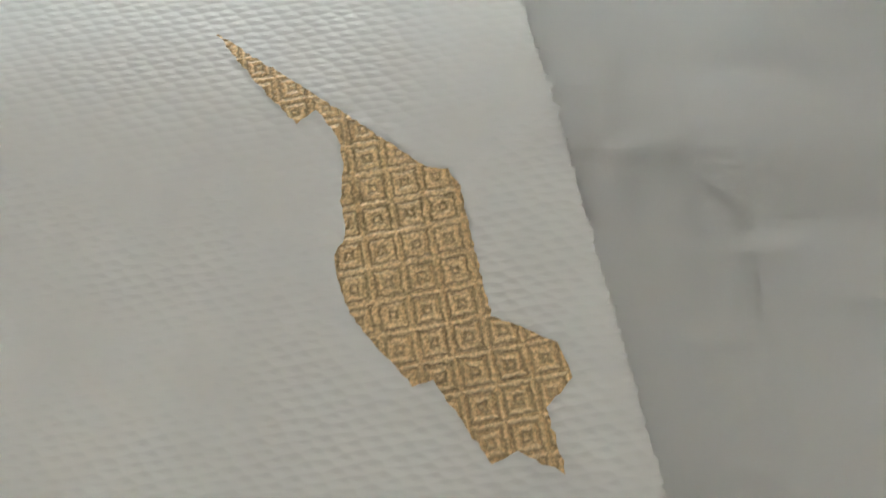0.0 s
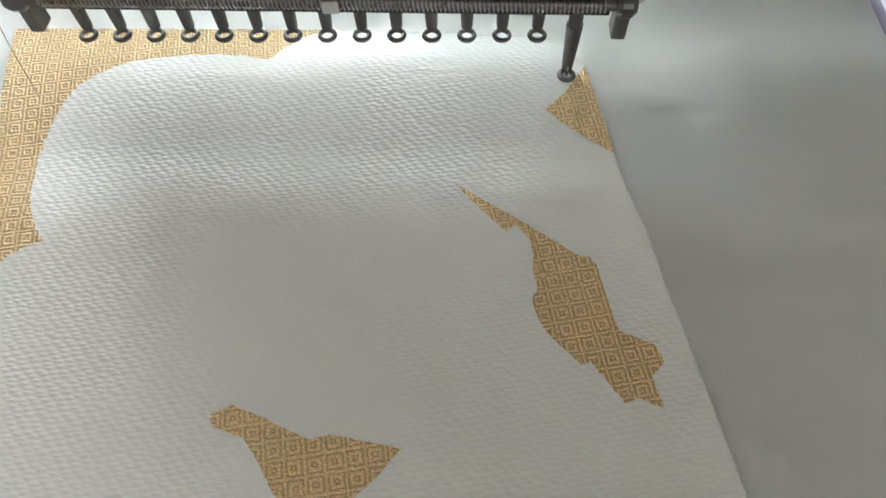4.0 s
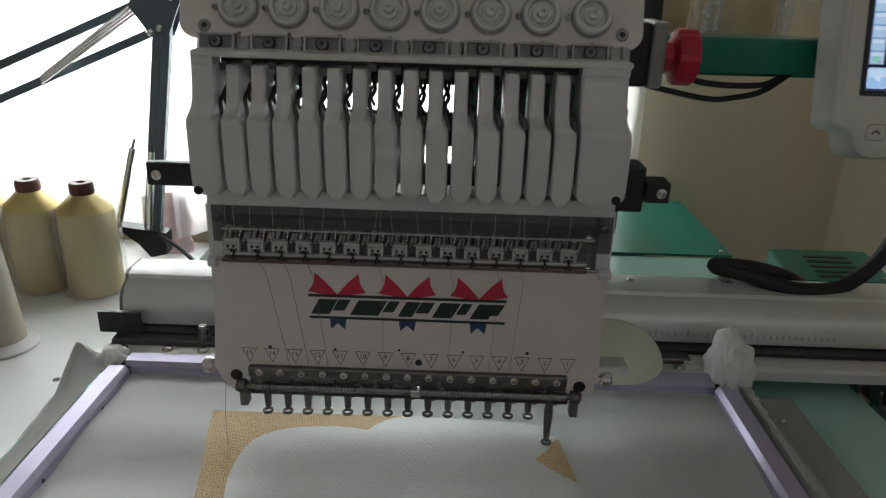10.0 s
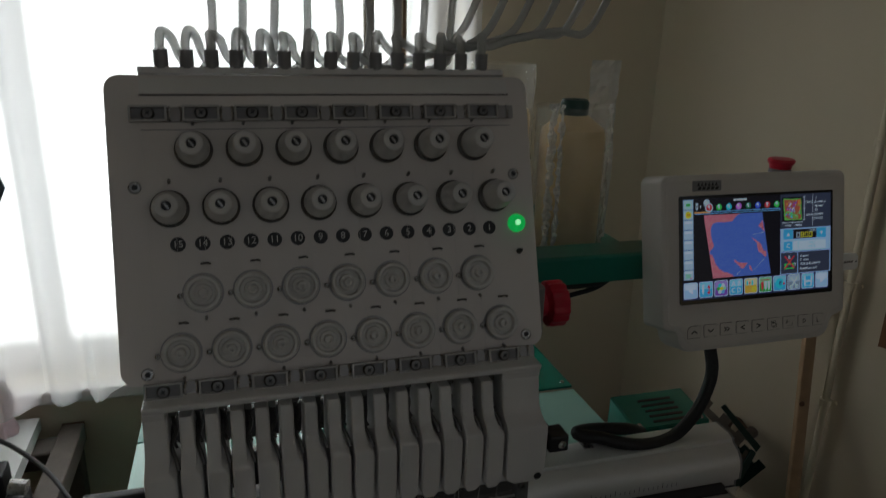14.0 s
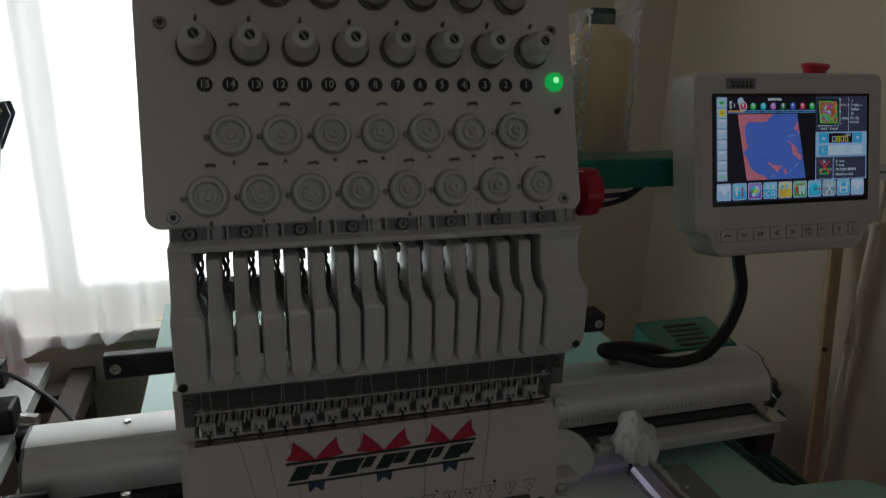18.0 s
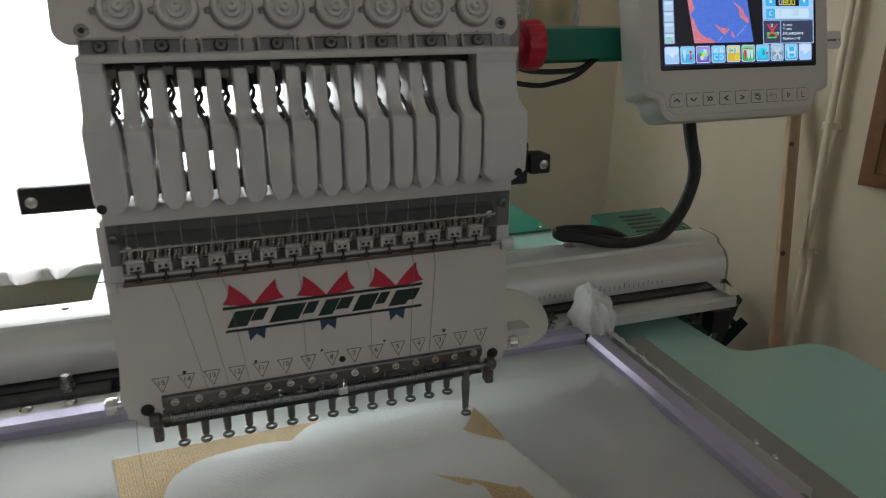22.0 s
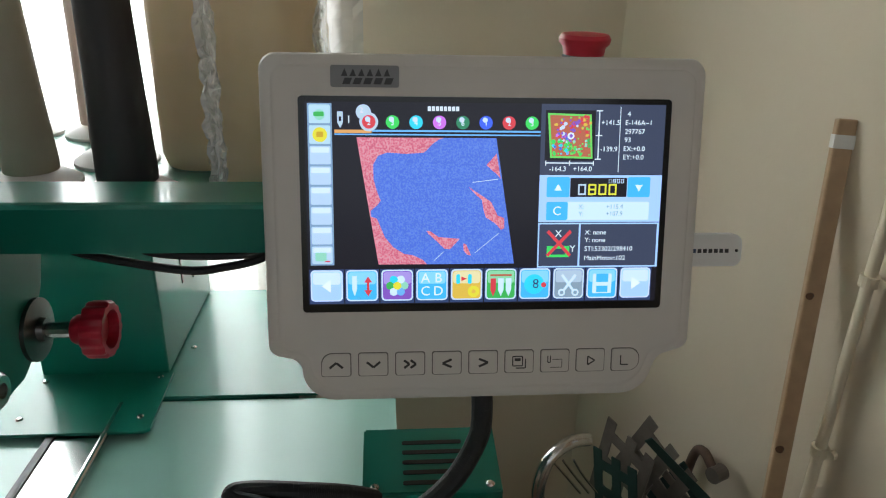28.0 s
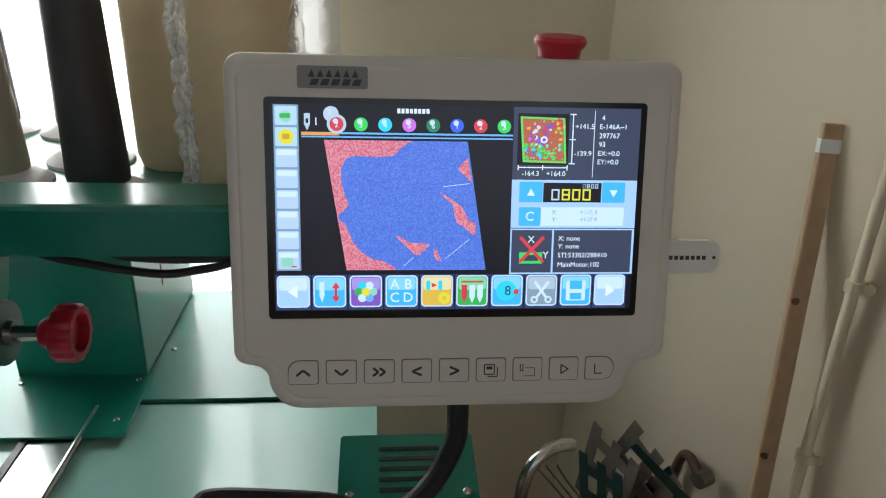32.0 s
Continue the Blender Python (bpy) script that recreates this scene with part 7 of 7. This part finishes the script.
part("rail", box(B(), -0.378, -0.342, 0.20, 0.776, -0.203, -0.166, 0.003), TIMBER, timber)
part("rail_end", box(B(), -0.3775, -0.3425, 0.7765, 0.780, -0.2025, -0.1665), KNOT, timber)
part("post", box(B(), -0.377, -0.343, 0.72, 0.756, FLOOR, -0.2035, 0.003), TIMBER, timber)
part("cross_rail", box(B(), -0.52, -0.3785, 0.700, 0.752, -0.204, -0.173, 0.003), TIMBER, timber)

lamp = thing("desk_lamp", (-0.45, 0.6, DESK_Z), "dark slate spring-arm desk lamp clamped to the desk, arms paled for glare", "desk lamp")
LY = 0.62
L0, L1 = Vector((-0.449, LY, -0.075)), Vector((-0.392, LY, 0.268))
part("base_clamp", box(B(), -0.440, -0.402, 0.548, 0.592, DESK_Z + 0.0005, -0.108, 0.005), BLACK, lamp)
part("clamp_jaw", box(B(), -0.409, -0.380, 0.550, 0.590, -0.196, -0.150, 0.004), BLACK, lamp)
part("clamp_screw", cyl(B(), (-0.396, 0.556, -0.130), (-0.374, 0.553, -0.134), 0.011, seg=14), STEEL_GREY, lamp)
part("swivel", slab(B(), [(-0.508, -0.060), (-0.424, -0.070), (-0.426, -0.106), (-0.452, -0.112), (-0.470, -0.090)], pose(0, LY - 0.01, 0, 90, 0, 0), 0.024), BLACK, lamp)
part("spring_bolt", cyl(B(), (-0.500, LY - 0.012, -0.064), (-0.500, LY - 0.036, -0.064), 0.008, seg=14), BLACK, lamp)
for k_ in (-0.0068, 0.0068):
    o = [(L0.x + k_ - 0.0060, L0.z), (L0.x + k_ + 0.0060, L0.z), (L1.x + k_ + 0.0060, L1.z), (L1.x + k_ - 0.0060, L1.z)]
    part("lower_arm", slab(B(), o, pose(0, LY - 0.004, 0, 90, 0, 0), 0.012), LAMP_BLUE, lamp)
for a_, b_ in (((-0.497, LY - 0.012, -0.060), (-0.458, LY - 0.012, 0.068)), ((-0.446, LY - 0.016, -0.060), (-0.428, LY - 0.016, 0.064))):
    part("spring", tube(B(), [a_, b_], 0.0052, 10), STEEL, lamp)
    part("spring_hook", tube(B(), [b_, (b_[0] + 0.005, b_[1], b_[2] + 0.014)], 0.0022, 6), DARK_STEEL, lamp)
for dy in (-0.014, 0.010):
    part("elbow", slab(B(), [(-0.408, 0.232), (-0.384, 0.232), (-0.362, 0.280), (-0.366, 0.296), (-0.384, 0.294), (-0.390, 0.284), (-0.432, 0.284), (-0.436, 0.272)], pose(0, LY + dy, 0, 90, 0, 0), 0.003), LAMP_BLUE, lamp)
for x_, z_ in ((-0.395, 0.244), (-0.408, 0.238), (-0.374, 0.285)):
    part("rivet", lathe(B(), [(0, 0.003), (0.004, 0.002), (0.0055, 0)], pose(x_, LY - 0.017, z_, 90, 0, 0), 12), STEEL, lamp, smooth=True)
for (xa, za), (xb, zb) in (((-0.405, 0.286), (-0.80, 0.118)), ((-0.410, 0.238), (-0.80, 0.072))):
    d_ = Vector((xb - xa, 0, zb - za))
    n_ = Vector((-d_.z, 0, d_.x)).normalized() * 0.0058
    o = [(xa - n_.x, za - n_.z), (xb - n_.x, zb - n_.z), (xb + n_.x, zb + n_.z), (xa + n_.x, za + n_.z)]
    part("upper_arm", slab(B(), o, pose(0, LY + 0.002, 0, 90, 0, 0), 0.012), LAMP_BLUE, lamp)
for k_ in (-0.007, -0.002, 0.003, 0.008):
    part("spring", tube(B(), [(-0.428, LY - 0.012, 0.270 + k_), (-0.580, LY - 0.012, 0.165 + 0.6 * k_)], 0.0019, 6), STEEL, lamp)
part("lamp_shade", lathe(B(), [(0.02, 0.03), (0.028, 0.0), (0.075, -0.08), (0.072, -0.08), (0.018, 0.026)], pose(-0.86, LY, 0.06), 24), BLACK, lamp)
part("cord", tube(B(), smooth_path([(-0.432, LY - 0.02, -0.070), (-0.395, 0.59, -0.088), (-0.340, 0.54, -0.108), (-0.295, 0.47, -0.128), (-0.262, 0.40, -0.16)], 6), 0.0034, 8), BLACK, lamp, smooth=True)

for x, y, sd in ((-0.520, 0.560, 1), (-0.604, 0.566, 5), (-0.694, 0.575, 9)):
    b_ = spool(x, y, DESK_Z, 0.0405, 0.168, YELLOW_T, "shiny pale gold thread bottle loosely wrapped in film", CAP_RED, 0.80, "thread spool", "gold bottles on the desk", sh=0.74)
bag = thing("plastic_bag", (-0.475, 0.73, DESK_Z), "crumpled pale pink plastic bag standing on the desk", "plastic bag")
bm, prev = B(), None
for j in range(15):
    f = j / 14
    ring = []
    for i in range(28):
        a = 2 * math.pi * i / 28
        q = 1 + 0.16 * noise.noise(Vector((2.2 * math.cos(a), 2.2 * math.sin(a), f * 4))) + 0.07 * noise.noise(Vector((6 * math.cos(a), 6 * math.sin(a), f * 9)))
        ring.append(bm.verts.new((-0.475 + 0.044 * q * math.cos(a) * (1 - 0.15 * f), 0.735 + 0.022 * q * math.sin(a) * (1 - 0.75 * f), DESK_Z + 0.0005 + 0.104 * f + (0.006 * noise.noise(Vector((i * 0.6, 3, 0))) if j == 14 else 0))))
    for i in range(28 if prev else 0):
        bm.faces.new((prev[i], prev[(i + 1) % 28], ring[(i + 1) % 28], ring[i]))
    prev = ring
part("pouch", bm, material("pink_tinted_plastic", (0.74, 0.56, 0.60), 0.35, vary=0.22, scale=35, bump=0.0006, fine=220), bag, smooth=True)
gc = thing("grey_cone", (-0.545, 0.375, DESK_Z), "grey thread cone standing on the desk", "thread cone")
k = Matrix.Translation((-0.555, 0.376, DESK_Z))
part("foot", lathe(B(), [(0, 0), (0.040, 0), (0.041, 0.004), (0.028, 0.012), (0, 0.012)], k, 24), WHITE_PLASTIC, gc, smooth=True)
part("thread", lathe(B(), [(0.0275, 0.0122), (0.0175, 0.160), (0.014, 0.164), (0, 0.164)], k, 24), GREY_T, gc, smooth=True)
